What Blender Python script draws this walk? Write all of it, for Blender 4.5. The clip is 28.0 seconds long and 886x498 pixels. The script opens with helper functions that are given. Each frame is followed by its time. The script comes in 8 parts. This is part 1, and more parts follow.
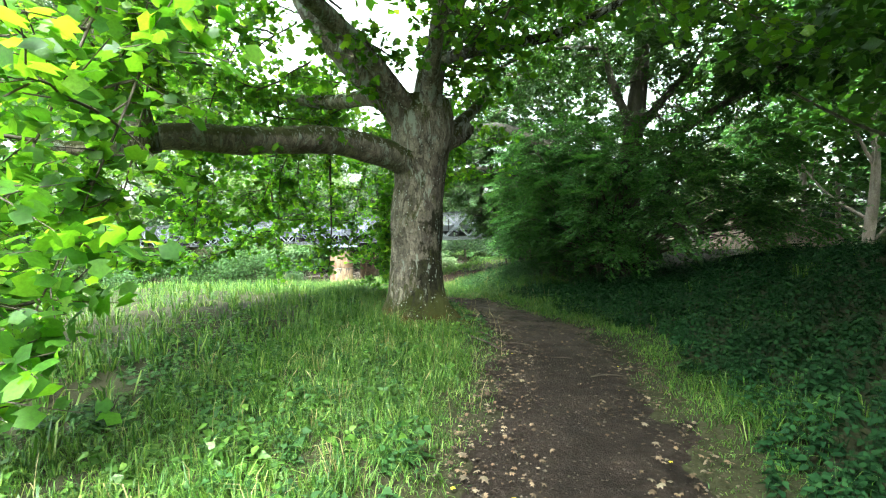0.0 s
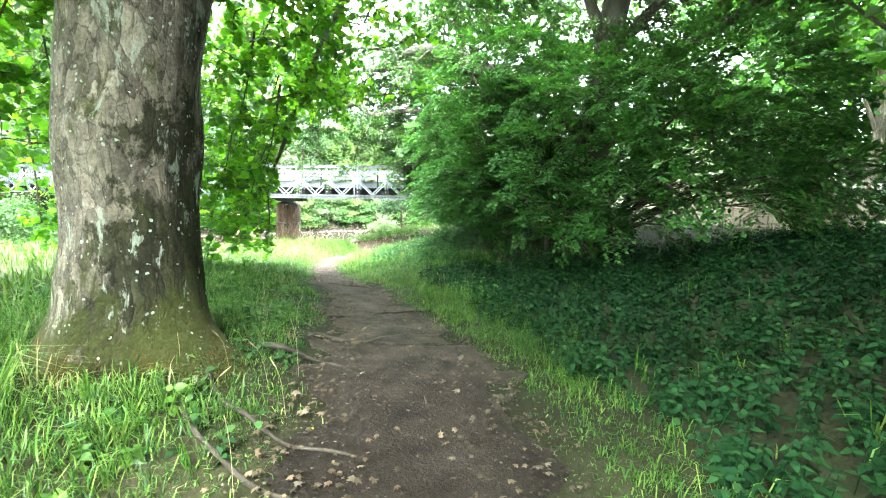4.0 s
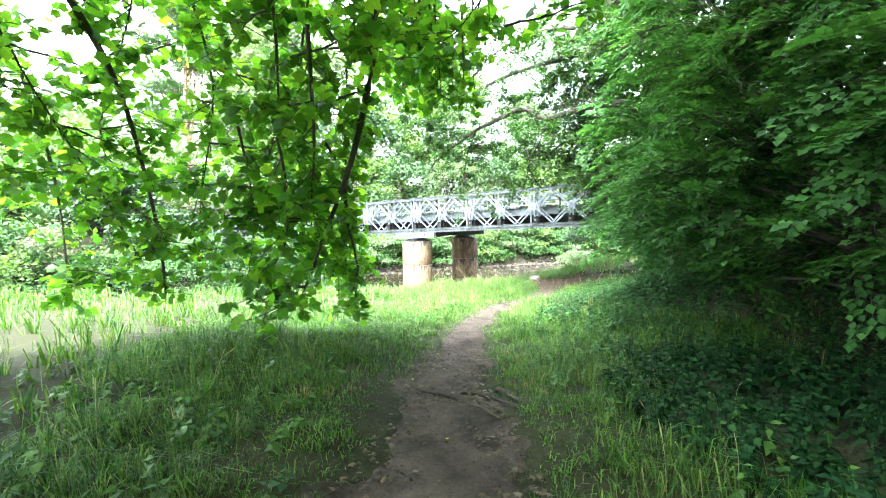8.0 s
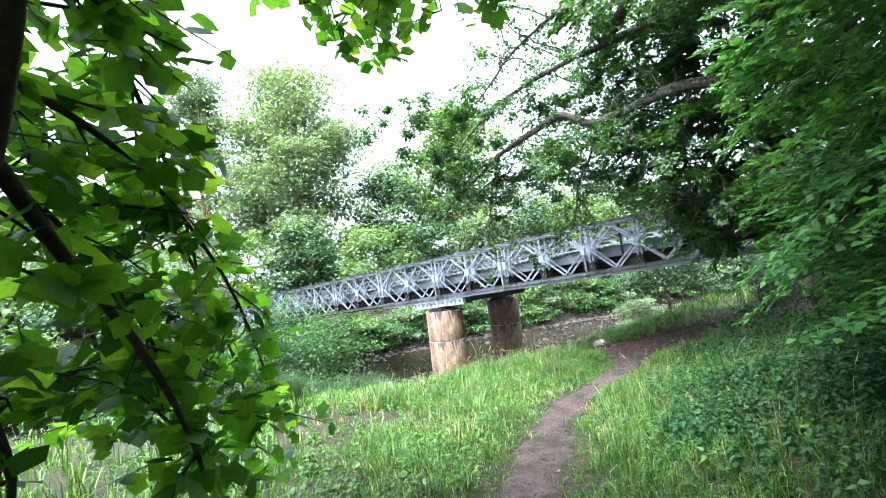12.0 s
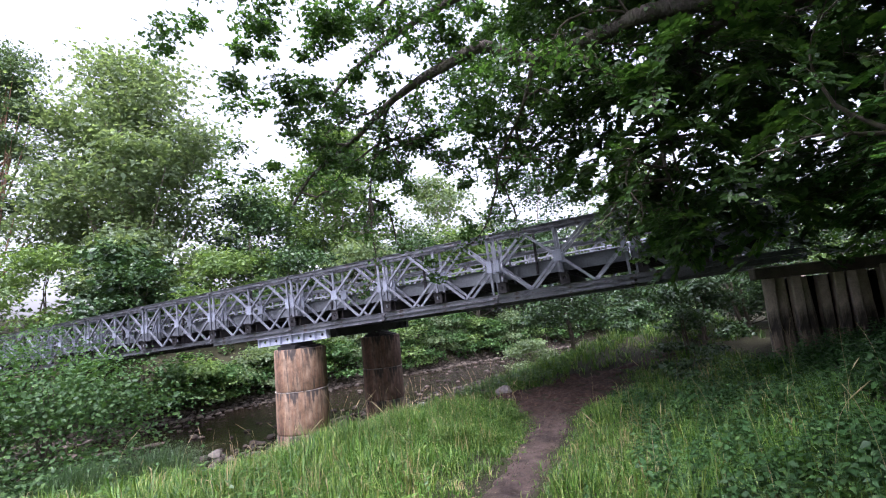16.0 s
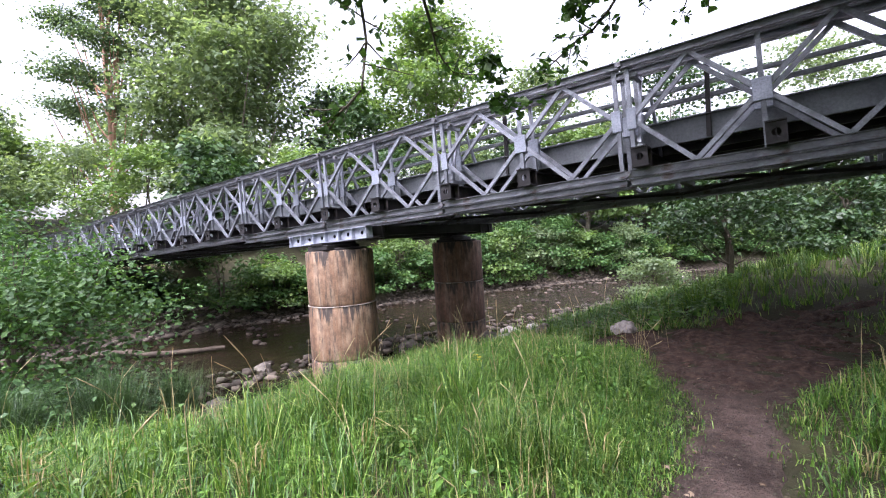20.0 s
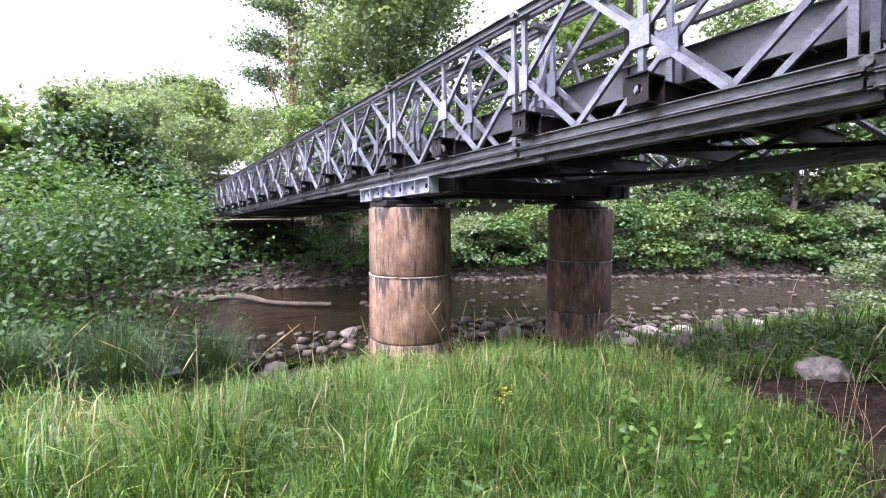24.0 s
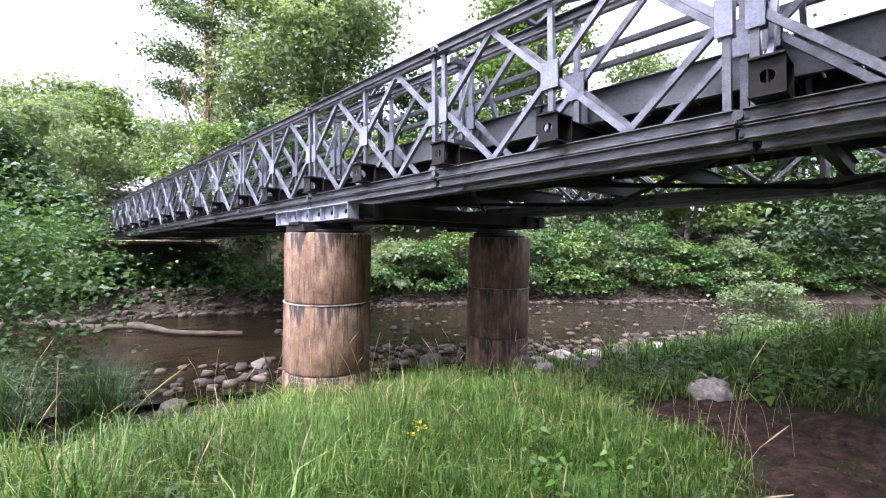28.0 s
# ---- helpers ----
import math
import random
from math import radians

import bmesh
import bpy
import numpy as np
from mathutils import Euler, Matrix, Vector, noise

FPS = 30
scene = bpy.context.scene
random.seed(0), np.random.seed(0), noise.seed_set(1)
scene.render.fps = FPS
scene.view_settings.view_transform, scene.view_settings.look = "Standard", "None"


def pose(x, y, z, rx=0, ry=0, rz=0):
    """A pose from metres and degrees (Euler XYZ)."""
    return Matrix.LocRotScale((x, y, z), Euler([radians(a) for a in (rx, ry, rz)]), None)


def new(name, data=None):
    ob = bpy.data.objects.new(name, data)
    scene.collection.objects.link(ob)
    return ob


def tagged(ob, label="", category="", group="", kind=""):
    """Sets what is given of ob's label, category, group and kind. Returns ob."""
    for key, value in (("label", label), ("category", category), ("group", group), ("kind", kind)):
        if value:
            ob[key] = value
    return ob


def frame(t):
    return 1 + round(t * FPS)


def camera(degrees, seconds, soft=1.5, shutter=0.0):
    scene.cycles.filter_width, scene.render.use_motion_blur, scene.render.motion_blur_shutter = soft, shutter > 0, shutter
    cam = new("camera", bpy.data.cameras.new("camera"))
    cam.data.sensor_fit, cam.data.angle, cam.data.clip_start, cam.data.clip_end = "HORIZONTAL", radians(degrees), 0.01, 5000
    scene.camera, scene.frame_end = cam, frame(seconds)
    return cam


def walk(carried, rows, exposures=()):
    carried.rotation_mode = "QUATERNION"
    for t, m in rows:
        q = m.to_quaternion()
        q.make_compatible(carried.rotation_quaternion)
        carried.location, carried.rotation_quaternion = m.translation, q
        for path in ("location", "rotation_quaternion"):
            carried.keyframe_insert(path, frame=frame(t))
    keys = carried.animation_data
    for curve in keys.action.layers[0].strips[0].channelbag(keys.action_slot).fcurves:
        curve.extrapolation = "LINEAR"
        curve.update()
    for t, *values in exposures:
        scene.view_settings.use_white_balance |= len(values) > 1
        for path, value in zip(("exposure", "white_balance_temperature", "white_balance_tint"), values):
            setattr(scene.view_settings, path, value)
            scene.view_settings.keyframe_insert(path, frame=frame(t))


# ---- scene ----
cam = camera(87.56, 28.0, soft=1.1)
PATH = [
    (0.0, pose(-0.866, -5.554, 2.093, 87.50, -0.08, 14.36)),
    (0.5, pose(-0.910, -4.991, 2.041, 88.25, -0.82, 14.07)),
    (1.0, pose(-0.789, -4.434, 1.988, 87.97, -0.62, 8.70)),
    (1.5, pose(-0.658, -3.887, 1.989, 87.03, -0.18, 5.71)),
    (2.0, pose(-0.589, -3.303, 1.969, 85.99, -1.57, 2.97)),
    (2.5, pose(-0.479, -2.688, 1.965, 85.30, -1.19, 2.72)),
    (4.5, pose(-0.452, -0.429, 1.872, 82.92, -2.31, 12.44)),
    (5.0, pose(-0.514, 0.151, 1.892, 83.96, -0.92, 15.86)),
    (5.5, pose(-0.577, 0.729, 1.890, 84.55, -1.51, 19.74)),
    (6.0, pose(-0.553, 1.285, 1.868, 85.03, -0.93, 22.30)),
    (6.5, pose(-0.690, 1.852, 1.824, 84.69, -0.61, 26.72)),
    (7.0, pose(-0.802, 2.393, 1.792, 84.15, -0.52, 29.41)),
    (7.5, pose(-0.925, 2.952, 1.829, 84.57, 1.08, 31.60)),
    (8.0, pose(-1.158, 3.456, 1.808, 86.27, 0.61, 33.20)),
    (8.5, pose(-1.360, 3.980, 1.766, 86.06, 1.70, 35.33)),
    (9.0, pose(-1.619, 4.441, 1.778, 87.09, 2.62, 37.22)),
    (9.5, pose(-1.840, 4.930, 1.775, 87.53, 3.48, 37.15)),
    (10.0, pose(-2.038, 5.408, 1.805, 88.05, 4.68, 37.70)),
    (10.5, pose(-2.369, 5.853, 1.807, 89.49, 4.59, 38.90)),
    (11.0, pose(-2.651, 6.330, 1.754, 91.15, 5.47, 38.20)),
    (11.5, pose(-3.010, 6.740, 1.718, 92.74, 6.17, 39.79)),
    (12.0, pose(-3.305, 7.098, 1.732, 94.46, 7.01, 37.50)),
    (12.5, pose(-3.616, 7.473, 1.736, 95.84, 9.03, 35.34)),
    (13.0, pose(-3.962, 7.833, 1.685, 95.67, 8.76, 32.05)),
    (13.5, pose(-4.198, 8.276, 1.604, 95.19, 9.09, 27.60)),
    (15.5, pose(-5.258, 10.212, 1.320, 99.07, 6.12, 26.95)),
    (16.0, pose(-5.480, 10.689, 1.242, 98.17, 5.80, 22.53)),
    (16.5, pose(-5.820, 11.213, 1.203, 98.73, 6.32, 21.18)),
    (17.0, pose(-5.996, 11.745, 1.153, 98.38, 6.07, 17.78)),
    (17.5, pose(-6.139, 12.305, 1.132, 98.53, 6.48, 17.48)),
    (18.0, pose(-6.283, 12.815, 1.109, 98.99, 4.51, 14.43)),
    (18.5, pose(-6.404, 13.372, 1.045, 98.64, 5.04, 12.49)),
    (19.0, pose(-6.623, 13.850, 1.006, 97.43, 4.79, 17.41)),
    (19.5, pose(-6.789, 14.281, 0.922, 93.68, 4.78, 26.22)),
    (20.0, pose(-6.919, 14.817, 0.832, 88.78, 3.54, 35.52)),
    (20.5, pose(-7.047, 15.338, 0.774, 86.30, 2.74, 40.28)),
    (21.0, pose(-7.073, 15.867, 0.703, 85.48, 2.59, 45.05)),
    (21.5, pose(-7.220, 16.370, 0.626, 84.28, 2.35, 49.90)),
    (22.0, pose(-7.315, 16.804, 0.600, 83.67, 1.32, 52.79)),
    (22.5, pose(-7.390, 17.223, 0.596, 84.38, 0.68, 56.08)),
    (24.5, pose(-7.552, 17.582, 0.630, 86.05, -0.11, 54.92)),
    (25.0, pose(-7.537, 17.625, 0.629, 85.38, -0.06, 52.75)),
    (25.5, pose(-7.535, 17.627, 0.629, 85.06, 0.77, 51.53)),
    (26.0, pose(-7.549, 17.586, 0.629, 85.31, 1.24, 53.31)),
    (26.5, pose(-7.559, 17.629, 0.650, 84.45, 1.01, 52.62)),
    (27.0, pose(-7.563, 17.652, 0.652, 85.14, 0.76, 49.39)),
    (27.5, pose(-7.560, 17.633, 0.635, 87.15, 0.06, 47.27)),
    (28.0, pose(-7.543, 17.636, 0.656, 88.89, -1.08, 46.32)),
]
walk(cam, PATH, exposures=[(0.0, 4.1, 6100, -4), (1.0, 4.45, 6050, -3), (2.5, 5.15, 6000, -3), (5.0, 5.6, 5950, -3), (6.0, 5.5, 5900, -2), (7.0, 5.2, 5850, -1), (9.0, 4.85, 5750, 1), (11.0, 4.3, 5650, 4), (12.0, 3.8, 5450, 10), (13.0, 2.95, 5250, 21), (15.5, 2.5, 5600, 30), (17.0, 2.75, 5700, 28), (20.0, 2.85, 5850, 27), (22.0, 3.15, 5800, 30), (25.0, 3.15, 5800, 33), (27.0, 3.35, 5800, 31), (28.0, 3.05, 5800, 30)])


# ---- world and sun ----
SUN_ELEV, SUN_AZ = 60.0, 185.0
world = bpy.data.worlds.new("overcast_sky")
scene.world = world
world.use_nodes = True
wn = world.node_tree
wn.nodes.clear()
w_out = wn.nodes.new("ShaderNodeOutputWorld")
w_bg = wn.nodes.new("ShaderNodeBackground")
w_hsv = wn.nodes.new("ShaderNodeHueSaturation")
w_sky = wn.nodes.new("ShaderNodeTexSky")
w_sky.sky_type = "NISHITA"
w_sky.sun_disc = False
w_sky.sun_elevation = radians(SUN_ELEV)
w_sky.sun_rotation = radians(360 - SUN_AZ)
w_sky.air_density = 1.6
w_sky.dust_density = 6.0
w_sky.ozone_density = 1.0
w_hsv.inputs["Saturation"].default_value = 0.22
w_bg.inputs["Strength"].default_value = 0.085
wn.links.new(w_sky.outputs[0], w_hsv.inputs["Color"])
wn.links.new(w_hsv.outputs[0], w_bg.inputs["Color"])
wn.links.new(w_bg.outputs[0], w_out.inputs["Surface"])

sun_data = bpy.data.lights.new("sun", "SUN")
sun_data.energy = 0.9
sun_data.angle = radians(35)
sun_data.color = (1.0, 0.96, 0.9)
sun = new("sun", sun_data)
sun.matrix_world = pose(0, 0, 40, 90 - SUN_ELEV, 0, SUN_AZ - 180)


# ---- materials ----
def ramp(nt, src, stops):
    n = nt.nodes.new("ShaderNodeValToRGB")
    el = n.color_ramp.elements
    el[0].position, el[0].color = stops[0][0], (*stops[0][1], 1)
    el[1].position, el[1].color = stops[-1][0], (*stops[-1][1], 1)
    for p, c in stops[1:-1]:
        e = el.new(p)
        e.color = (*c, 1)
    nt.links.new(src, n.inputs[0])
    return n.outputs[0]


def grey(v):
    return (v, v, v)


def noise_node(nt, vec, scale, detail=4.0, rough=0.55, stretch=None):
    if stretch:
        m = nt.nodes.new("ShaderNodeMapping")
        m.inputs["Scale"].default_value = stretch
        nt.links.new(vec, m.inputs["Vector"])
        vec = m.outputs[0]
    n = nt.nodes.new("ShaderNodeTexNoise")
    n.inputs["Scale"].default_value = scale
    n.inputs["Detail"].default_value = detail
    n.inputs["Roughness"].default_value = rough
    nt.links.new(vec, n.inputs["Vector"])
    return n.outputs[0]


def mixc(nt, fac, a, b, mode="MIX"):
    n = nt.nodes.new("ShaderNodeMix")
    n.data_type, n.blend_type = "RGBA", mode
    for sock, v in ((n.inputs[0], fac), (n.inputs[6], a), (n.inputs[7], b)):
        if isinstance(v, (int, float)):
            sock.default_value = v
        elif isinstance(v, tuple):
            sock.default_value = (*v, 1)
        else:
            nt.links.new(v, sock)
    return n.outputs[2]


def start_mat(name):
    m = bpy.data.materials.new(name)
    m.use_nodes = True
    nt = m.node_tree
    nt.nodes.clear()
    out = nt.nodes.new("ShaderNodeOutputMaterial")
    bsdf = nt.nodes.new("ShaderNodeBsdfPrincipled")
    nt.links.new(bsdf.outputs[0], out.inputs[0])
    return m, nt, bsdf, out


def surface(name, c1, c2, c3=None, scale=3.0, fine=30.0, rough=0.85, bump=0.3, metal=0.0, stretch=None, patch=(0.5, 0.7),
            jitter=0.0, island=0.0, spec=0.3, dist=0.02):
    """Two-scale surface: c1 to c2 by broad noise, patches of c3, fine grain and relief."""
    m, nt, bsdf, out = start_mat(name)
    tc = nt.nodes.new("ShaderNodeTexCoord")
    vec = tc.outputs["Object"]
    a = noise_node(nt, vec, scale, 5, 0.6, stretch)
    b = noise_node(nt, vec, fine, 6, 0.65, stretch)
    col = ramp(nt, a, [(0.32, c1), (0.68, c2)])
    if c3:
        p = noise_node(nt, vec, scale * 0.6 + 1.3, 7, 0.7, stretch)
        col = mixc(nt, ramp(nt, p, [(patch[0], grey(0)), (patch[1], grey(1))]), col, c3)
    grain = ramp(nt, b, [(0.25, grey(0.62)), (0.75, grey(1.3))])
    col = mixc(nt, 1.0, col, grain, "MULTIPLY")
    if jitter or island:
        h = nt.nodes.new("ShaderNodeHueSaturation")
        if island:
            r = nt.nodes.new("ShaderNodeNewGeometry").outputs["Random Per Island"]
        else:
            r = nt.nodes.new("ShaderNodeObjectInfo").outputs["Random"]
        mr = nt.nodes.new("ShaderNodeMapRange")
        j = island or jitter
        mr.inputs[3].default_value, mr.inputs[4].default_value = 1 - j, 1 + j
        nt.links.new(r, mr.inputs[0])
        nt.links.new(mr.outputs[0], h.inputs["Value"])
        nt.links.new(col, h.inputs["Color"])
        col = h.outputs[0]
    nt.links.new(col, bsdf.inputs["Base Color"])
    rr = ramp(nt, b, [(0.2, grey(max(0.04, rough - 0.12))), (0.8, grey(min(1.0, rough + 0.1)))])
    nt.links.new(rr, bsdf.inputs["Roughness"])
    bsdf.inputs["Metallic"].default_value = metal
    bsdf.inputs["Specular IOR Level"].default_value = spec
    if bump:
        bn = nt.nodes.new("ShaderNodeBump")
        bn.inputs["Strength"].default_value = bump
        bn.inputs["Distance"].default_value = dist
        add = nt.nodes.new("ShaderNodeMath")
        add.operation = "ADD"
        nt.links.new(a, add.inputs[0])
        nt.links.new(b, add.inputs[1])
        nt.links.new(add.outputs[0], bn.inputs["Height"])
        nt.links.new(bn.outputs[0], bsdf.inputs["Normal"])
    return m


def leafy(name, c1, c2, c3=None, trans=0.4, rough=0.5, tint=(1.0, 1.0, 0.5), spec=0.3):
    """Foliage: colour varies leaf by leaf, with broad patches, and light passes through."""
    m, nt, bsdf, out = start_mat(name)
    g = nt.nodes.new("ShaderNodeNewGeometry")
    tc = nt.nodes.new("ShaderNodeTexCoord")
    stops = [(0.0, c1), (0.75, c2), (1.0, c3 or c2)]
    col = ramp(nt, g.outputs["Random Per Island"], stops)
    n = noise_node(nt, tc.outputs["Object"], 0.55, 3)
    col = mixc(nt, 1.0, col, ramp(nt, n, [(0.3, grey(0.72)), (0.7, grey(1.25))]), "MULTIPLY")
    n2 = noise_node(nt, tc.outputs["Object"], 45, 3)
    col = mixc(nt, 1.0, col, ramp(nt, n2, [(0.3, grey(0.8)), (0.7, grey(1.15))]), "MULTIPLY")
    nt.links.new(col, bsdf.inputs["Base Color"])
    bsdf.inputs["Roughness"].default_value = rough
    bsdf.inputs["Specular IOR Level"].default_value = spec
    t = nt.nodes.new("ShaderNodeBsdfTranslucent")
    nt.links.new(mixc(nt, 1.0, col, tint, "MULTIPLY"), t.inputs["Color"])
    mx = nt.nodes.new("ShaderNodeMixShader")
    mx.inputs[0].default_value = trans
    nt.links.new(bsdf.outputs[0], mx.inputs[1])
    nt.links.new(t.outputs[0], mx.inputs[2])
    nt.links.new(mx.outputs[0], out.inputs[0])
    return m


def soil_material():
    """Dark woodland soil, turning to brown shingle where the banks drop to the river."""
    m, nt, bsdf, out = start_mat("woodland_soil")
    vec = nt.nodes.new("ShaderNodeTexCoord").outputs["Object"]
    a = noise_node(nt, vec, 0.9, 5, 0.6)
    b = noise_node(nt, vec, 22, 6, 0.65)
    vo = nt.nodes.new("ShaderNodeTexVoronoi")
    vo.inputs["Scale"].default_value = 7
    nt.links.new(vec, vo.inputs["Vector"])
    s = nt.nodes.new("ShaderNodeSeparateXYZ")
    nt.links.new(vec, s.inputs[0])
    hgt = nt.nodes.new("ShaderNodeMath")
    hgt.operation = "MULTIPLY_ADD"
    hgt.inputs[1].default_value = 0.6
    nt.links.new(a, hgt.inputs[0])
    nt.links.new(s.outputs[2], hgt.inputs[2])
    soil = ramp(nt, a, [(0.32, (0.02, 0.019, 0.009)), (0.68, (0.042, 0.041, 0.018))])
    shingle = mixc(nt, 1.0, ramp(nt, vo.outputs["Color"], [(0.2, (0.022, 0.017, 0.012)), (0.8, (0.08, 0.064, 0.048))]), ramp(nt, vo.outputs["Distance"], [(0.2, grey(1.1)), (0.75, grey(0.35))]), "MULTIPLY")
    fac = nt.nodes.new("ShaderNodeMapRange")
    fac.inputs[1].default_value, fac.inputs[2].default_value = -2.0, -1.5
    nt.links.new(hgt.outputs[0], fac.inputs[0])
    col = mixc(nt, fac.outputs[0], shingle, soil)
    col = mixc(nt, 1.0, col, ramp(nt, b, [(0.25, grey(0.6)), (0.75, grey(1.3))]), "MULTIPLY")
    nt.links.new(col, bsdf.inputs["Base Color"])
    bsdf.inputs["Roughness"].default_value = 0.95
    bsdf.inputs["Specular IOR Level"].default_value = 0.2
    bn = nt.nodes.new("ShaderNodeBump")
    bn.inputs["Strength"].default_value, bn.inputs["Distance"].default_value = 0.7, 0.03
    nt.links.new(b, bn.inputs["Height"])
    nt.links.new(bn.outputs[0], bsdf.inputs["Normal"])
    return m


M_SOIL = soil_material()
M_MUD = surface("trodden_mud", (0.05, 0.036, 0.03), (0.145, 0.106, 0.088), (0.03, 0.02, 0.0155), 2.6, 34, 0.82, 1.0, patch=(0.52, 0.7), spec=0.15, dist=0.07)


def shaded_mould(m):
    """Rotted-leaf soil along the first metres, darkened to stand in for tree shade, and wet mud near the path's end."""
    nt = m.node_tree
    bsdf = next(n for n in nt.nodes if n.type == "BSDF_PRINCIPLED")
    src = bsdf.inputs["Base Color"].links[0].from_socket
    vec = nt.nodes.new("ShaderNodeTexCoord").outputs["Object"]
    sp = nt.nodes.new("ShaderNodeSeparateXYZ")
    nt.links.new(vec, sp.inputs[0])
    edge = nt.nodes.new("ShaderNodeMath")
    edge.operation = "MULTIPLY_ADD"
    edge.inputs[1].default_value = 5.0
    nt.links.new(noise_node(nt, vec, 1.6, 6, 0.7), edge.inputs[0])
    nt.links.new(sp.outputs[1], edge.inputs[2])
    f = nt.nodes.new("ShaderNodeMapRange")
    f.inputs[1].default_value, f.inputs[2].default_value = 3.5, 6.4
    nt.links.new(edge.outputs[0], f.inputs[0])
    # soil tone lowered here, part rotted leaves, part canopy shade in the colour
    mould_shade = mixc(nt, noise_node(nt, vec, 12, 7, 0.75), (0.009, 0.0068, 0.0055), (0.052, 0.036, 0.028))
    mould_shade = mixc(nt, 1.0, mould_shade, ramp(nt, noise_node(nt, vec, 2.1, 6, 0.7), [(0.35, grey(0.5)), (0.65, grey(1.25))]), "MULTIPLY")
    col = mixc(nt, f.outputs[0], mould_shade, src)
    # wet, churned mud at the crossing under the bridge
    wet = nt.nodes.new("ShaderNodeMapRange")
    wet.inputs[1].default_value, wet.inputs[2].default_value = 21.5, 24.0
    nt.links.new(edge.outputs[0], wet.inputs[0])
    mud = ramp(nt, noise_node(nt, vec, 9, 7, 0.75), [(0.36, (0.022, 0.013, 0.01)), (0.5, (0.052, 0.031, 0.023)), (0.66, (0.105, 0.067, 0.05))])
    nt.links.new(mixc(nt, wet.outputs[0], col, mud), bsdf.inputs["Base Color"])


shaded_mould(M_MUD)
M_BARK = surface("sycamore_bark", (0.15, 0.125, 0.10), (0.27, 0.235, 0.19), (0.10, 0.105, 0.045), 5, 26, 0.9, 1.0, stretch=(1, 1, 0.45), patch=(0.55, 0.66), dist=0.04)


def scaly_bark(name, c1, c2, moss, pale):
    """Old bark: flaking plates of differing tone, dark cracks, moss on the damp side, pale lichen crusts."""
    m, nt, bsdf, out = start_mat(name)
    vec = nt.nodes.new("ShaderNodeTexCoord").outputs["Object"]
    mp = nt.nodes.new("ShaderNodeMapping")
    mp.inputs["Scale"].default_value = (1, 1, 0.38)
    nt.links.new(vec, mp.inputs["Vector"])
    wob = nt.nodes.new("ShaderNodeTexNoise")
    wob.inputs["Scale"].default_value = 6
    wob.inputs["Detail"].default_value = 5
    nt.links.new(mp.outputs[0], wob.inputs["Vector"])
    warped = mixc(nt, 0.22, mp.outputs[0], wob.outputs["Color"], "ADD")

    def cells(scale, feature):
        v = nt.nodes.new("ShaderNodeTexVoronoi")
        v.feature = feature
        v.inputs["Scale"].default_value = scale
        nt.links.new(warped, v.inputs["Vector"])
        return v

    crack = cells(15, "DISTANCE_TO_EDGE").outputs["Distance"]
    tone = cells(15, "F1").outputs["Color"]
    spot = nt.nodes.new("ShaderNodeTexVoronoi")
    spot.inputs["Scale"].default_value = 26
    nt.links.new(mixc(nt, 0.1, vec, wob.outputs["Color"], "ADD"), spot.inputs["Vector"])
    a = noise_node(nt, vec, 3.2, 6, 0.65)
    b = noise_node(nt, vec, 42, 6, 0.7)
    s = nt.nodes.new("ShaderNodeSeparateXYZ")
    nt.links.new(vec, s.inputs[0])
    t = nt.nodes.new("ShaderNodeSeparateXYZ")
    nt.links.new(tone, t.inputs[0])
    u = nt.nodes.new("ShaderNodeSeparateXYZ")
    nt.links.new(spot.outputs["Color"], u.inputs[0])
    col = ramp(nt, a, [(0.3, c1), (0.7, c2)])

    def calc(op, x, y, z=None):
        n = nt.nodes.new("ShaderNodeMath")
        n.operation = op
        for i, q in enumerate((x, y, z)):
            if q is None:
                continue
            if isinstance(q, (int, float)):
                n.inputs[i].default_value = q
            else:
                nt.links.new(q, n.inputs[i])
        return n.outputs[0]

    damp = calc("MULTIPLY_ADD", s.outputs[0], 0.75, a)
    damp = calc("MULTIPLY_ADD", s.outputs[2], -0.2, damp)
    damp = calc("MULTIPLY_ADD", b, 0.3, damp)
    damp = calc("MULTIPLY_ADD", noise_node(nt, warped, 7, 5, 0.7), 0.7, damp)
    damp = calc("SUBTRACT", damp, 0.24)
    col = mixc(nt, ramp(nt, damp, [(0.64, grey(0)), (0.74, grey(0.9))]), col, mixc(nt, t.outputs[1], moss, tuple(q * 0.6 for q in moss)))
    col = mixc(nt, 1.0, col, ramp(nt, t.outputs[0], [(0.0, grey(0.6)), (0.5, grey(0.95)), (1.0, grey(1.3))]), "MULTIPLY")
    col = mixc(nt, 1.0, col, ramp(nt, b, [(0.3, grey(0.6)), (0.7, grey(1.25))]), "MULTIPLY")
    col = mixc(nt, 1.0, col, ramp(nt, crack, [(0.0, grey(0.45)), (0.05, grey(1.0))]), "MULTIPLY")
    mid = noise_node(nt, warped, 9, 6, 0.7)
    col = mixc(nt, 1.0, col, ramp(nt, mid, [(0.36, grey(0.5)), (0.62, grey(1.2))]), "MULTIPLY")
    near = ramp(nt, calc("MULTIPLY_ADD", mid, 1.1, calc("MULTIPLY_ADD", b, 0.35, spot.outputs["Distance"])), [(0.9, grey(1)), (0.95, grey(0))])
    rare = ramp(nt, calc("MULTIPLY_ADD", s.outputs[2], 0.05, u.outputs[0]), [(0.84, grey(0)), (0.86, grey(0.8))])
    crust = mixc(nt, 1.0, near, rare, "MULTIPLY")
    # moss cushions on whatever faces the sky
    nz = nt.nodes.new("ShaderNodeSeparateXYZ")
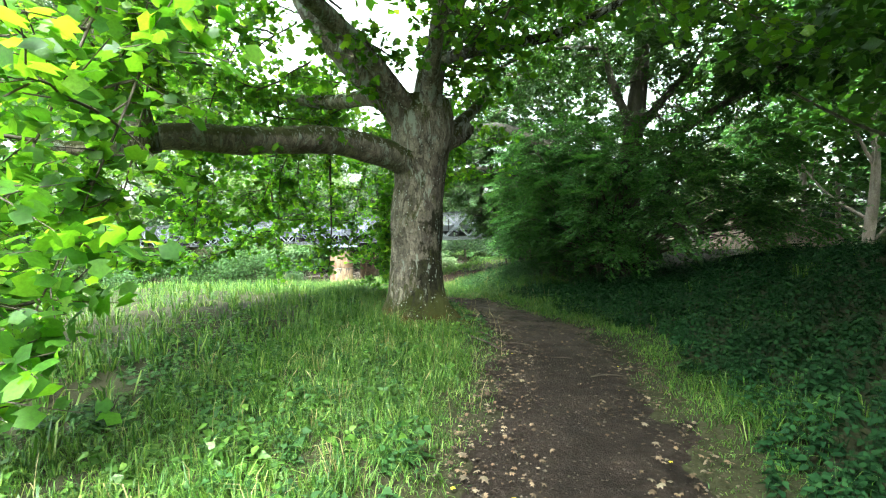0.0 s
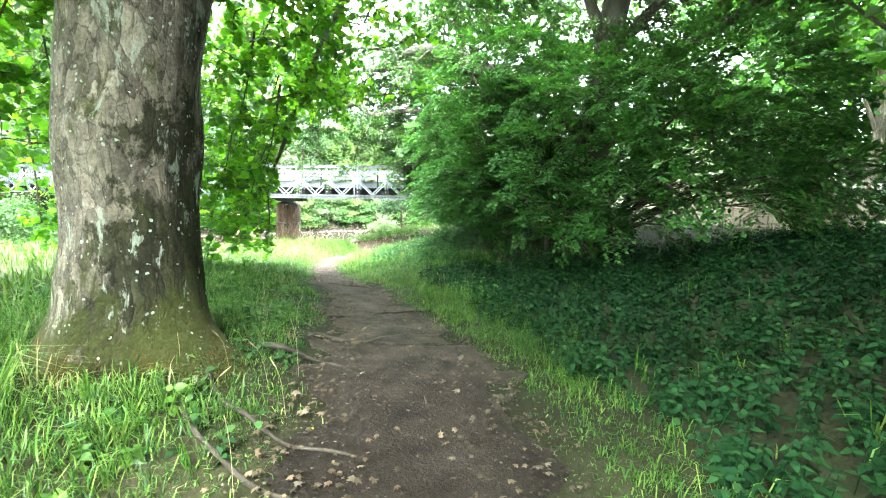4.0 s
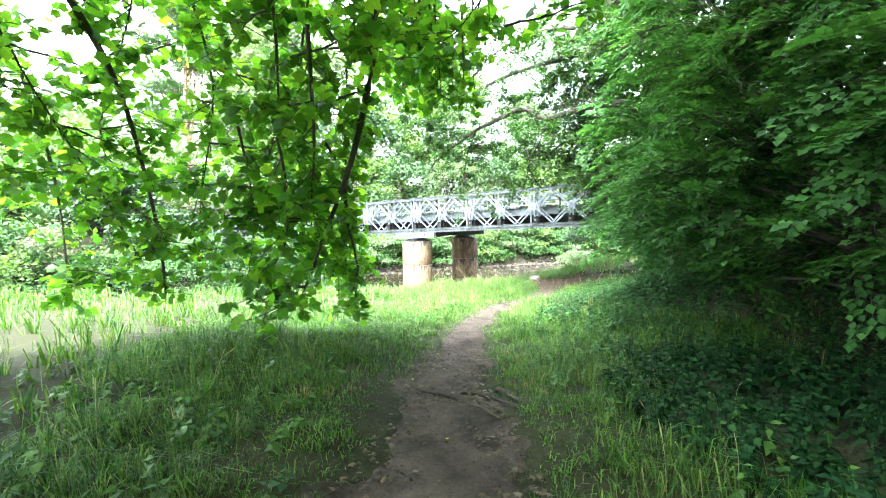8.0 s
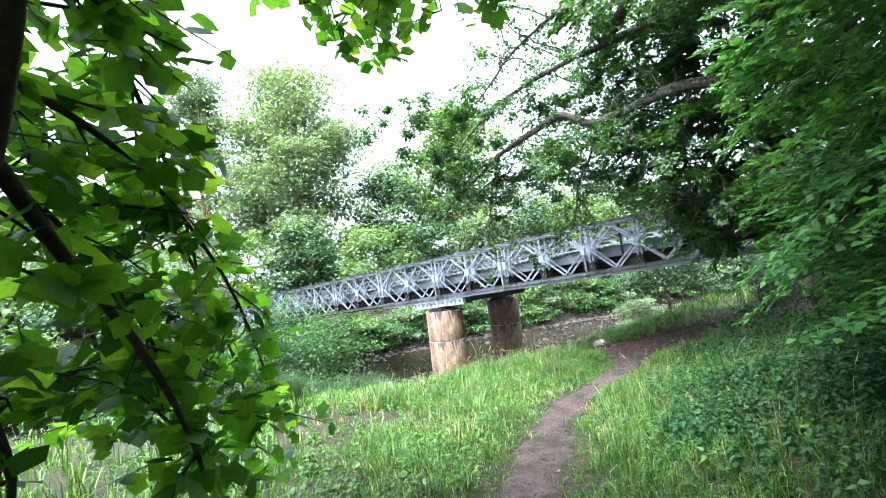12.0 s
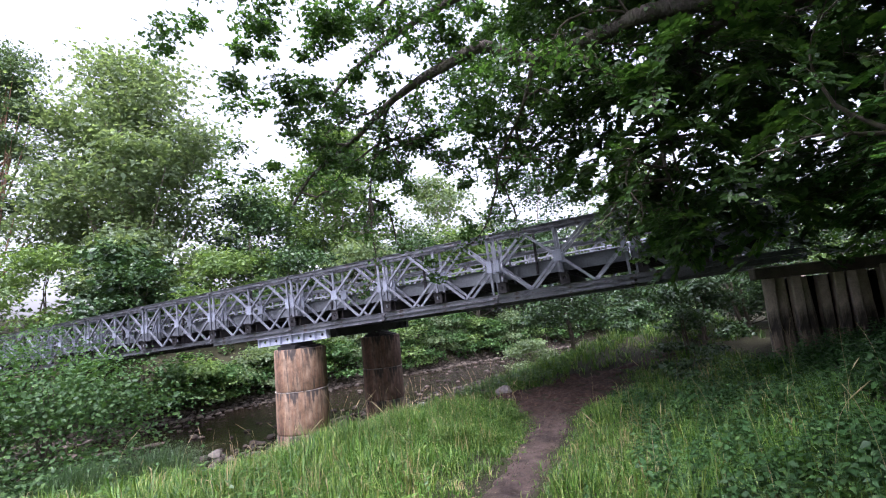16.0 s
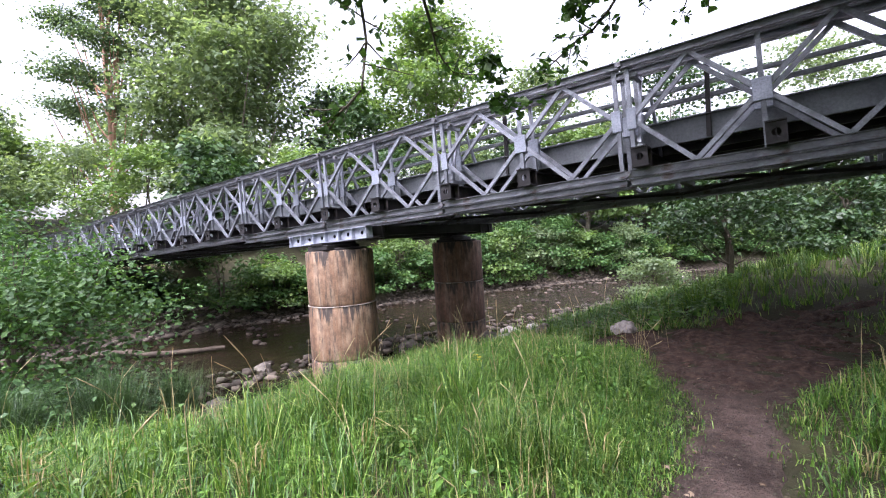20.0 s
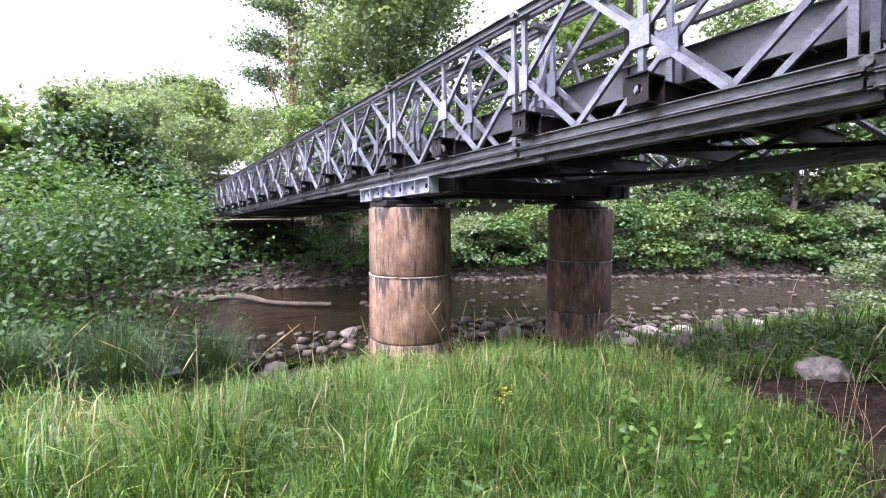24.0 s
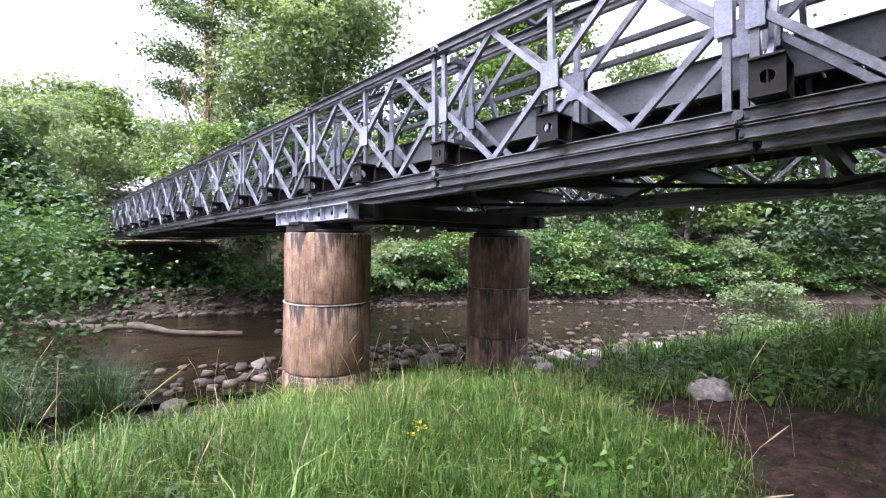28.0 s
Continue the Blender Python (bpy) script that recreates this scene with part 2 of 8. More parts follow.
    nt.links.new(nt.nodes.new("ShaderNodeNewGeometry").outputs["Normal"], nz.inputs[0])
    cush = calc("MULTIPLY_ADD", nz.outputs[2], 0.6, noise_node(nt, warped, 6, 6, 0.7))
    col = mixc(nt, ramp(nt, cush, [(0.57, grey(0)), (0.68, grey(0.9))]), col, mixc(nt, b, (0.028, 0.034, 0.008), (0.095, 0.1, 0.024)))
    # orange algae in a ragged skirt round the foot
    algae = calc("MULTIPLY_ADD", s.outputs[2], -0.55, calc("MULTIPLY_ADD", noise_node(nt, warped, 5, 5, 0.7), 1.1, 0.1))
    col = mixc(nt, ramp(nt, algae, [(0.5, grey(0)), (0.66, grey(0.4))]), col, mixc(nt, 1.0, col, (1.5, 0.62, 0.28), "MULTIPLY"))
    col = mixc(nt, crust, col, pale)
    # broad crusts of grey-green lichen, more of them higher up
    broad = calc("MULTIPLY_ADD", s.outputs[2], 0.022, noise_node(nt, warped, 8, 6, 0.7))
    col = mixc(nt, ramp(nt, broad, [(0.62, grey(0)), (0.67, grey(0.85))]), col, mixc(nt, b, (0.3, 0.32, 0.27), (0.52, 0.54, 0.47)))
    nt.links.new(col, bsdf.inputs["Base Color"])
    bsdf.inputs["Roughness"].default_value = 0.92
    bsdf.inputs["Specular IOR Level"].default_value = 0.2
    hgt = calc("MULTIPLY_ADD", ramp(nt, crack, [(0.0, grey(0)), (0.12, grey(1))]), 0.5, calc("MULTIPLY_ADD", t.outputs[0], 0.5, calc("MULTIPLY", b, 2.2)))
    bn = nt.nodes.new("ShaderNodeBump")
    bn.inputs["Strength"].default_value, bn.inputs["Distance"].default_value = 1.0, 0.03
    nt.links.new(hgt, bn.inputs["Height"])
    nt.links.new(bn.outputs[0], bsdf.inputs["Normal"])
    return m


M_OLDBARK = scaly_bark("old_sycamore_bark", (0.17, 0.138, 0.108), (0.42, 0.36, 0.29), (0.032, 0.034, 0.009), (0.52, 0.55, 0.48))
M_MOSS = surface("green_moss", (0.05, 0.075, 0.015), (0.10, 0.13, 0.03), None, 9, 60, 1.0, 0.8)
M_OAKBARK = surface("oak_bark", (0.04, 0.035, 0.028), (0.1, 0.088, 0.07), (0.06, 0.07, 0.03), 6, 30, 0.95, 1.0, stretch=(1, 1, 0.3), dist=0.04)
M_PINEBARK = surface("pine_bark", (0.22, 0.13, 0.085), (0.33, 0.2, 0.13), None, 4, 20, 0.95, 0.8, stretch=(1, 1, 0.4))
M_TWIG = surface("twig_bark", (0.05, 0.042, 0.03), (0.10, 0.085, 0.06), None, 8, 40, 0.9, 0.3)
M_GALV = surface("weathered_galvanised_steel", (0.11, 0.117, 0.13), (0.26, 0.275, 0.31), (0.07, 0.058, 0.05), 3.2, 60, 0.42, 0.2, metal=0.55, patch=(0.58, 0.75), jitter=0.14, spec=0.5)
M_CHORD = surface("grimy_steel_chord", (0.045, 0.047, 0.052), (0.2, 0.21, 0.23), (0.06, 0.042, 0.032), 3.4, 60, 0.42, 0.25, metal=0.4, stretch=(1, 1, 2.2), patch=(0.54, 0.66), jitter=0.18, spec=0.5)
M_PLATE = surface("pale_galvanised_plate", (0.27, 0.29, 0.34), (0.42, 0.45, 0.52), (0.3, 0.29, 0.3), 3, 50, 0.45, 0.08, metal=0.3, patch=(0.6, 0.75), jitter=0.1, spec=0.5)
M_GUSSET = surface("grey_gusset_plate", (0.18, 0.195, 0.23), (0.29, 0.315, 0.365), (0.2, 0.19, 0.2), 3, 50, 0.45, 0.08, metal=0.45, patch=(0.6, 0.75), jitter=0.15, spec=0.5)
M_DARKSTEEL = surface("dark_steel", (0.014, 0.013, 0.014), (0.034, 0.031, 0.031), (0.06, 0.043, 0.032), 4, 40, 0.6, 0.2, metal=0.3, patch=(0.6, 0.75), jitter=0.15)
M_KERB = surface("dull_grey_sheet_steel", (0.09, 0.098, 0.105), (0.165, 0.18, 0.19), (0.09, 0.085, 0.08), 1.4, 30, 0.6, 0.1, metal=0.25, patch=(0.55, 0.75), jitter=0.12)
M_DECK = surface("dark_timber_deck", (0.04, 0.033, 0.027), (0.085, 0.07, 0.055), None, 3, 35, 0.9, 0.5, stretch=(1, 0.25, 1), jitter=0.2)
M_STONE = surface("river_stone", (0.07, 0.06, 0.05), (0.17, 0.15, 0.13), (0.085, 0.085, 0.05), 3, 26, 0.9, 0.6, jitter=0.35)
M_PALESTONE = surface("pale_boulder", (0.27, 0.24, 0.22), (0.43, 0.39, 0.36), (0.13, 0.13, 0.07), 4, 26, 0.9, 0.6, jitter=0.15)
M_COBBLE = surface("cobble_bank", (0.04, 0.032, 0.024), (0.1, 0.082, 0.064), (0.035, 0.036, 0.02), 2, 26, 0.9, 0.5, island=0.6)
M_WALL = surface("old_sandstone_wall", (0.22, 0.17, 0.12), (0.33, 0.27, 0.2), (0.12, 0.13, 0.06), 3, 25, 0.95, 0.7, jitter=0.3)
M_MORTAR = surface("lime_mortar", (0.16, 0.14, 0.11), (0.22, 0.19, 0.15), None, 5, 40, 1.0, 0.4)
M_DRYLEAF = surface("fallen_leaf", (0.04, 0.024, 0.014), (0.13, 0.09, 0.055), (0.2, 0.16, 0.11), 2, 40, 0.8, 0.1, island=0.5)
M_ROOT = surface("brown_root_bark", (0.022, 0.017, 0.013), (0.088, 0.07, 0.055), None, 6, 40, 0.9, 0.6)
M_PALELEAF = surface("pale_fallen_leaf", (0.07, 0.05, 0.032), (0.16, 0.13, 0.09), None, 6, 40, 0.85, 0.1, island=0.35)
M_YELLOW = leafy("yellow_bloom", (0.45, 0.36, 0.02), (0.6, 0.48, 0.03), trans=0.3)
M_SEED = leafy("dry_seed_head", (0.30, 0.24, 0.13), (0.42, 0.35, 0.2), trans=0.2, rough=0.8)
M_DRIFT = surface("weathered_driftwood", (0.03, 0.023, 0.016), (0.085, 0.068, 0.048), None, 3, 30, 0.9, 0.5)
M_DRYGRASS = leafy("straw_blade", (0.26, 0.22, 0.10), (0.36, 0.3, 0.16), trans=0.3, rough=0.7)

L_SYC = leafy("sycamore_leaf", (0.04, 0.12, 0.02), (0.1, 0.24, 0.03), (0.2, 0.36, 0.05), 0.68, 0.42, (1.95, 1.75, 0.5), 0.45)
L_OAK = leafy("oak_leaf", (0.027, 0.066, 0.017), (0.055, 0.118, 0.028), (0.09, 0.17, 0.04), 0.46, 0.4, (1.2, 1.3, 0.55), 0.45)
L_BUSH = leafy("elm_leaf", (0.048, 0.125, 0.032), (0.08, 0.2, 0.046), (0.125, 0.27, 0.06), 0.48, 0.55, spec=0.25)
# far foliage lightened and greyed: distance haze mixed into the leaf colour
L_FAR_HAZE = leafy("hazed_riverside_leaf", (0.125, 0.185, 0.098), (0.17, 0.24, 0.125), (0.215, 0.29, 0.145), 0.58, 0.45, spec=0.4)
L_LIME = leafy("bright_riverside_leaf", (0.085, 0.15, 0.045), (0.13, 0.215, 0.06), (0.18, 0.27, 0.075), 0.5, 0.45, spec=0.4)
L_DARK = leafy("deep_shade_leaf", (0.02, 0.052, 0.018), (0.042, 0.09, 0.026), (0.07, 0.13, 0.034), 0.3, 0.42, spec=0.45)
L_ALDER = leafy("alder_leaf", (0.04, 0.095, 0.03), (0.07, 0.145, 0.042), (0.105, 0.185, 0.055), 0.45, 0.5, spec=0.3)
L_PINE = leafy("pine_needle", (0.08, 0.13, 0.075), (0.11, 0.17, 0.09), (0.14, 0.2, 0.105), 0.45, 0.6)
L_WOOD = leafy("woodland_leaf", (0.045, 0.11, 0.024), (0.085, 0.18, 0.036), (0.13, 0.25, 0.05), 0.6, 0.42, (1.2, 1.35, 0.5), 0.4)
# nettle green held below its natural value, with the bank's shade in it
L_NETTLE_SHADED = leafy("shaded_nettle_leaf", (0.01, 0.034, 0.012), (0.02, 0.057, 0.018), (0.04, 0.092, 0.028), 0.1, 0.62, spec=0.06)
L_WEED = leafy("bank_weed_leaf", (0.022, 0.064, 0.018), (0.042, 0.105, 0.027), (0.075, 0.15, 0.04), 0.3, 0.52, spec=0.25)
L_HERB = leafy("meadow_herb_leaf", (0.045, 0.115, 0.018), (0.095, 0.2, 0.028), (0.15, 0.25, 0.045), 0.4, 0.4, spec=0.45)
L_GRASS = leafy("grass_blade", (0.022, 0.078, 0.013), (0.112, 0.22, 0.03), (0.26, 0.34, 0.09), 0.38, 0.42, spec=0.35)
L_RUSH = leafy("rush_blade", (0.035, 0.075, 0.03), (0.06, 0.115, 0.045), (0.1, 0.16, 0.06), 0.35, 0.42, spec=0.45)


def pier_material(name, tan, brown, pale, dark_low):
    """Rust-streaked concrete: streaks run down, dark caps and chalky drips."""
    m, nt, bsdf, out = start_mat(name)
    tc = nt.nodes.new("ShaderNodeTexCoord")
    vec = tc.outputs["Object"]
    s1 = noise_node(nt, vec, 3.2, 6, 0.65, (1, 1, 0.16))
    s2 = noise_node(nt, vec, 13, 6, 0.7, (1, 1, 0.07))
    s3 = noise_node(nt, vec, 1.6, 5, 0.6, (1, 1, 0.5))
    g = noise_node(nt, vec, 38, 6, 0.7)
    col = ramp(nt, s1, [(0.3, brown), (0.48, tan), (0.72, pale)])
    col = mixc(nt, ramp(nt, s2, [(0.53, grey(0)), (0.64, grey(0.85))]), col, dark_low)
    col = mixc(nt, ramp(nt, s3, [(0.55, grey(0)), (0.68, grey(0.6))]), col, brown)
    # dark drips that start at the top rim of a drum and run down unevenly far
    sp = nt.nodes.new("ShaderNodeSeparateXYZ")
    nt.links.new(vec, sp.inputs[0])
    s4 = noise_node(nt, vec, 8, 5, 0.7, (1, 1, 0.05))
    run = nt.nodes.new("ShaderNodeMath")
    run.operation = "MULTIPLY_ADD"
    run.inputs[1].default_value = 2.6
    nt.links.new(s4, run.inputs[0])
    nt.links.new(sp.outputs[2], run.inputs[2])
    span = nt.nodes.new("ShaderNodeMapRange")
    span.inputs[1].default_value, span.inputs[2].default_value = 1.9, 2.7
    nt.links.new(run.outputs[0], span.inputs[0])
    col = mixc(nt, ramp(nt, span.outputs[0], [(0.48, grey(0)), (0.66, grey(0.92))]), col, dark_low)
    # chalky runs, as uneven, between them
    chalk = nt.nodes.new("ShaderNodeMath")
    chalk.operation = "MULTIPLY_ADD"
    chalk.inputs[1].default_value = 2.2
    nt.links.new(noise_node(nt, vec, 6, 5, 0.75, (1.3, 1.3, 0.07)), chalk.inputs[0])
    nt.links.new(sp.outputs[2], chalk.inputs[2])
    third = nt.nodes.new("ShaderNodeMath")
    third.operation = "DIVIDE"
    third.inputs[1].default_value = 3.0
    nt.links.new(chalk.outputs[0], third.inputs[0])
    col = mixc(nt, ramp(nt, third.outputs[0], [(2.35 / 3, grey(0)), (2.75 / 3, grey(0.75))]), col, pale)
    blot = noise_node(nt, vec, 5.5, 6, 0.7)
    col = mixc(nt, 1.0, col, ramp(nt, blot, [(0.34, grey(0.62)), (0.6, grey(1.15))]), "MULTIPLY")
    col = mixc(nt, 1.0, col, ramp(nt, g, [(0.25, grey(0.65)), (0.75, grey(1.25))]), "MULTIPLY")
    nt.links.new(col, bsdf.inputs["Base Color"])
    bsdf.inputs["Roughness"].default_value = 0.85
    bn = nt.nodes.new("ShaderNodeBump")
    bn.inputs["Strength"].default_value, bn.inputs["Distance"].default_value = 0.5, 0.02
    nt.links.new(g, bn.inputs["Height"])
    nt.links.new(bn.outputs[0], bsdf.inputs["Normal"])
    return m


M_PIER = pier_material("rust_streaked_concrete", (0.21, 0.126, 0.072), (0.1, 0.05, 0.028), (0.36, 0.28, 0.2), (0.03, 0.026, 0.023))
# browner mix for the back pier: wet staining plus the bridge's shade
M_PIER_SHADED = pier_material("shaded_stained_concrete", (0.15, 0.082, 0.053), (0.07, 0.04, 0.027), (0.3, 0.22, 0.165), (0.035, 0.028, 0.025))
M_CHALK = surface("chalky_lime_drip", (0.3, 0.26, 0.22), (0.46, 0.42, 0.37), (0.2, 0.14, 0.1), 9, 40, 0.95, 0.3)
M_SHEET = pier_material("stained_timber_piling", (0.15, 0.11, 0.078), (0.05, 0.037, 0.027), (0.38, 0.32, 0.24), (0.018, 0.015, 0.013))


def water_material():
    m, nt, bsdf, out = start_mat("shallow_river_water")
    tc = nt.nodes.new("ShaderNodeTexCoord")
    vec = tc.outputs["Object"]
    bed = noise_node(nt, vec, 1.1, 6, 0.65)
    col = ramp(nt, bed, [(0.35, (0.006, 0.0045, 0.0025)), (0.6, (0.019, 0.013, 0.0065)), (0.75, (0.045, 0.031, 0.015))])
    sz = nt.nodes.new("ShaderNodeSeparateXYZ")
    nt.links.new(vec, sz.inputs[0])
    up = nt.nodes.new("ShaderNodeMapRange")
    up.inputs[1].default_value, up.inputs[2].default_value = 30.0, 40.0
    nt.links.new(sz.outputs[1], up.inputs[0])
    # pale streaks upstream paint the sky's glints on broken water into the colour
    sky_glint = ramp(nt, noise_node(nt, vec, 7.0, 8, 0.8, (0.8, 0.35, 1.0)), [(0.53, grey(0)), (0.75, grey(0.55))])
    col = mixc(nt, mixc(nt, 1.0, sky_glint, up.outputs[0], "MULTIPLY"), col, (0.4, 0.41, 0.41))
    nt.links.new(col, bsdf.inputs["Base Color"])
    bsdf.inputs["Roughness"].default_value = 0.08
    bsdf.inputs["IOR"].default_value = 1.33
    bsdf.inputs["Specular IOR Level"].default_value = 0.5
    r = noise_node(nt, vec, 1.9, 5, 0.6, (1.0, 0.55, 1.0))
    # calm pool below the bridge, broken riffle upstream
    sy = nt.nodes.new("ShaderNodeSeparateXYZ")
    nt.links.new(vec, sy.inputs[0])
    riffle = nt.nodes.new("ShaderNodeMapRange")
    riffle.inputs[1].default_value, riffle.inputs[2].default_value = 25.0, 42.0
    riffle.inputs[3].default_value, riffle.inputs[4].default_value = 0.2, 1.0
    nt.links.new(sy.outputs[1], riffle.inputs[0])
    bn = nt.nodes.new("ShaderNodeBump")
    bn.inputs["Distance"].default_value = 0.42
    nt.links.new(riffle.outputs[0], bn.inputs["Strength"])
    nt.links.new(r, bn.inputs["Height"])
    nt.links.new(bn.outputs[0], bsdf.inputs["Normal"])
    return m


M_WATER = water_material()


# ---- mesh helpers ----
def np_mesh(name, v, f):
    """A mesh from arrays of vertices and of faces that all have the same number of corners."""
    v, f = np.asarray(v, np.float32), np.asarray(f, np.int32)
    me = bpy.data.meshes.new(name)
    me.vertices.add(len(v))
    me.vertices.foreach_set("co", v.ravel())
    me.loops.add(f.size)
    me.loops.foreach_set("vertex_index", f.ravel())
    me.polygons.add(len(f))
    me.polygons.foreach_set("loop_start", np.arange(0, f.size, f.shape[1], dtype=np.int32))
    me.update(calc_edges=True)
    return me


class Build:
    """Collects pieces (vertices and faces) into one mesh."""

    def __init__(self):
        self.v, self.f = [], []
        self.n = 0

    def add(self, v, f):
        v = [tuple(p) for p in v]
        self.v += v
        self.f += [tuple(i + self.n for i in q) for q in f]
        self.n += len(v)
        return self

    def box(self, a, b, m=None):
        (x0, y0, z0), (x1, y1, z1) = a, b
        v = [(x0, y0, z0), (x1, y0, z0), (x1, y1, z0), (x0, y1, z0), (x0, y0, z1), (x1, y0, z1), (x1, y1, z1), (x0, y1, z1)]
        if m is not None:
            v = [m @ Vector(p) for p in v]
        return self.add(v, [(0, 3, 2, 1), (4, 5, 6, 7), (0, 1, 5, 4), (1, 2, 6, 5), (2, 3, 7, 6), (3, 0, 4, 7)])

    def prism(self, profile, a, b, up=(0, 0, 1)):
        """A profile of (across, up) points drawn from a to b."""
        a, b = Vector(a), Vector(b)
        d = (b - a).normalized()
        side = d.cross(Vector(up)).normalized()
        top = side.cross(d)
        n = len(profile)
        v = [p + side * s + top * t for p in (a, b) for s, t in profile]
        f = [(i, (i + 1) % n, n + (i + 1) % n, n + i) for i in range(n)]
        f += [tuple(range(n - 1, -1, -1)), tuple(range(n, 2 * n))]
        return self.add(v, f)

    def tube(self, pts, radii, sides=8, cap=True):
        v, f = tube_arrays(pts, radii, sides)
        self.add(v, f)
        if cap:
            base = self.n - len(v)
            self.f.append(tuple(base + i for i in range(sides - 1, -1, -1)))
            self.f.append(tuple(self.n - sides + i for i in range(sides)))
        return self

    def mesh(self, name, bevel=0.0, smooth=False):
        me = bpy.data.meshes.new(name)
        me.from_pydata(self.v, [], self.f)
        if bevel:
            bm = bmesh.new()
            bm.from_mesh(me)
            bmesh.ops.bevel(bm, geom=list(bm.edges), offset=bevel, segments=1, affect="EDGES", clamp_overlap=True)
            bm.to_mesh(me)
            bm.free()
        if smooth:
            me.polygons.foreach_set("use_smooth", [True] * len(me.polygons))
        me.update()
        return me


def tube_arrays(pts, radii, sides):
    pts = np.asarray(pts, float)
    n = len(pts)
    radii = np.broadcast_to(np.asarray(radii, float), (n,))
    t = np.gradient(pts, axis=0)
    t /= np.linalg.norm(t, axis=1, keepdims=True) + 1e-9
    ref = np.where(np.abs(t[:, 2:3]) > 0.9, np.array([[1.0, 0, 0]]), np.array([[0, 0, 1.0]]))
    u = np.cross(t, ref)
    u /= np.linalg.norm(u, axis=1, keepdims=True) + 1e-9
    w = np.cross(t, u)
    a = np.arange(sides) * 2 * np.pi / sides
    v = pts[:, None, :] + radii[:, None, None] * (np.cos(a)[None, :, None] * u[:, None, :] + np.sin(a)[None, :, None] * w[:, None, :])
    i, j = np.meshgrid(np.arange(n - 1), np.arange(sides), indexing="ij")
    k = (j + 1) % sides
    f = np.stack([i * sides + j, i * sides + k, (i + 1) * sides + k, (i + 1) * sides + j], -1).reshape(-1, 4)
    return v.reshape(-1, 3), f


def join_arrays(pieces):
    vs, fs, n = [], [], 0
    for v, f in pieces:
        vs.append(v)
        fs.append(np.asarray(f) + n)
        n += len(v)
    return np.concatenate(vs), np.concatenate(fs)


def put(name, me, mat, parent=None, label="", at=None, smooth=False):
    """Links a mesh as one object; under a parent it is a part."""
    ob = new(name, me)
    if mat and not me.materials:
        me.materials.append(mat)
    if smooth:
        me.polygons.foreach_set("use_smooth", [True] * len(me.polygons))
    if parent:
        ob.parent = parent
    if at is not None:
        ob.matrix_local = at if isinstance(at, Matrix) else Matrix.Translation(at)
    if label:
        tagged(ob, label=label)
    return ob


def empty(name, at, label, category, group="", kind=""):
    ob = new(name)
    ob.empty_display_size = 0.2
    ob.matrix_world = at if isinstance(at, Matrix) else Matrix.Translation(at)
    return tagged(ob, label, category, group, kind)


def catmull(pts, step=0.3):
    """A smooth line through points."""
    p = np.asarray(pts, float)
    p = np.vstack([2 * p[0] - p[1], p, 2 * p[-1] - p[-2]])
    out = []
    for i in range(1, len(p) - 2):
        n = max(2, int(np.linalg.norm(p[i + 1] - p[i]) / step))
        t = np.linspace(0, 1, n, endpoint=False)[:, None]
        out.append(0.5 * ((2 * p[i]) + (-p[i - 1] + p[i + 1]) * t + (2 * p[i - 1] - 5 * p[i] + 4 * p[i + 1] - p[i + 2]) * t ** 2
                          + (-p[i - 1] + 3 * p[i] - 3 * p[i + 1] + p[i + 2]) * t ** 3))
    return np.vstack(out + [p[-2:-1]])


# leaf outlines: triangles about a spine, unit length along y, facing up z
MAPLE5_V = np.array([(0, 0, 0), (-0.5, 0.1, -0.06), (-0.27, 0.3, 0.03), (-0.52, 0.62, -0.08), (0, 1.0, -0.1), (0.52, 0.62, -0.08), (0.27, 0.3, 0.03), (0.5, 0.1, -0.06)])
MAPLE5_F = np.array([(0, 2, 1), (2, 4, 3), (0, 4, 2), (0, 6, 4), (6, 5, 4), (0, 7, 6)])
MAPLE_V = np.array([(0, 0.36, 0.05), (0, 0, 0), (-0.2, -0.07, -0.02), (-0.5, 0.1, -0.07), (-0.29, 0.28, 0.0), (-0.53, 0.6, -0.09), (-0.2, 0.58, 0.0),
                    (0, 1.0, -0.1), (0.2, 0.58, 0.0), (0.53, 0.6, -0.09), (0.29, 0.28, 0.0), (0.5, 0.1, -0.07), (0.2, -0.07, -0.02)])
MAPLE_F = np.array([(0, i, i % 12 + 1) for i in range(1, 13)])
OVAL_V = np.array([(0, 0, 0), (-0.3, 0.42, 0.09), (0, 0.5, 0), (0.3, 0.42, 0.09), (0, 1, -0.1)])
OVAL_F = np.array([(0, 2, 1), (0, 3, 2), (1, 2, 4), (2, 3, 4)])
OAK_V = np.array([(0, 0, 0), (-0.16, 0.3, 0.05), (-0.34, 0.68, 0.05), (0, 1, -0.05), (0.34, 0.68, 0.05), (0.16, 0.3, 0.05)])
OAK_F = np.array([(0, 3, 1), (1, 3, 2), (0, 5, 3), (5, 4, 3)])
LOBED_V = np.array([(0, 0, 0), (-0.17, 0.27, 0.03), (-0.09, 0.42, 0.02), (-0.33, 0.68, 0.05), (0, 1, -0.06), (0.33, 0.68, 0.05), (0.09, 0.42, 0.02), (0.17, 0.27, 0.03)])
LOBED_F = np.array([(0, 2, 1), (2, 4, 3), (0, 4, 2), (0, 6, 4), (6, 5, 4), (0, 7, 6)])
DIAMOND_V = np.array([(0, 0, 0), (-0.36, 0.5, 0.1), (0, 1, -0.06), (0.36, 0.5, 0.1)])
DIAMOND_F = np.array([(0, 3, 2), (0, 2, 1)])


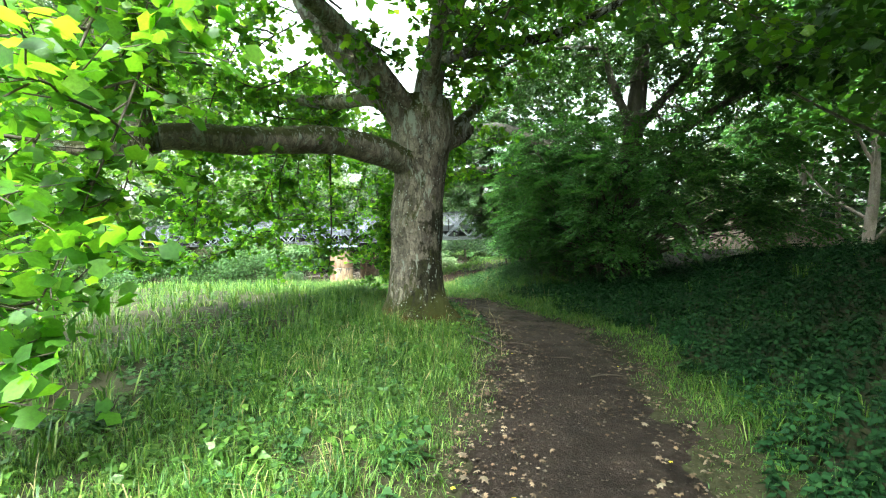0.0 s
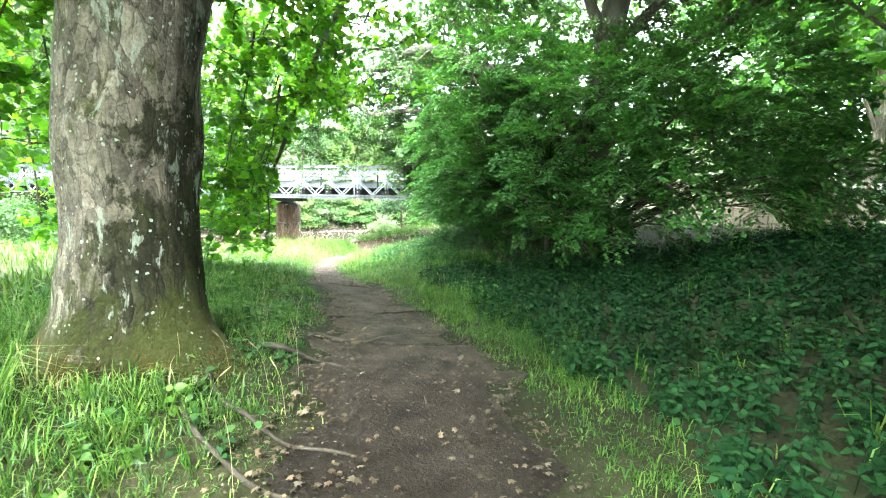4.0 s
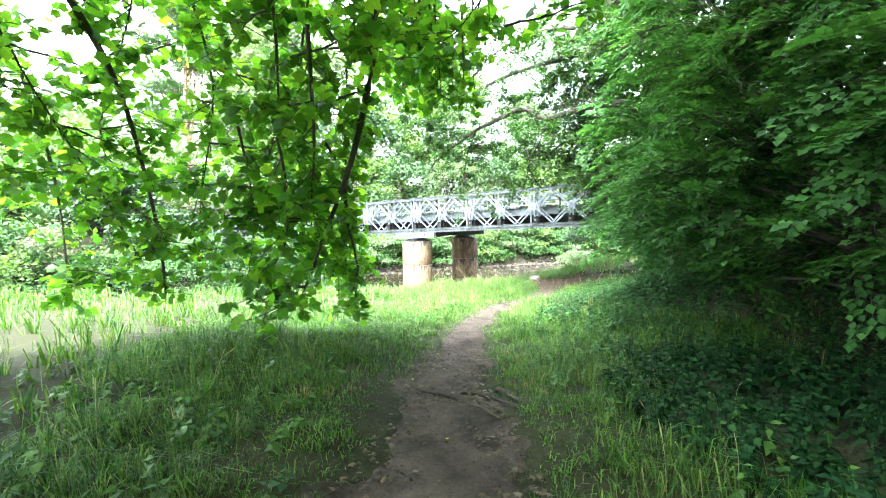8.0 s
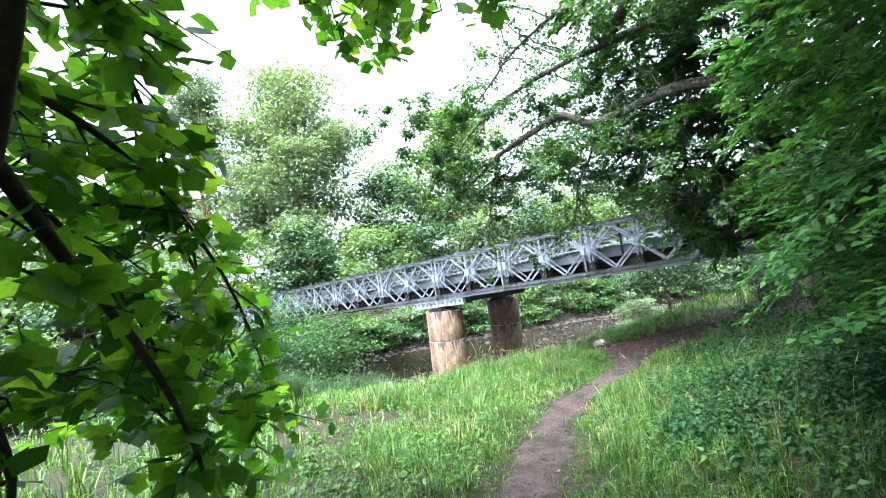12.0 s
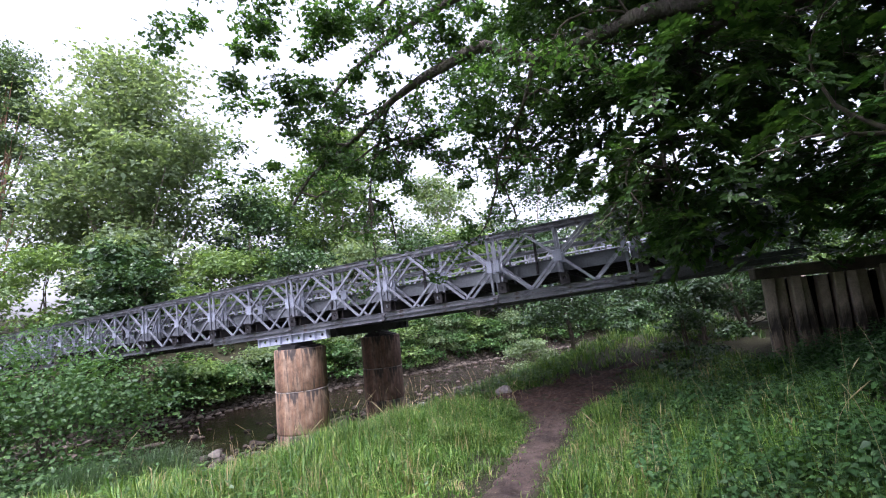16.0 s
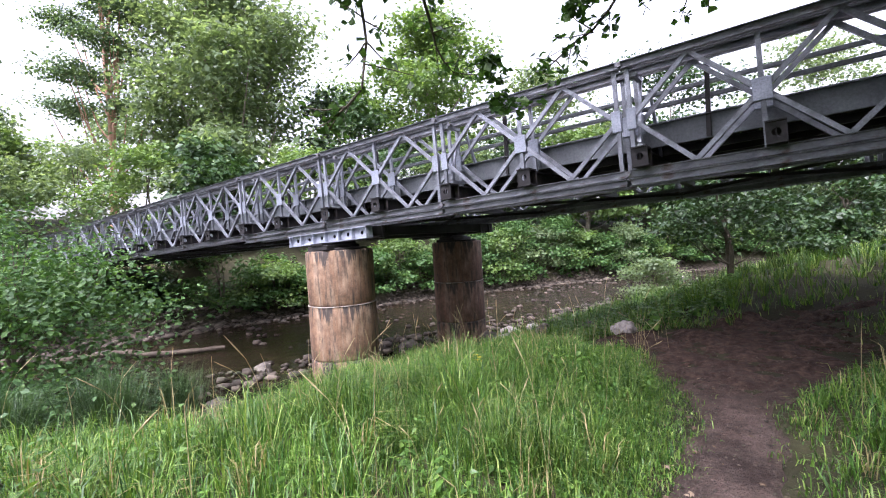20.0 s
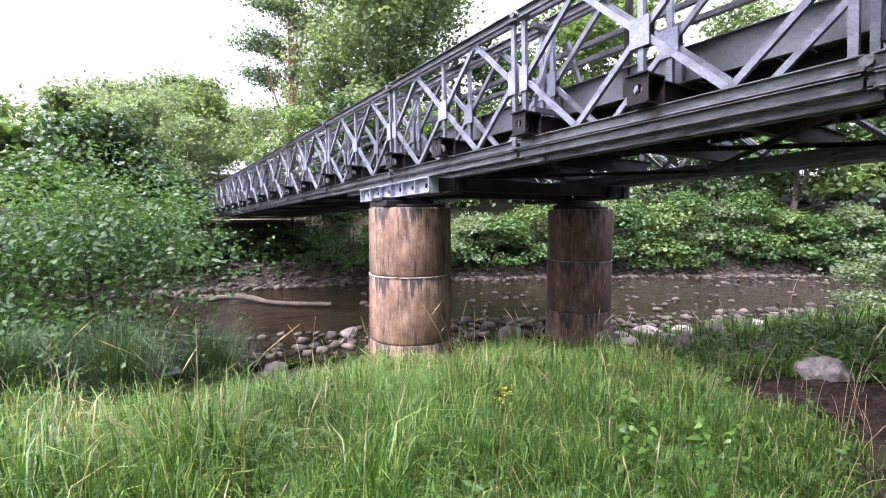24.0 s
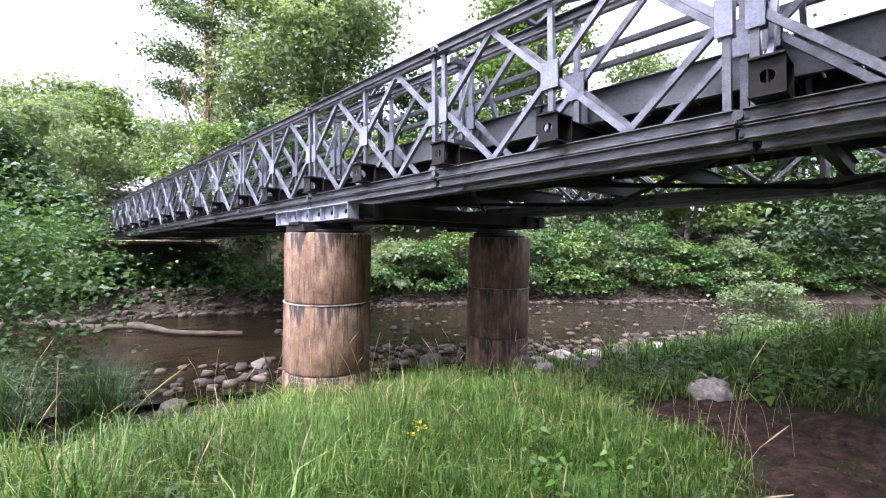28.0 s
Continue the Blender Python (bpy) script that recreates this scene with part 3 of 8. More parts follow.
NETTLE_V = np.array([(0, 0, 0), (-0.29, 0.3, 0.05), (0, 0.45, -0.03), (0.29, 0.3, 0.05), (0, 1, -0.14)])
NETTLE_F = np.array([(0, 2, 1), (0, 3, 2), (1, 2, 4), (2, 3, 4)])


def unit(a):
    return a / (np.linalg.norm(a, axis=-1, keepdims=True) + 1e-9)


def leaves(pos, along, up, size, tv, tf):
    """All leaves of a kind as arrays: at pos, pointing along, with their face towards up."""
    along = unit(along)
    side = unit(np.cross(along, up))
    face = np.cross(side, along)
    v = pos[:, None, :] + size[:, None, None] * (tv[None, :, 0:1] * side[:, None, :] + tv[None, :, 1:2] * along[:, None, :] + tv[None, :, 2:3] * face[:, None, :])
    f = np.arange(len(pos))[:, None, None] * len(tv) + tf[None]
    return v.reshape(-1, 3), f.reshape(-1, 3)


def fans(rng, tips, heading, length, ranks=7, side=6, size=0.085, droop=0.35, open_=0.62):
    """Flat leafy sprays: from each tip a twig runs along its heading with side twigs in one plane, leaves two-ranked on all of them.
    Returns twig lines and leaf placings."""
    n = len(tips)
    h = unit(heading)
    upv = unit(np.array([0, 0, 1.0]) + rng.normal(0, 0.22, (n, 3)))
    lat = unit(np.cross(h, upv))
    nrm = np.cross(lat, h)
    ln = length * rng.uniform(0.6, 1.3, n)
    lines, pos, al, up = [], [], [], []
    for j in range(ranks):
        t = 0.12 + 0.88 * (j + rng.uniform(0.2, 0.8, n)) / ranks
        sg = np.where((j % 2 == 0), 1.0, -1.0)
        for s in (sg, -sg):
            tt = np.clip(t + rng.uniform(-0.04, 0.04, n), 0, 1)
            root = tips + h * (ln * tt)[:, None] - np.array([0, 0, 1.0]) * (droop * ln * tt ** 2)[:, None]
            d = unit(h * 0.75 + lat * s * open_ + rng.normal(0, 0.12, (n, 3)))
            sl = ln * (0.55 - 0.38 * tt) * rng.uniform(0.6, 1.25, n)
            for k in range(side):
                u = (k + rng.uniform(0.3, 0.9, n)) / side
                q = root + d * (sl * u)[:, None] - np.array([0, 0, 1.0]) * (droop * 0.8 * sl * u ** 2)[:, None]
                pos.append(q)
                e = unit(d + lat * (0.55 if k % 2 else -0.55) + rng.normal(0, 0.18, (n, 3)))
                al.append(e + np.array([0, 0, -0.22]))
                up.append(nrm + rng.normal(0, 0.2, (n, 3)))
    tw = np.linspace(0, 1, 4)
    for i in range(n):
        lines.append(tips[i] + h[i] * (ln[i] * tw)[:, None] - np.array([0, 0, 1.0]) * (droop * ln[i] * tw ** 2)[:, None])
    pos, al, up = np.vstack(pos), np.vstack(al), np.vstack(up)
    return lines, pos, al, up, rng.uniform(0.7, 1.25, len(pos)) * size


def shell(rng, lobes, per, lower=-0.35, inner=0.62):
    """Spots over the shells of lobes, with the outward heading at each; few on the undersides."""
    tips, out = [], []
    for l in np.array(lobes, float):
        m = max(4, int(per * (l[3] * l[4] * l[5]) ** (2 / 3)))
        d = unit(rng.normal(0, 1, (m * 3, 3)))
        d = d[d[:, 2] > lower][:m]
        tips.append(l[:3] + d * l[3:] * rng.uniform(inner, 1.0, (len(d), 1)))
        out.append(unit(d * (1, 1, 0.35) + rng.normal(0, 0.28, d.shape)))
    return np.vstack(tips), np.vstack(out)


# ---- lie of the land ----
PATH_LINE = [(-0.3, -14), (-0.45, -8), (-0.6, -4), (-0.75, -0.5), (-0.95, 1.8), (-1.45, 3.3), (-2.1, 4.75), (-3.05, 6.45), (-3.85, 7.6), (-5.0, 9.9),
             (-5.75, 11.3), (-6.25, 12.8), (-6.95, 14.9), (-7.2, 17.1), (-7.25, 19.2), (-7.35, 20.9), (-7.2, 22.5), (-6.2, 24.3), (-4.6, 26.2), (-2.2, 29.0), (1.5, 33.0)]
PATH_WIDTH = [(-14, 1.9), (2.2, 1.85), (4.5, 1.65), (6.2, 1.25), (8, 0.95), (10.5, 0.72), (18, 0.66), (20.0, 0.8), (21.2, 2.0), (22.0, 2.9), (22.9, 2.4), (23.7, 0.9), (24.6, 0.3), (33, 0.25)]
PATH_Z = [(-20, 0.85), (-5.5, 0.46), (0, 0.29), (4, 0.2), (7, 0.1), (10, -0.3), (12, -0.45), (15, -0.74), (18, -0.95), (22, -0.92), (25, -0.6), (30, -0.3), (50, 0.1)]
RIVER_LINE = [(-46, -60), (-36, -25), (-30, -5), (-26.5, 8), (-24.0, 19), (-21.4, 27.5), (-17.8, 35), (-13.9, 41), (-8, 48.5), (2, 57), (22, 70), (60, 90)]
RIVER_HALF = 4.7
WATER_Z = -2.45
path_xy = catmull([(x, y, 0) for x, y in PATH_LINE], 0.15)[:, :2]
river_xy = catmull([(x, y, 0) for x, y in RIVER_LINE], 1.0)[:, :2]


def lerp(v, table):
    return np.interp(v, [a for a, b in table], [b for a, b in table])


def smooth01(t):
    t = np.clip(t, 0, 1)
    return t * t * (3 - 2 * t)


def path_x(y):
    return np.interp(y, path_xy[:, 1], path_xy[:, 0])


def to_path(x, y):
    """Distance to the middle of the footpath."""
    x, y = np.asarray(x, float), np.asarray(y, float)
    out = np.full(x.shape, 1e9)
    for i in range(0, len(path_xy), 2):
        out = np.minimum(out, np.hypot(x - path_xy[i, 0], y - path_xy[i, 1]))
    return out


def to_river(x, y):
    """Distance outside the water's edge, and whether on the far side."""
    x, y = np.asarray(x, float), np.asarray(y, float)
    best = np.full(x.shape, 1e9)
    side = np.zeros(x.shape)
    for i in range(len(river_xy) - 1):
        a, b = river_xy[i], river_xy[i + 1]
        d = b - a
        t = np.clip(((x - a[0]) * d[0] + (y - a[1]) * d[1]) / (d @ d), 0, 1)
        r = np.hypot(x - a[0] - t * d[0], y - a[1] - t * d[1])
        s = d[0] * (y - a[1]) - d[1] * (x - a[0])
        side = np.where(r < best, s, side)
        best = np.minimum(best, r)
    return best - RIVER_HALF, side > 0


def wobble(x, y, s, seed=0.0):
    """Soft unevenness from a few sines."""
    return (np.sin(x * s + 1.3 * np.sin(y * s * 0.7 + seed) + seed) + np.sin(y * s * 1.1 + 1.7 * np.sin(x * s * 0.6 + seed * 2) + 2.1) + np.sin((x + y) * s * 0.53 + seed)) / 3


def land(x, y):
    """Height of the ground."""
    x, y = np.asarray(x, float), np.asarray(y, float)
    base = lerp(y, PATH_Z)
    d = x - path_x(y)
    rise = lerp(y, [(-20, 1.3), (8, 1.3), (13, 1.9), (16, 1.5), (20, 1.0), (25, 0.9), (30, 1.0), (60, 1.2)])
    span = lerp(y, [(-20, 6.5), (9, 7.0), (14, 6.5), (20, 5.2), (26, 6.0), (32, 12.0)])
    start = lerp(y, [(-20, 0.7), (8, 0.7), (12, 0.9), (19, 0.8), (22, 1.3), (30, 1.5)])
    z = base + rise * smooth01((d - start) / span)
    z = z - 0.015 * np.clip(-d - 3, 0, 20)
    z = z + 0.30 * np.exp(-((x + 3.3) ** 2 + (y - 2.1) ** 2) / 3.2)
    z = z - 0.55 * np.exp(-((x - 1.2) / 2.3) ** 2 - ((y - 8.8) / 3.3) ** 2)
    z = z + 0.35 * np.exp(-((x - 4.4) / 1.9) ** 2 - ((y - 1.6) / 3.4) ** 2)
    z = z - 0.4 * np.exp(-((x + 10.4) ** 2 / 5 + (y - 24.6) ** 2 / 6))
    w = lerp(y, PATH_WIDTH) / 2
    verge = smooth01((np.abs(d) - w * 0.8) / 0.5)
    z = z + verge * (0.05 + 0.06 * wobble(x, y, 1.7) + 0.03 * wobble(x, y, 5.1, 2.0)) - (1 - verge) * 0.02
    dr, far = to_river(x, y)
    bank = np.where(far, lerp(dr, [(-5, 0), (0, 0.08), (1.2, 0.3), (3.2, 0.68), (6, 0.93), (12, 1.0)]), smooth01((dr + 0.2) / lerp(y, [(8, 5.6), (14, 8.0), (18, 10.4), (28, 9.6), (40, 6.0)])))
    high = np.where(far, 1.2 + 0.12 * np.clip(dr - 6, 0, 40), z)
    z = (WATER_Z - 0.3) * (1 - bank) + high * bank
    cut = far * smooth01((4.6 - np.abs(y - 23.7)) / 1.4) * smooth01((x + 38.0) / 1.5)
    z = z * (1 - cut) + np.minimum(z, -1.7) * cut
    return z + np.clip(np.hypot(x + 8, y - 15) - 120, 0, 400) * 0.03


def sheet(name, xs, ys, fz):
    x, y = np.meshgrid(xs, ys, indexing="ij")
    z = fz(x, y)
    n, m = x.shape
    i, j = np.meshgrid(np.arange(n - 1), np.arange(m - 1), indexing="ij")
    a = i * m + j
    return np_mesh(name, np.stack([x, y, z], -1).reshape(-1, 3), np.stack([a, a + m, a + m + 1, a + 1], -1).reshape(-1, 4))


def spread(lo, hi, step, reach, grow=1.25):
    mid = list(np.arange(lo, hi + 1e-6, step))
    d, out_lo, out_hi = step, [lo], [hi]
    while out_lo[-1] > -reach or out_hi[-1] < reach:
        d *= grow
        out_lo.append(out_lo[-1] - d)
        out_hi.append(out_hi[-1] + d)
    return np.array(out_lo[:0:-1] + mid + out_hi[1:])


ground = put("ground", sheet("ground", spread(-34, 12, 0.3, 900), spread(-9, 44, 0.3, 900), land), M_SOIL, smooth=True)
tagged(ground, "uneven riverside woodland ground under grass and weeds", "ground", kind="structure")


def path_mesh():
    """The trodden strip, dished, with ragged edges; laid just above the ground."""
    c = catmull([(x, y, 0) for x, y in PATH_LINE], 0.08)[:, :2]
    t = unit(np.gradient(c, axis=0))
    nrm = np.stack([t[:, 1], -t[:, 0]], 1)
    cols = np.linspace(-1, 1, 33)
    w = lerp(c[:, 1], PATH_WIDTH) / 2
    s = np.cumsum(np.r_[0, np.linalg.norm(np.diff(c, axis=0), axis=1)])
    wl = w * (1 + 0.14 * np.sin(s * 2.3) + 0.1 * np.sin(s * 5.7 + 1) + 0.05 * np.sin(s * 17))
    wr = w * (1 + 0.14 * np.sin(s * 2.9 + 2) + 0.1 * np.sin(s * 6.3 + 3) + 0.05 * np.sin(s * 19 + 1))
    off = np.where(cols[None] < 0, cols[None] * wl[:, None], cols[None] * wr[:, None])
    x = c[:, 0:1] + off * nrm[:, 0:1]
    y = c[:, 1:2] + off * nrm[:, 1:2]
    poached = smooth01((y - 19.5) / 1.5) * smooth01((26 - y) / 1.5)
    z = land(x, y) + 0.03 - 0.05 * np.abs(cols[None]) ** 6 + 0.014 * wobble(x, y, 4.5, 1.0) + 0.008 * wobble(x, y, 11, 4.0) + 0.006 * wobble(x, y, 23, 2.0)
    z = z + poached * (0.035 * wobble(x, y, 9, 5.0) - 0.08 * np.clip(wobble(x, y, 15, 7.0) - 0.1, 0, 1) + 0.022 * wobble(x, y, 27, 3.0))
    n, m = x.shape
    i, j = np.meshgrid(np.arange(n - 1), np.arange(m - 1), indexing="ij")
    a = i * m + j
    return np_mesh("footpath", np.stack([x, y, z], -1).reshape(-1, 3), np.stack([a, a + 1, a + m + 1, a + m], -1).reshape(-1, 4))


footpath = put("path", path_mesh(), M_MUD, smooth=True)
tagged(footpath, "trodden brown earth footpath winding between grass verges", "path", kind="structure")


def wallow(x, y):
    """Below 1 inside the poached hollow beside the path under the bridge."""
    a = np.arctan2((y - 22.72) / 0.58, (x + 8.5) / 1.45)
    return np.hypot((x + 8.5) / 1.45, (y - 22.72) / 0.58) / (1 + 0.12 * np.sin(3 * a + 1) + 0.08 * np.sin(7 * a))


def wallow_mesh():
    a, r = np.meshgrid(np.linspace(0, 2 * np.pi, 97)[:-1], np.linspace(0.02, 1.0, 40), indexing="ij")
    k = r * (1 + 0.12 * np.sin(3 * a + 1) + 0.08 * np.sin(7 * a))
    x, y = -8.5 + 1.45 * k * np.cos(a), 22.72 + 0.58 * k * np.sin(a)
    z = land(x, y) + 0.036 - 0.07 * r ** 6 + 0.03 * wobble(x, y, 9, 5.0) - 0.09 * np.clip(wobble(x, y, 14, 7.0) - 0.1, 0, 1) + 0.02 * wobble(x, y, 27, 3.0)
    n, m = x.shape
    i, j = np.meshgrid(np.arange(n), np.arange(m - 1), indexing="ij")
    p, q = i * m + j, (i + 1) % n * m + j
    return np_mesh("mud_hollow", np.stack([x, y, z], -1).reshape(-1, 3), np.stack([p, p + 1, q + 1, q], -1).reshape(-1, 4))


tagged(put("mud_hollow", wallow_mesh(), M_MUD, smooth=True), "poached wet brown mud beside the path under the bridge", "mud", kind="structure")


def river_mesh():
    c = river_xy
    t = unit(np.gradient(c, axis=0))
    nrm = np.stack([t[:, 1], -t[:, 0]], 1)
    cols = np.linspace(-1.35, 1.35, 9)
    p = c[:, None, :] + cols[None, :, None] * RIVER_HALF * nrm[:, None, :]
    z = np.full(p.shape[:2], WATER_Z)
    n, m = z.shape
    i, j = np.meshgrid(np.arange(n - 1), np.arange(m - 1), indexing="ij")
    a = i * m + j
    return np_mesh("river", np.concatenate([p, z[..., None]], -1).reshape(-1, 3), np.stack([a, a + 1, a + m + 1, a + m], -1).reshape(-1, 4))


river = put("water", river_mesh(), M_WATER)
tagged(river, "shallow brown river rippling over stones", "river", kind="structure")

# ---- panel bridge ----
P = 3.048
H = 1.448
SLOPE = math.atan(0.0391)
bridge = empty("panel_bridge", pose(-11.5, 21.35, 1.422, 0, -math.degrees(SLOPE), 0),
               "grey galvanised steel panel truss bridge on concrete piers", "bridge")
K0, K1 = -8, 3
Y_NEAR, Y_INNER, Y_FAR_IN, Y_FAR = 0.0, 0.46, 4.32, 4.78


def channel(b, x0, x1, y, z, h=0.1, w=0.048, t=0.008, open_to=1):
    """A rolled channel along x with its web at y and its flanges to one side."""
    s = open_to
    prof = [(0, -h / 2), (w, -h / 2), (w, -h / 2 + t), (t, -h / 2 + t), (t, h / 2 - t), (w, h / 2 - t), (w, h / 2), (0, h / 2)]
    prof = [(-s * a, c) for a, c in prof]
    b.prism(prof, (x0, y, z), (x1, y, z))


def strut(b, p, q, w=0.05, d=0.07):
    b.prism([(-w / 2, -d / 2), (w / 2, -d / 2), (w / 2, d / 2), (-w / 2, d / 2)], p, q, up=(0, 1, 0))


def holed_plate(b, x0, x1, z0, z1, y, t, holes, r, sides=12):
    """An upright plate in the plane of y, with round holes at the given x."""
    cuts = [x0] + [(a + c) / 2 for a, c in zip(holes[:-1], holes[1:])] + [x1]
    zc = (z0 + z1) / 2
    for a, c, hx in zip(cuts[:-1], cuts[1:], holes):
        ring_o, ring_i = [], []
        for k in range(sides):
            an = 2 * math.pi * (k + 0.5) / sides
            ca, sa = math.cos(an), math.sin(an)
            ring_i.append((hx + r * ca, zc + r * sa))
            sx = ((c - hx) if ca > 0 else (hx - a)) / abs(ca)
            sz = ((z1 - z0) / 2) / abs(sa)
            s = min(sx, sz)
            ring_o.append((hx + s * ca, zc + s * sa))
        corners = [(c, z1), (a, z1), (a, z0), (c, z0)]
        for q, (cx, cz) in enumerate(corners):
            best = min(range(sides), key=lambda k: (ring_o[k][0] - cx) ** 2 + (ring_o[k][1] - cz) ** 2)
            ring_o[best] = (cx, cz)
        v = [(u, y, w) for u, w in ring_o] + [(u, y, w) for u, w in ring_i] + [(u, y + t, w) for u, w in ring_o] + [(u, y + t, w) for u, w in ring_i]
        f, n = [], sides
        for k in range(n):
            j = (k + 1) % n
            f += [(k, j, n + j, n + k), (2 * n + k, 3 * n + k, 3 * n + j, 2 * n + j), (n + k, n + j, 3 * n + j, 3 * n + k), (k, 2 * n + k, 2 * n + j, j)]
        b.add(v, f)


def panel_meshes():
    """The meshes that every truss panel shares: chords, posts, braces, plates and pins."""
    e = 0.085
    chord = Build()
    for z in (0.0, H):
        channel(chord, 0.02, P - 0.02, -0.03, z, open_to=-1)
        channel(chord, 0.02, P - 0.02, 0.03, z, open_to=1)
        for x in (0.0, P - 0.16):
            chord.box((x, -0.026, z - 0.045), (x + 0.16, -0.004, z + 0.045)).box((x, 0.004, z - 0.045), (x + 0.16, 0.026, z + 0.045))
    post = Build()
    strut(post, (0, 0, 0.05), (0, 0, H - 0.05), 0.055, 0.045)
    brace = {}
    for name, a, c in (("rise", (0, H / 2), (P / 4 - 0.05, H - 0.06)), ("fall", (0, H / 2), (P / 4 - 0.05, 0.06))):
        b = Build()
        a2 = (a[0] + 0.06, a[1] + (0.05 if name == "rise" else -0.05))
        strut(b, (a2[0], 0, a2[1]), (c[0], 0, c[1]), 0.055, 0.045)
        brace[name] = b.mesh("brace_" + name)
    plate = Build().box((-0.095, -0.045, -0.13), (0.095, -0.033, 0.13)).box((-0.095, 0.033, -0.13), (0.095, 0.045, 0.13))
    slim = Build().box((-0.05, -0.045, -0.14), (0.07, -0.033, 0.14)).box((-0.05, 0.033, -0.14), (0.07, 0.045, 0.14))
    pin = Build()
    pin.tube([(0, -0.1, 0), (0, 0.1, 0)], 0.024, 10).tube([(0, -0.11, 0), (0, -0.095, 0)], 0.036, 10).tube([(0, 0.095, 0), (0, 0.11, 0)], 0.036, 10)
    return dict(chord=chord.mesh("chord"), post=post.mesh("post"), rise=brace["rise"], fall=brace["fall"], plate=plate.mesh("plate", 0.004),
                slim=slim.mesh("slim_plate", 0.004), pin=pin.mesh("pin"), e=e)


PM = panel_meshes()
for me_key in ("post", "rise", "fall"):
    PM[me_key].materials.append(M_GALV)
for me_key in ("chord", "pin"):
    PM[me_key].materials.append(M_CHORD)
for me_key in ("plate", "slim"):
    PM[me_key].materials.append(M_GUSSET)
FLIP = Matrix.Diagonal((-1, 1, 1, 1))
for truss_y in (Y_NEAR, Y_INNER, Y_FAR_IN, Y_FAR):
    for k in range(K0, K1):
        panel = put("truss_panel", PM["chord"], None, bridge, "truss panel chords of paired channels" if k == K0 else "", (k * P, truss_y, 0))
        e = PM["e"]
        for px_, kind in ((e, "post"), (P / 2, "post"), (P - e, "post")):
            put("upright", PM[kind], None, panel, at=(px_, 0, 0))
        for px_, sgn in ((e, 1), (P / 2, -1), (P / 2, 1), (P - e, -1)):
            for br in ("rise", "fall"):
                m = Matrix.Translation((px_, 0, 0))
                put("diagonal", PM[br], None, panel, at=m if sgn > 0 else m @ FLIP)
        put("gusset_plate", PM["plate"], None, panel, at=(P / 2, 0, H / 2))
        put("gusset_plate", PM["slim"], None, panel, at=(e, 0, H / 2))
        put("gusset_plate", PM["slim"], None, panel, at=Matrix.Translation((P - e, 0, H / 2)) @ FLIP)
        for z in (0, H):
            put("pin", PM["pin"], None, panel, at=(0, 0, z))

# doubled lower chord on the near spans
b = Build()
channel(b, 0.03, P - 0.03, -0.034, 0, 0.095, open_to=-1)
channel(b, 0.03, P - 0.03, 0.034, 0, 0.095, open_to=1)
rein = b.mesh("reinforcing_chord")
rein.materials.append(M_CHORD)
for truss_y in (Y_NEAR, Y_INNER, Y_FAR_IN, Y_FAR):
    for k in range(-2, K1):
        put("reinforcing_chord", rein, None, bridge, at=(k * P, truss_y, -0.112))

# dark raised ovals on the chord stand in for shade inside open slots
slot = Build()
for i in range(2):
    prof = [(0.055 * math.copysign(1, math.cos(q)) + 0.022 * math.cos(q), 0.022 * math.sin(q)) for q in [math.radians(10 + 20 * j) for j in range(18)]]
slot.prism(prof, (0, -0.034, 0), (0, -0.026, 0), up=(0, 0, 1))
slot = slot.mesh("chord_slot")
slot.materials.append(M_DARKSTEEL)
for k in range(-5, K1):
    for x in (0.42, 1.2, P - 1.2, P - 0.42):
        put("chord_slot", slot, None, bridge, at=(k * P + x, 0, 0))
        if k >= -2:
            put("chord_slot", slot, None, bridge, at=(k * P + x + 0.12, -0.004, -0.112))

# cross girders that rest on the lower chords, ends showing outside the trusses
def girder_mesh():
    b = Build()
    y0, y1, z0, z1 = -0.2, Y_FAR + 0.2, 0.056, 0.30
    for z in (z0, z1 - 0.012):
        b.box((-0.055, y0, z), (0.055, y1, z + 0.012))
    b.box((-0.005, y0 + 0.3, z0 + 0.012), (0.005, y1 - 0.3, z1 - 0.012))
    for ya, yb in ((y0, y0 + 0.3), (y1 - 0.3, y1)):
        c = Build()
        holed_plate(c, ya, yb, z0 + 0.012, z1 - 0.012, -0.005, 0.01, [(ya + yb) / 2 - 0.07 if ya < 0 else (ya + yb) / 2 + 0.07], 0.055)
        b.add([(p[1], p[0], p[2]) for p in c.v], [tuple(reversed(q)) for q in c.f])
    return b.mesh("cross_girder")


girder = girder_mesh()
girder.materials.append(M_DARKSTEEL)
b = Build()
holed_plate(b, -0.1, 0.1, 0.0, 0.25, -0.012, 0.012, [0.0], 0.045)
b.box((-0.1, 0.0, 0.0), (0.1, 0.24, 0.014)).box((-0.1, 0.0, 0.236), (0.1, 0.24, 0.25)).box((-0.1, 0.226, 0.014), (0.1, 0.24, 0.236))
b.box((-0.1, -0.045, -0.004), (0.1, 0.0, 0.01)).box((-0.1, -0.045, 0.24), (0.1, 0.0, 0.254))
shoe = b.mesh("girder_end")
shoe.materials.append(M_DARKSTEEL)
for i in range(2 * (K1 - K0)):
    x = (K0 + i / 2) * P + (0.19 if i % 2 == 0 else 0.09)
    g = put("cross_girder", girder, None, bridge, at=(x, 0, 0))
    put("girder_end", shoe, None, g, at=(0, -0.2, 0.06))

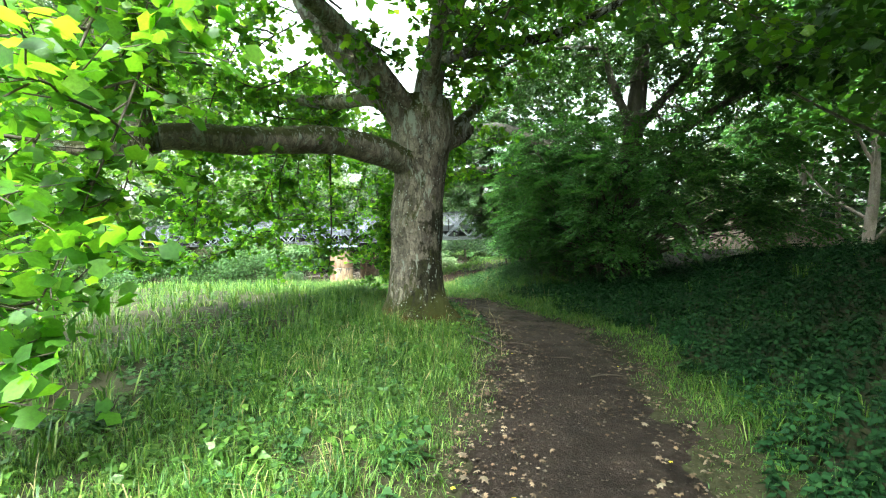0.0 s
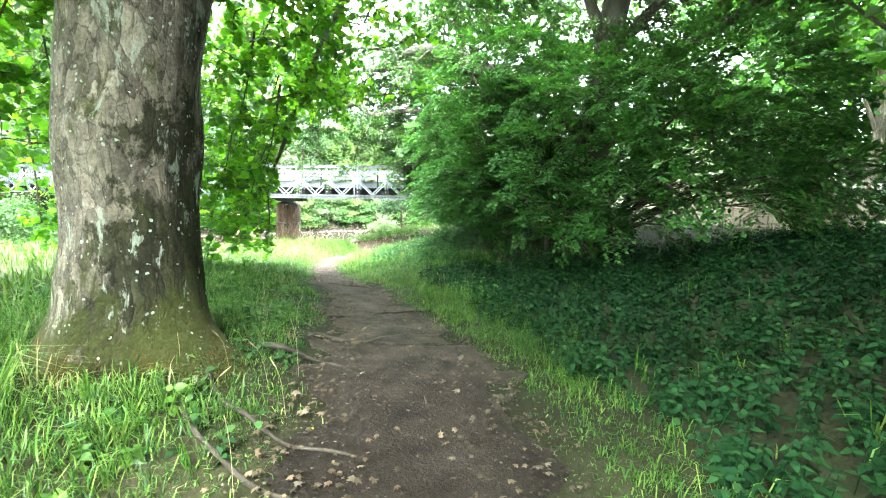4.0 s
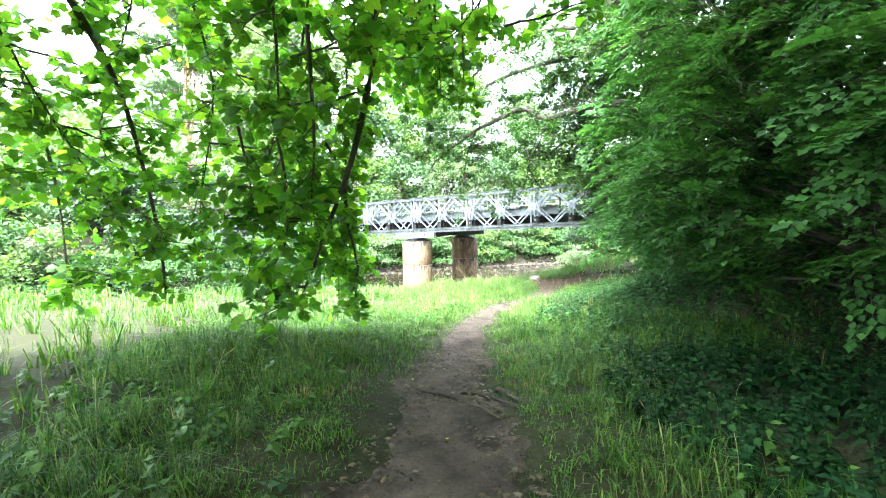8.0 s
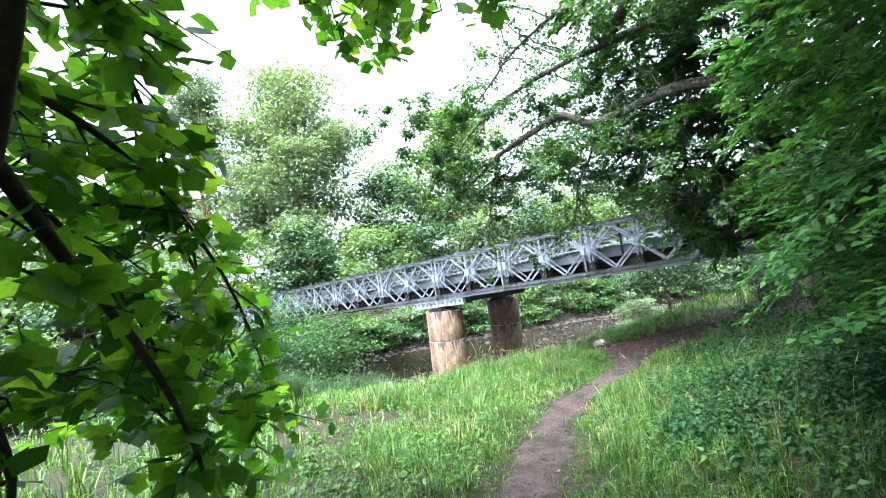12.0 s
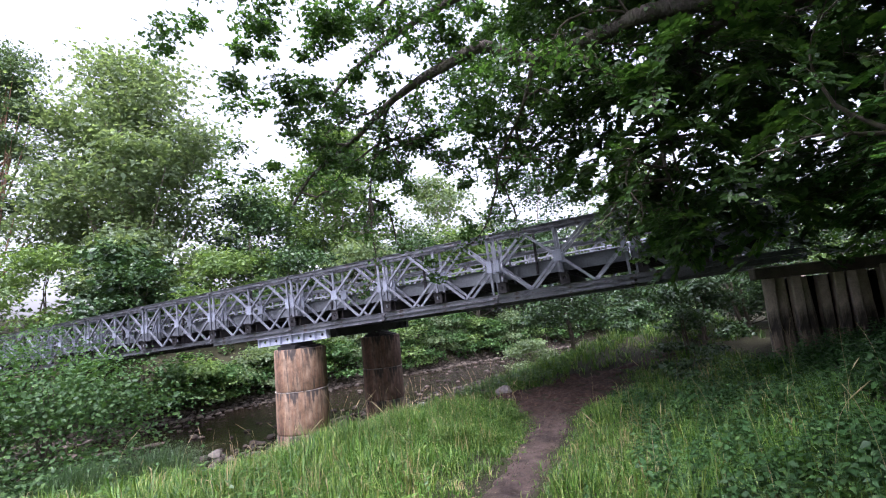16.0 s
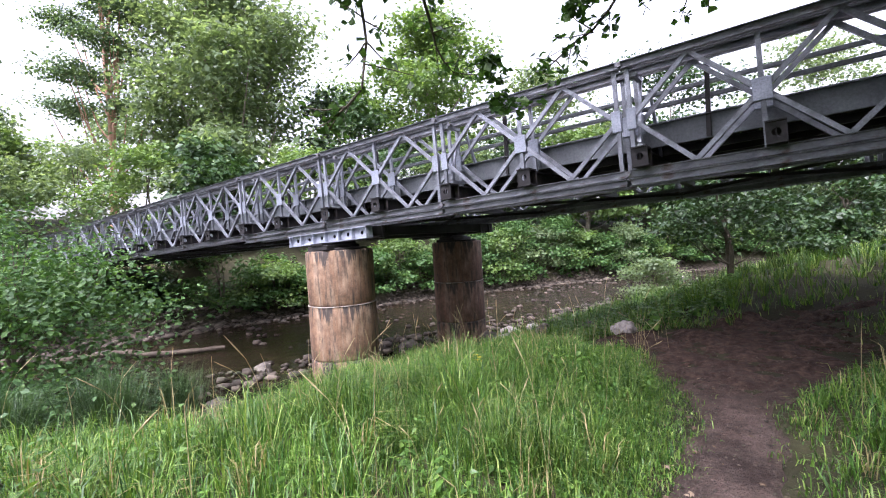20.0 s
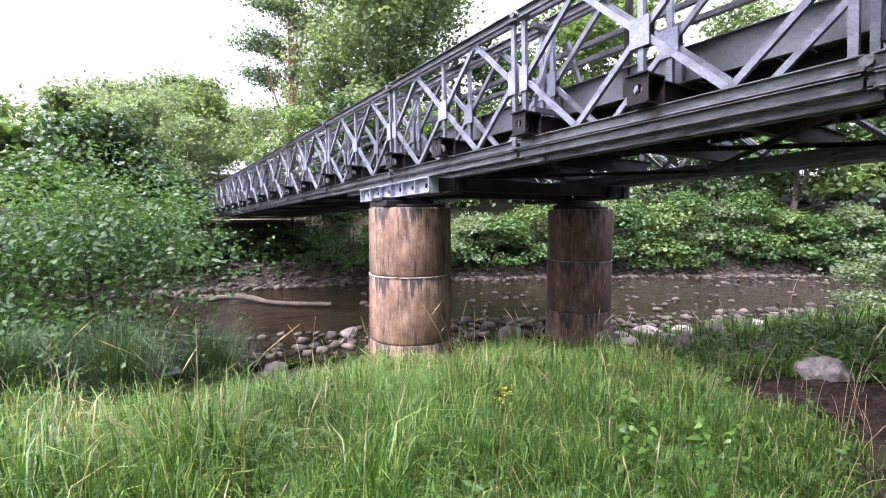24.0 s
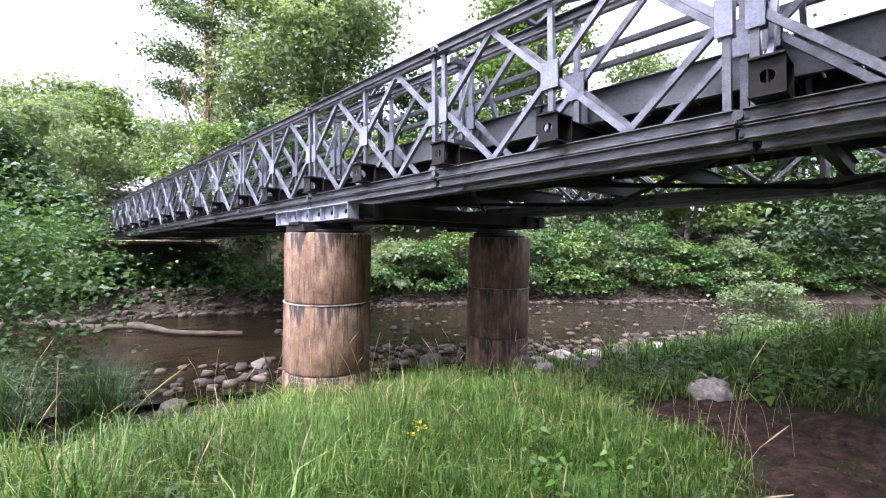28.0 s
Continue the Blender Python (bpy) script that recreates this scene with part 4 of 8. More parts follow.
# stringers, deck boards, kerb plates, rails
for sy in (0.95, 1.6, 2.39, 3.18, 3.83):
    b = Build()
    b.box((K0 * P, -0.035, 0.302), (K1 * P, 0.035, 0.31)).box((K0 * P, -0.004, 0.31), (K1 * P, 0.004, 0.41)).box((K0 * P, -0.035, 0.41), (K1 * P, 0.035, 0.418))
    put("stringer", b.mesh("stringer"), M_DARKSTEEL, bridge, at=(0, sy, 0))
board = Build().box((0, 0.72, 0.42), (0.205, 4.06, 0.47)).mesh("deck_board", 0.006)
board.materials.append(M_DECK)
for i in range(int((K1 - K0) * P / 0.224)):
    put("deck_board", board, None, bridge, at=(K0 * P + 0.01 + i * 0.224, 0, 0))
kerb = Build().box((0.015, 0, 0.40), (P - 0.015, 0.008, 0.73)).box((0.015, -0.05, 0.722), (P - 0.015, 0.008, 0.73)).box((0.015, -0.05, 0.40), (P - 0.015, 0.0, 0.408))
for x in (0.02, P / 2, P - 0.03):
    kerb.box((x, -0.05, 0.41), (x + 0.008, 0, 0.72))
kerb = kerb.mesh("kerb_plate")
kerb.materials.append(M_KERB)
rpost = Build().prism([(-0.03, -0.03), (0.03, -0.03), (0.03, 0.03), (-0.03, 0.03)], (0, 0, 0.42), (0.05, -0.02, 1.42), up=(0, 1, 0)).mesh("rail_post", 0.004)
rpost.materials.append(M_DARKSTEEL)
rail = Build().box((0, -0.025, -0.03), (P, 0.025, 0.03)).mesh("hand_rail", 0.006)
rail.materials.append(M_KERB)
for k in range(K0, K1):
    for sy, flip in ((0.7, 1), (4.08, -1)):
        m = Matrix.Translation((k * P, sy, 0)) @ Matrix.Diagonal((1, flip, 1, 1))
        put("kerb_plate", kerb, None, bridge, at=m)
        put("rail_post", rpost, None, bridge, at=Matrix.Translation((k * P + 0.9, sy, 0)) @ Matrix.Diagonal((1, flip, 1, 1)))
        for z in (0.98, 1.16):
            put("hand_rail", rail, None, bridge, at=(k * P, sy + 0.04 * flip, z))
# sway braces below the deck and frames between paired trusses
b = Build()
b.prism([(-0.035, -0.004), (0.035, -0.004), (0.035, 0.004), (-0.035, 0.004)], (0, Y_INNER, -0.05), (P, Y_FAR_IN, -0.05))
b.prism([(-0.004, -0.05), (0.004, -0.05), (0.004, 0.0), (-0.004, 0.0)], (0, Y_INNER, -0.05), (P, Y_FAR_IN, -0.05))
sway_a = b.mesh("sway_brace")
sway_a.materials.append(M_DARKSTEEL)
b = Build()
for z in (0.35, H - 0.16):
    b.box((-0.03, 0.04, z), (0.03, 0.42, z + 0.05))
b.prism([(-0.02, -0.02), (0.02, -0.02), (0.02, 0.02), (-0.02, 0.02)], (0, 0.05, 0.4), (0, 0.41, H - 0.15), up=(1, 0, 0))
tie = b.mesh("tie_frame")
tie.materials.append(M_GALV)
top_tie = Build()
for xa, ya, xb, yb in ((-0.45, 0.04, 0.45, 0.42), (-0.45, 0.42, 0.45, 0.04), (-0.45, 0.04, -0.45, 0.42), (0.45, 0.04, 0.45, 0.42)):
    top_tie.prism([(-0.02, -0.015), (0.02, -0.015), (0.02, 0.015), (-0.02, 0.015)], (xa, ya, H + 0.06), (xb, yb, H + 0.06))
top_tie = top_tie.mesh("bracing_frame")
top_tie.materials.append(M_GALV)
raker = Build().prism([(-0.03, -0.02), (0.03, -0.02), (0.03, 0.02), (-0.03, 0.02)], (0, 0.95, 0.3), (0, 0.52, H - 0.25), up=(1, 0, 0)).mesh("raker")
raker.materials.append(M_GALV)
for k in range(K0, K1):
    put("sway_brace", sway_a, None, bridge, at=(k * P, 0, 0))
    put("sway_brace", sway_a, None, bridge, at=Matrix.Translation((k * P, Y_INNER + Y_FAR_IN, 0)) @ Matrix.Diagonal((1, -1, 1, 1)))
    for ty in (Y_NEAR, Y_FAR_IN):
        put("tie_frame", tie, None, bridge, at=(k * P + 0.16, ty, 0))
        put("bracing_frame", top_tie, None, bridge, at=(k * P + P / 2, ty, 0))
    put("raker", raker, None, bridge, at=(k * P + 0.25, 0, 0))
    put("raker", raker, None, bridge, at=Matrix.Translation((k * P + 0.25, Y_INNER + Y_FAR_IN, 0)) @ Matrix.Diagonal((1, -1, 1, 1)))

# spreader beams over the piers: near outer one pale plate, the others dark steel
def spreader(pale):
    b = Build()
    x0, x1, z0, z1 = -1.22, 1.2, -0.40, -0.165
    for z in (z0, z1 - 0.014):
        b.box((x0, -0.1, z), (x1, 0.1, z + 0.014))
    holed_plate(b, x0 + 0.01, x1 - 0.01, z0 + 0.014, z1 - 0.014, -0.006, 0.012, [x0 + 0.2 + i * 0.404 for i in range(6)], 0.042)
    for i in range(7):
        x = x0 + 0.005 + i * 0.4
        b.box((x, -0.092, z0 + 0.014), (x + 0.012, -0.006, z1 - 0.014)).box((x, 0.006, z0 + 0.014), (x + 0.012, 0.092, z1 - 0.014))
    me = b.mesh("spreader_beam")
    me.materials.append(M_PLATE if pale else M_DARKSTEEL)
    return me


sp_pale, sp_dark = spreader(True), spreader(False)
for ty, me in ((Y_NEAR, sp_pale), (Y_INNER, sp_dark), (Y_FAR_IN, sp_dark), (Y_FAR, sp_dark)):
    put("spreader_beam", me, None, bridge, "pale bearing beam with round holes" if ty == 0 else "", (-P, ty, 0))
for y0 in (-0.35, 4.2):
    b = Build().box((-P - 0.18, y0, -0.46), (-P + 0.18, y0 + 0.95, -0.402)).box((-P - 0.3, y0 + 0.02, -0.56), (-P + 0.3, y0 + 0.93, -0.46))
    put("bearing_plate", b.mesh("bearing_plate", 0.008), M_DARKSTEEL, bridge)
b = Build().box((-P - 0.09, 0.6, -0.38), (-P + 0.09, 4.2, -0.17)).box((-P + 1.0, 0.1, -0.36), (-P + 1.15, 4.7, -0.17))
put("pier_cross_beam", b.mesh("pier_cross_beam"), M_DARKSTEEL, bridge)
# open mesh guard beside the deck near the bank
b = Build()
for i in range(31):
    b.box((i * 0.1, 0, 0), (i * 0.1 + 0.014, 0.008, 0.3))
b.box((0, -0.01, 0.29), (3.02, 0.02, 0.32)).box((0, -0.01, -0.01), (3.02, 0.02, 0.02))
for i in range(3):
    b.box((0, 0, 0.07 + i * 0.07), (3.02, 0.006, 0.084 + i * 0.07))
put("mesh_guard", b.mesh("mesh_guard"), M_PLATE, bridge, "pale steel mesh guard", (1.55 * P, 4.0, 0.86))

# ---- piers and abutments ----
def drum_mesh(r, h, seed):
    rows_z = [0, 0.012, 0.04, h * 0.35, h * 0.7, h - 0.04, h - 0.012, h]
    rows_r = [r - 0.03, r - 0.012, r, r + 0.004, r + 0.002, r, r - 0.012, r - 0.03]
    n, v, f = 44, [], []
    for z, rr in zip(rows_z, rows_r):
        for i in range(n):
            a = 2 * math.pi * i / n
            q = rr + 0.009 * noise.noise(Vector((math.cos(a) * 2 + seed, math.sin(a) * 2, z * 2)))
            v.append((q * math.cos(a), q * math.sin(a), z))
    for j in range(len(rows_z) - 1):
        f += [(j * n + i, j * n + (i + 1) % n, (j + 1) * n + (i + 1) % n, (j + 1) * n + i) for i in range(n)]
    f += [tuple(range(n - 1, -1, -1)), tuple(range((len(rows_z) - 1) * n, len(rows_z) * n))]
    return Build().add(v, f).mesh("drum", smooth=False)


def pier(x, y, mat, label, seed, top=0.74):
    base = WATER_Z - 0.7
    ob = empty("bridge_pier", (x, y, base), label, "bridge pier", "piers under the bridge")
    z = top - base
    for i, (h, r) in enumerate(((1.14, 0.715), (1.14, 0.722), (1.14, 0.728), (top - base - 3.42 + 0.02, 0.735))):
        z -= h
        put("drum", drum_mesh(r, h, seed + i * 7), mat, ob, at=(0, 0, z), smooth=True)
    cap = drum_mesh(0.60, 0.05, seed)
    put("cap", cap, M_DARKSTEEL, ob, "dark cap", (0, 0, top - base))
    rng = random.Random(seed)
    b = Build()
    n = 64
    zj = top - base - 1.14
    for i in range(n):
        a0, a1 = 2 * math.pi * i / n, 2 * math.pi * (i + 1) / n
        hh = 0.004 + 0.03 * max(0, noise.noise(Vector((i * 0.33, seed, 0)))) + 0.012 * rng.random()
        rr = 0.733
        v = [(rr * math.cos(a), rr * math.sin(a), zj - d) for a in (a0, a1) for d in (0.002, hh)]
        v += [((rr - 0.02) * math.cos(a), (rr - 0.02) * math.sin(a), zj - d) for a in (a0, a1) for d in (0.002, hh)]
        b.add(v, [(0, 1, 3, 2), (4, 6, 7, 5), (0, 2, 6, 4), (1, 5, 7, 3)])
    put("lime_drip", b.mesh("lime_drip"), M_CHALK, ob, "chalky white lime drips")
    return ob


pier(-14.6, 21.68, M_PIER, "round tan concrete pier streaked with rust", 3)
pier(-14.52, 26.13, M_PIER_SHADED, "round water-stained concrete pier darkened for the bridge's shade", 11)

abut = empty("abutment", (-3.3, 20.95, -0.8), "stained timber piled abutment wall carrying the bridge end", "abutment")
plank_rng = random.Random(5)
for i in range(38):
    x = i * 0.212
    h = 2.15 + plank_rng.uniform(-0.1, 0.06)
    w, dpt = 0.19 + plank_rng.uniform(-0.05, 0.02), 0.15 + plank_rng.uniform(-0.06, 0.05)
    me = Build().box((0, 0, -0.6), (w, dpt + 0.12, h)).mesh("timber_post", 0.022)
    put("timber_post", me, M_SHEET, abut, at=pose(x, plank_rng.uniform(-0.11, 0.05), 0, plank_rng.uniform(-2, 2), plank_rng.uniform(-2, 2), plank_rng.uniform(-8, 8)))
for i in range(25):
    y = 0.25 + i * 0.222
    h = 2.12 + plank_rng.uniform(-0.08, 0.06)
    me = Build().box((0, 0, -0.6), (0.24, 0.2, h)).mesh("timber_post", 0.022)
    put("timber_post", me, M_SHEET, abut, at=pose(0.05 + 0.36 * y + plank_rng.uniform(-0.09, 0.04), y, 0, plank_rng.uniform(-2, 2), 0, -20 + plank_rng.uniform(-7, 7)))
v = [(0.35, 0.28), (8.0, 0.28), (8.0, 6.0), (2.4, 6.0)]
put("fill", Build().add([(x, y, z) for z in (-0.6, 2.08) for x, y in v], [(3, 2, 1, 0), (4, 5, 6, 7)] + [(i, (i + 1) % 4, 4 + (i + 1) % 4, 4 + i) for i in range(4)]).mesh("fill"), M_MUD, abut)
put("capping_beam", Build().box((-0.08, -0.1, 2.1), (8.1, 0.34, 2.32)).mesh("capping_beam", 0.02), M_DECK, abut)

far_ab = empty("abutment", (-36.2, 20.6, -2.4), "shadowed rough stone abutment at the far bank", "abutment")
# darker stone chosen for the face puts the deck's shade into its colour
put("face", Build().box((-3, 0, -0.6), (0.3, 6.2, 2.55)).mesh("face", 0.05), M_STONE, far_ab)
put("bearing_shelf", Build().box((-3, -0.2, 2.55), (0.5, 6.4, 2.72)).mesh("bearing_shelf", 0.03), M_WALL, far_ab)


# ---- trees ----
def bend(p, d, length, rng, droop=0.0, wander=0.18, step=0.25):
    """A wandering line from p towards d, drooping (or rising) on the way."""
    n = max(3, int(length / step) + 1)
    d = unit(np.asarray(d, float))
    pts = [np.asarray(p, float)]
    for i in range(n - 1):
        d = unit(d + rng.normal(0, wander, 3) * 0.5 + np.array([0, 0, -droop]) * (0.35 + i / n) * step)
        pts.append(pts[-1] + d * length / (n - 1))
    return np.array(pts)


def keep_clear(p):
    """Leaves and twigs stay off the walked line."""
    near = np.hypot(*np.moveaxis(p[:, None, :2] - path_xy[None, path_xy[:, 1] < 22.5][:, ::3], -1, 0)).min(1)
    ok = near > 1.15
    if not ok.all():
        q = p[~ok]
        ok[~ok] = q[:, 2] > lerp(q[:, 1], PATH_Z) + 2.6
    return ok


def dress(rng, branches, twig_gap, twig_len, per_twig, size, droop, flat=0.55, allow=None, hang=0.35):
    """Twigs along branch lines, with leaves set along each twig. Returns twig tubes and leaf placings."""
    tubes, pos, along, ups = [], [], [], []
    ok_line = (lambda q: bool((keep_clear(q) & (allow(q) if allow is not None else True)).all()))
    for line, t0 in branches:
        seg = np.r_[0, np.cumsum(np.linalg.norm(np.diff(line, axis=0), axis=1))]
        s = seg[-1] * t0
        while s < seg[-1]:
            i = min(np.searchsorted(seg, s), len(line) - 1)
            p = line[i] + rng.normal(0, 0.01, 3)
            ax = unit(line[min(i + 1, len(line) - 1)] - line[max(i - 1, 0)])
            d = unit(ax * 0.6 + rng.normal(0, 0.8, 3) * np.array([1, 1, flat]))
            tw = bend(p, d, twig_len * rng.uniform(0.6, 1.35), rng, droop, 0.3, twig_len / 2)
            if not ok_line(tw):
                s += twig_gap
                continue
            tubes.append(tube_arrays(tw, np.linspace(0.008, 0.003, len(tw)), 3))
            k = rng.uniform(0.15, 1, per_twig) * (len(tw) - 1)
            a = np.floor(k).astype(int).clip(0, len(tw) - 2)
            q = tw[a] + (tw[a + 1] - tw[a]) * (k - a)[:, None] + rng.normal(0, size * 0.45, (per_twig, 3))
            out = unit(tw[a + 1] - tw[a] + rng.normal(0, 0.9, (per_twig, 3)))
            out[:, 2] -= hang
            pos.append(q)
            along.append(out)
            ups.append(np.array([0, 0, 1.0]) + rng.normal(0, 0.45, (per_twig, 3)))
            s += twig_gap * rng.uniform(0.6, 1.4)
    pos, along, ups = np.vstack(pos), np.vstack(along), np.vstack(ups)
    ok = keep_clear(pos) & (pos[:, 2] > land(pos[:, 0], pos[:, 1]) + 0.15)
    if allow is not None:
        ok &= allow(pos)
    return tubes, pos[ok], along[ok], ups[ok]


def bark_tube(line, radii, sides, seed, lump=0.06):
    """A limb with an uneven, ridged girth."""
    v, f = tube_arrays(line, radii, sides)
    ctr = np.repeat(np.asarray(line), sides, axis=0)
    rad = np.repeat(np.broadcast_to(radii, (len(line),)), sides)
    k = np.array([noise.noise(Vector((p[0] * 3 + seed, p[1] * 3, p[2] * 1.6))) + 0.5 * noise.noise(Vector((p[0] * 9, p[1] * 9 + seed, p[2] * 3.5))) for p in v])
    return v + (v - ctr) * (lump * k * 2)[:, None], f


def spray(rng, blobs, n, size, sub=26, spread_=0.34, flat=0.5):
    """Leaf placings in clumps on the shells of lobes (x, y, z, rx, ry, rz)."""
    blobs = np.array(blobs, float)
    wt = (blobs[:, 3] * blobs[:, 4] * blobs[:, 5]) ** (2 / 3)
    wt /= wt.sum()
    pos, ups = [], []
    for bl, w in zip(blobs, wt):
        m = max(4, int(sub * len(blobs) * w))
        d = unit(rng.normal(0, 1, (m, 3)))
        c = bl[:3] + d * bl[3:] * rng.uniform(0.5, 1.02, (m, 1))
        cnt = max(1, int(n * w / m))
        r = bl[3:].mean() * spread_ * rng.uniform(0.6, 1.4, (m, 1, 1))
        off = rng.normal(0, 1, (m, cnt, 3)) * r * np.array([1, 1, flat])
        pos.append((c[:, None] + off).reshape(-1, 3))
        ups.append((np.repeat(d, cnt, axis=0) * 0.5 + np.array([0, 0, 0.8]) + rng.normal(0, 0.4, (m * cnt, 3))))
    pos, ups = np.vstack(pos), np.vstack(ups)
    along = rng.normal(0, 1, pos.shape)
    along[:, 2] = along[:, 2] * 0.4 - 0.3
    return pos, along, ups, rng.uniform(0.65, 1.35, len(pos)) * size


def plain_tree(name, at, height, lobes, n, size, bark, leaf, label, category="tree", group="", trunk_r=0.25, lean=(0, 0), stems=1, seed=0, limbs=9, spread_=0.34, flat=0.5, tv=DIAMOND_V, tf=DIAMOND_F):
    """A tree or bush: tapered stem with limbs to its lobes, and a crown of small leaves in clumps. Lobes are relative to its foot."""
    rng = np.random.default_rng(seed)
    z0 = float(land(at[0], at[1])) - 0.1
    root = empty(name, (at[0], at[1], z0), label, category, group)
    pieces = []
    for s in range(stems):
        top = np.array([lean[0] + rng.normal(0, 0.06 * height * (stems > 1)), lean[1] + rng.normal(0, 0.06 * height * (stems > 1)), height * 0.86])
        line = catmull([(rng.normal(0, 0.02 * stems), rng.normal(0, 0.02 * stems), 0), tuple(top * 0.35 + rng.normal(0, 0.02 * height, 3) * (1, 1, 0)), tuple(top * 0.7 + rng.normal(0, 0.02 * height, 3) * (1, 1, 0)), tuple(top)], height / 14)
        r = trunk_r * np.linspace(1.0, 0.12, len(line))
        r[0] *= 1.35
        put("stem" if stems > 1 else "trunk", np_mesh("trunk", *bark_tube(line, r, 9, seed + s)), bark, root, smooth=True)
    lob = np.array(lobes, float)
    for i in range(limbs):
        l = lob[i % len(lob)]
        hs = np.clip(l[2] / height - 0.2 + rng.uniform(-0.08, 0.05), 0.12, 0.8)
        a = line[int(hs * (len(line) - 1))]
        e = l[:3] + rng.normal(0, 0.35, 3) * l[3:]
        mid = (a + e) / 2 + np.array([0, 0, -0.05 * height])
        q = catmull([tuple(a), tuple(mid), tuple(e)], 0.5)
        pieces.append(tube_arrays(q, np.linspace(trunk_r * 0.32, trunk_r * 0.06, len(q)), 5))
    tagged(put("limbwork", np_mesh("limbwork", *join_arrays(pieces)), bark, root, smooth=True), kind="stuff")
    pos, along, ups, sz = spray(rng, lobes, n, size, spread_=spread_, flat=flat)
    ok = pos[:, 2] > 0.1
    w = pos + np.array([at[0], at[1], z0])
    ok &= keep_clear(w) & (w[:, 2] > land(w[:, 0], w[:, 1]) + 0.05)
    # nothing grows through the bridge deck
    ok &= ~((w[:, 0] > -36) & (w[:, 0] < -1.5) & (w[:, 1] > 21.1) & (w[:, 1] < 26.4) & (w[:, 2] > -0.2) & (w[:, 2] < 3.6))
    put("crown", np_mesh("crown", *leaves(pos[ok], along[ok], ups[ok], sz[ok], tv, tf)), leaf, root)
    return root


def lobes_round(rng, h0, h1, r, k=9):
    """Irregular lobes that make up a rounded crown between two heights."""
    out = []
    for i in range(k):
        t = (i + 0.5) / k
        z = h0 + (h1 - h0) * t
        w = r * math.sin(math.pi * min(0.95, 0.22 + 0.72 * t)) * rng.uniform(0.55, 0.8)
        a = i * 2.4 + rng.uniform(-0.4, 0.4)
        out.append((w * math.cos(a), w * math.sin(a), z, r * rng.uniform(0.38, 0.55), r * rng.uniform(0.38, 0.55), (h1 - h0) * rng.uniform(0.1, 0.17)))
    out.append((0, 0, h1 - (h1 - h0) * 0.12, r * 0.45, r * 0.45, (h1 - h0) * 0.14))
    return out


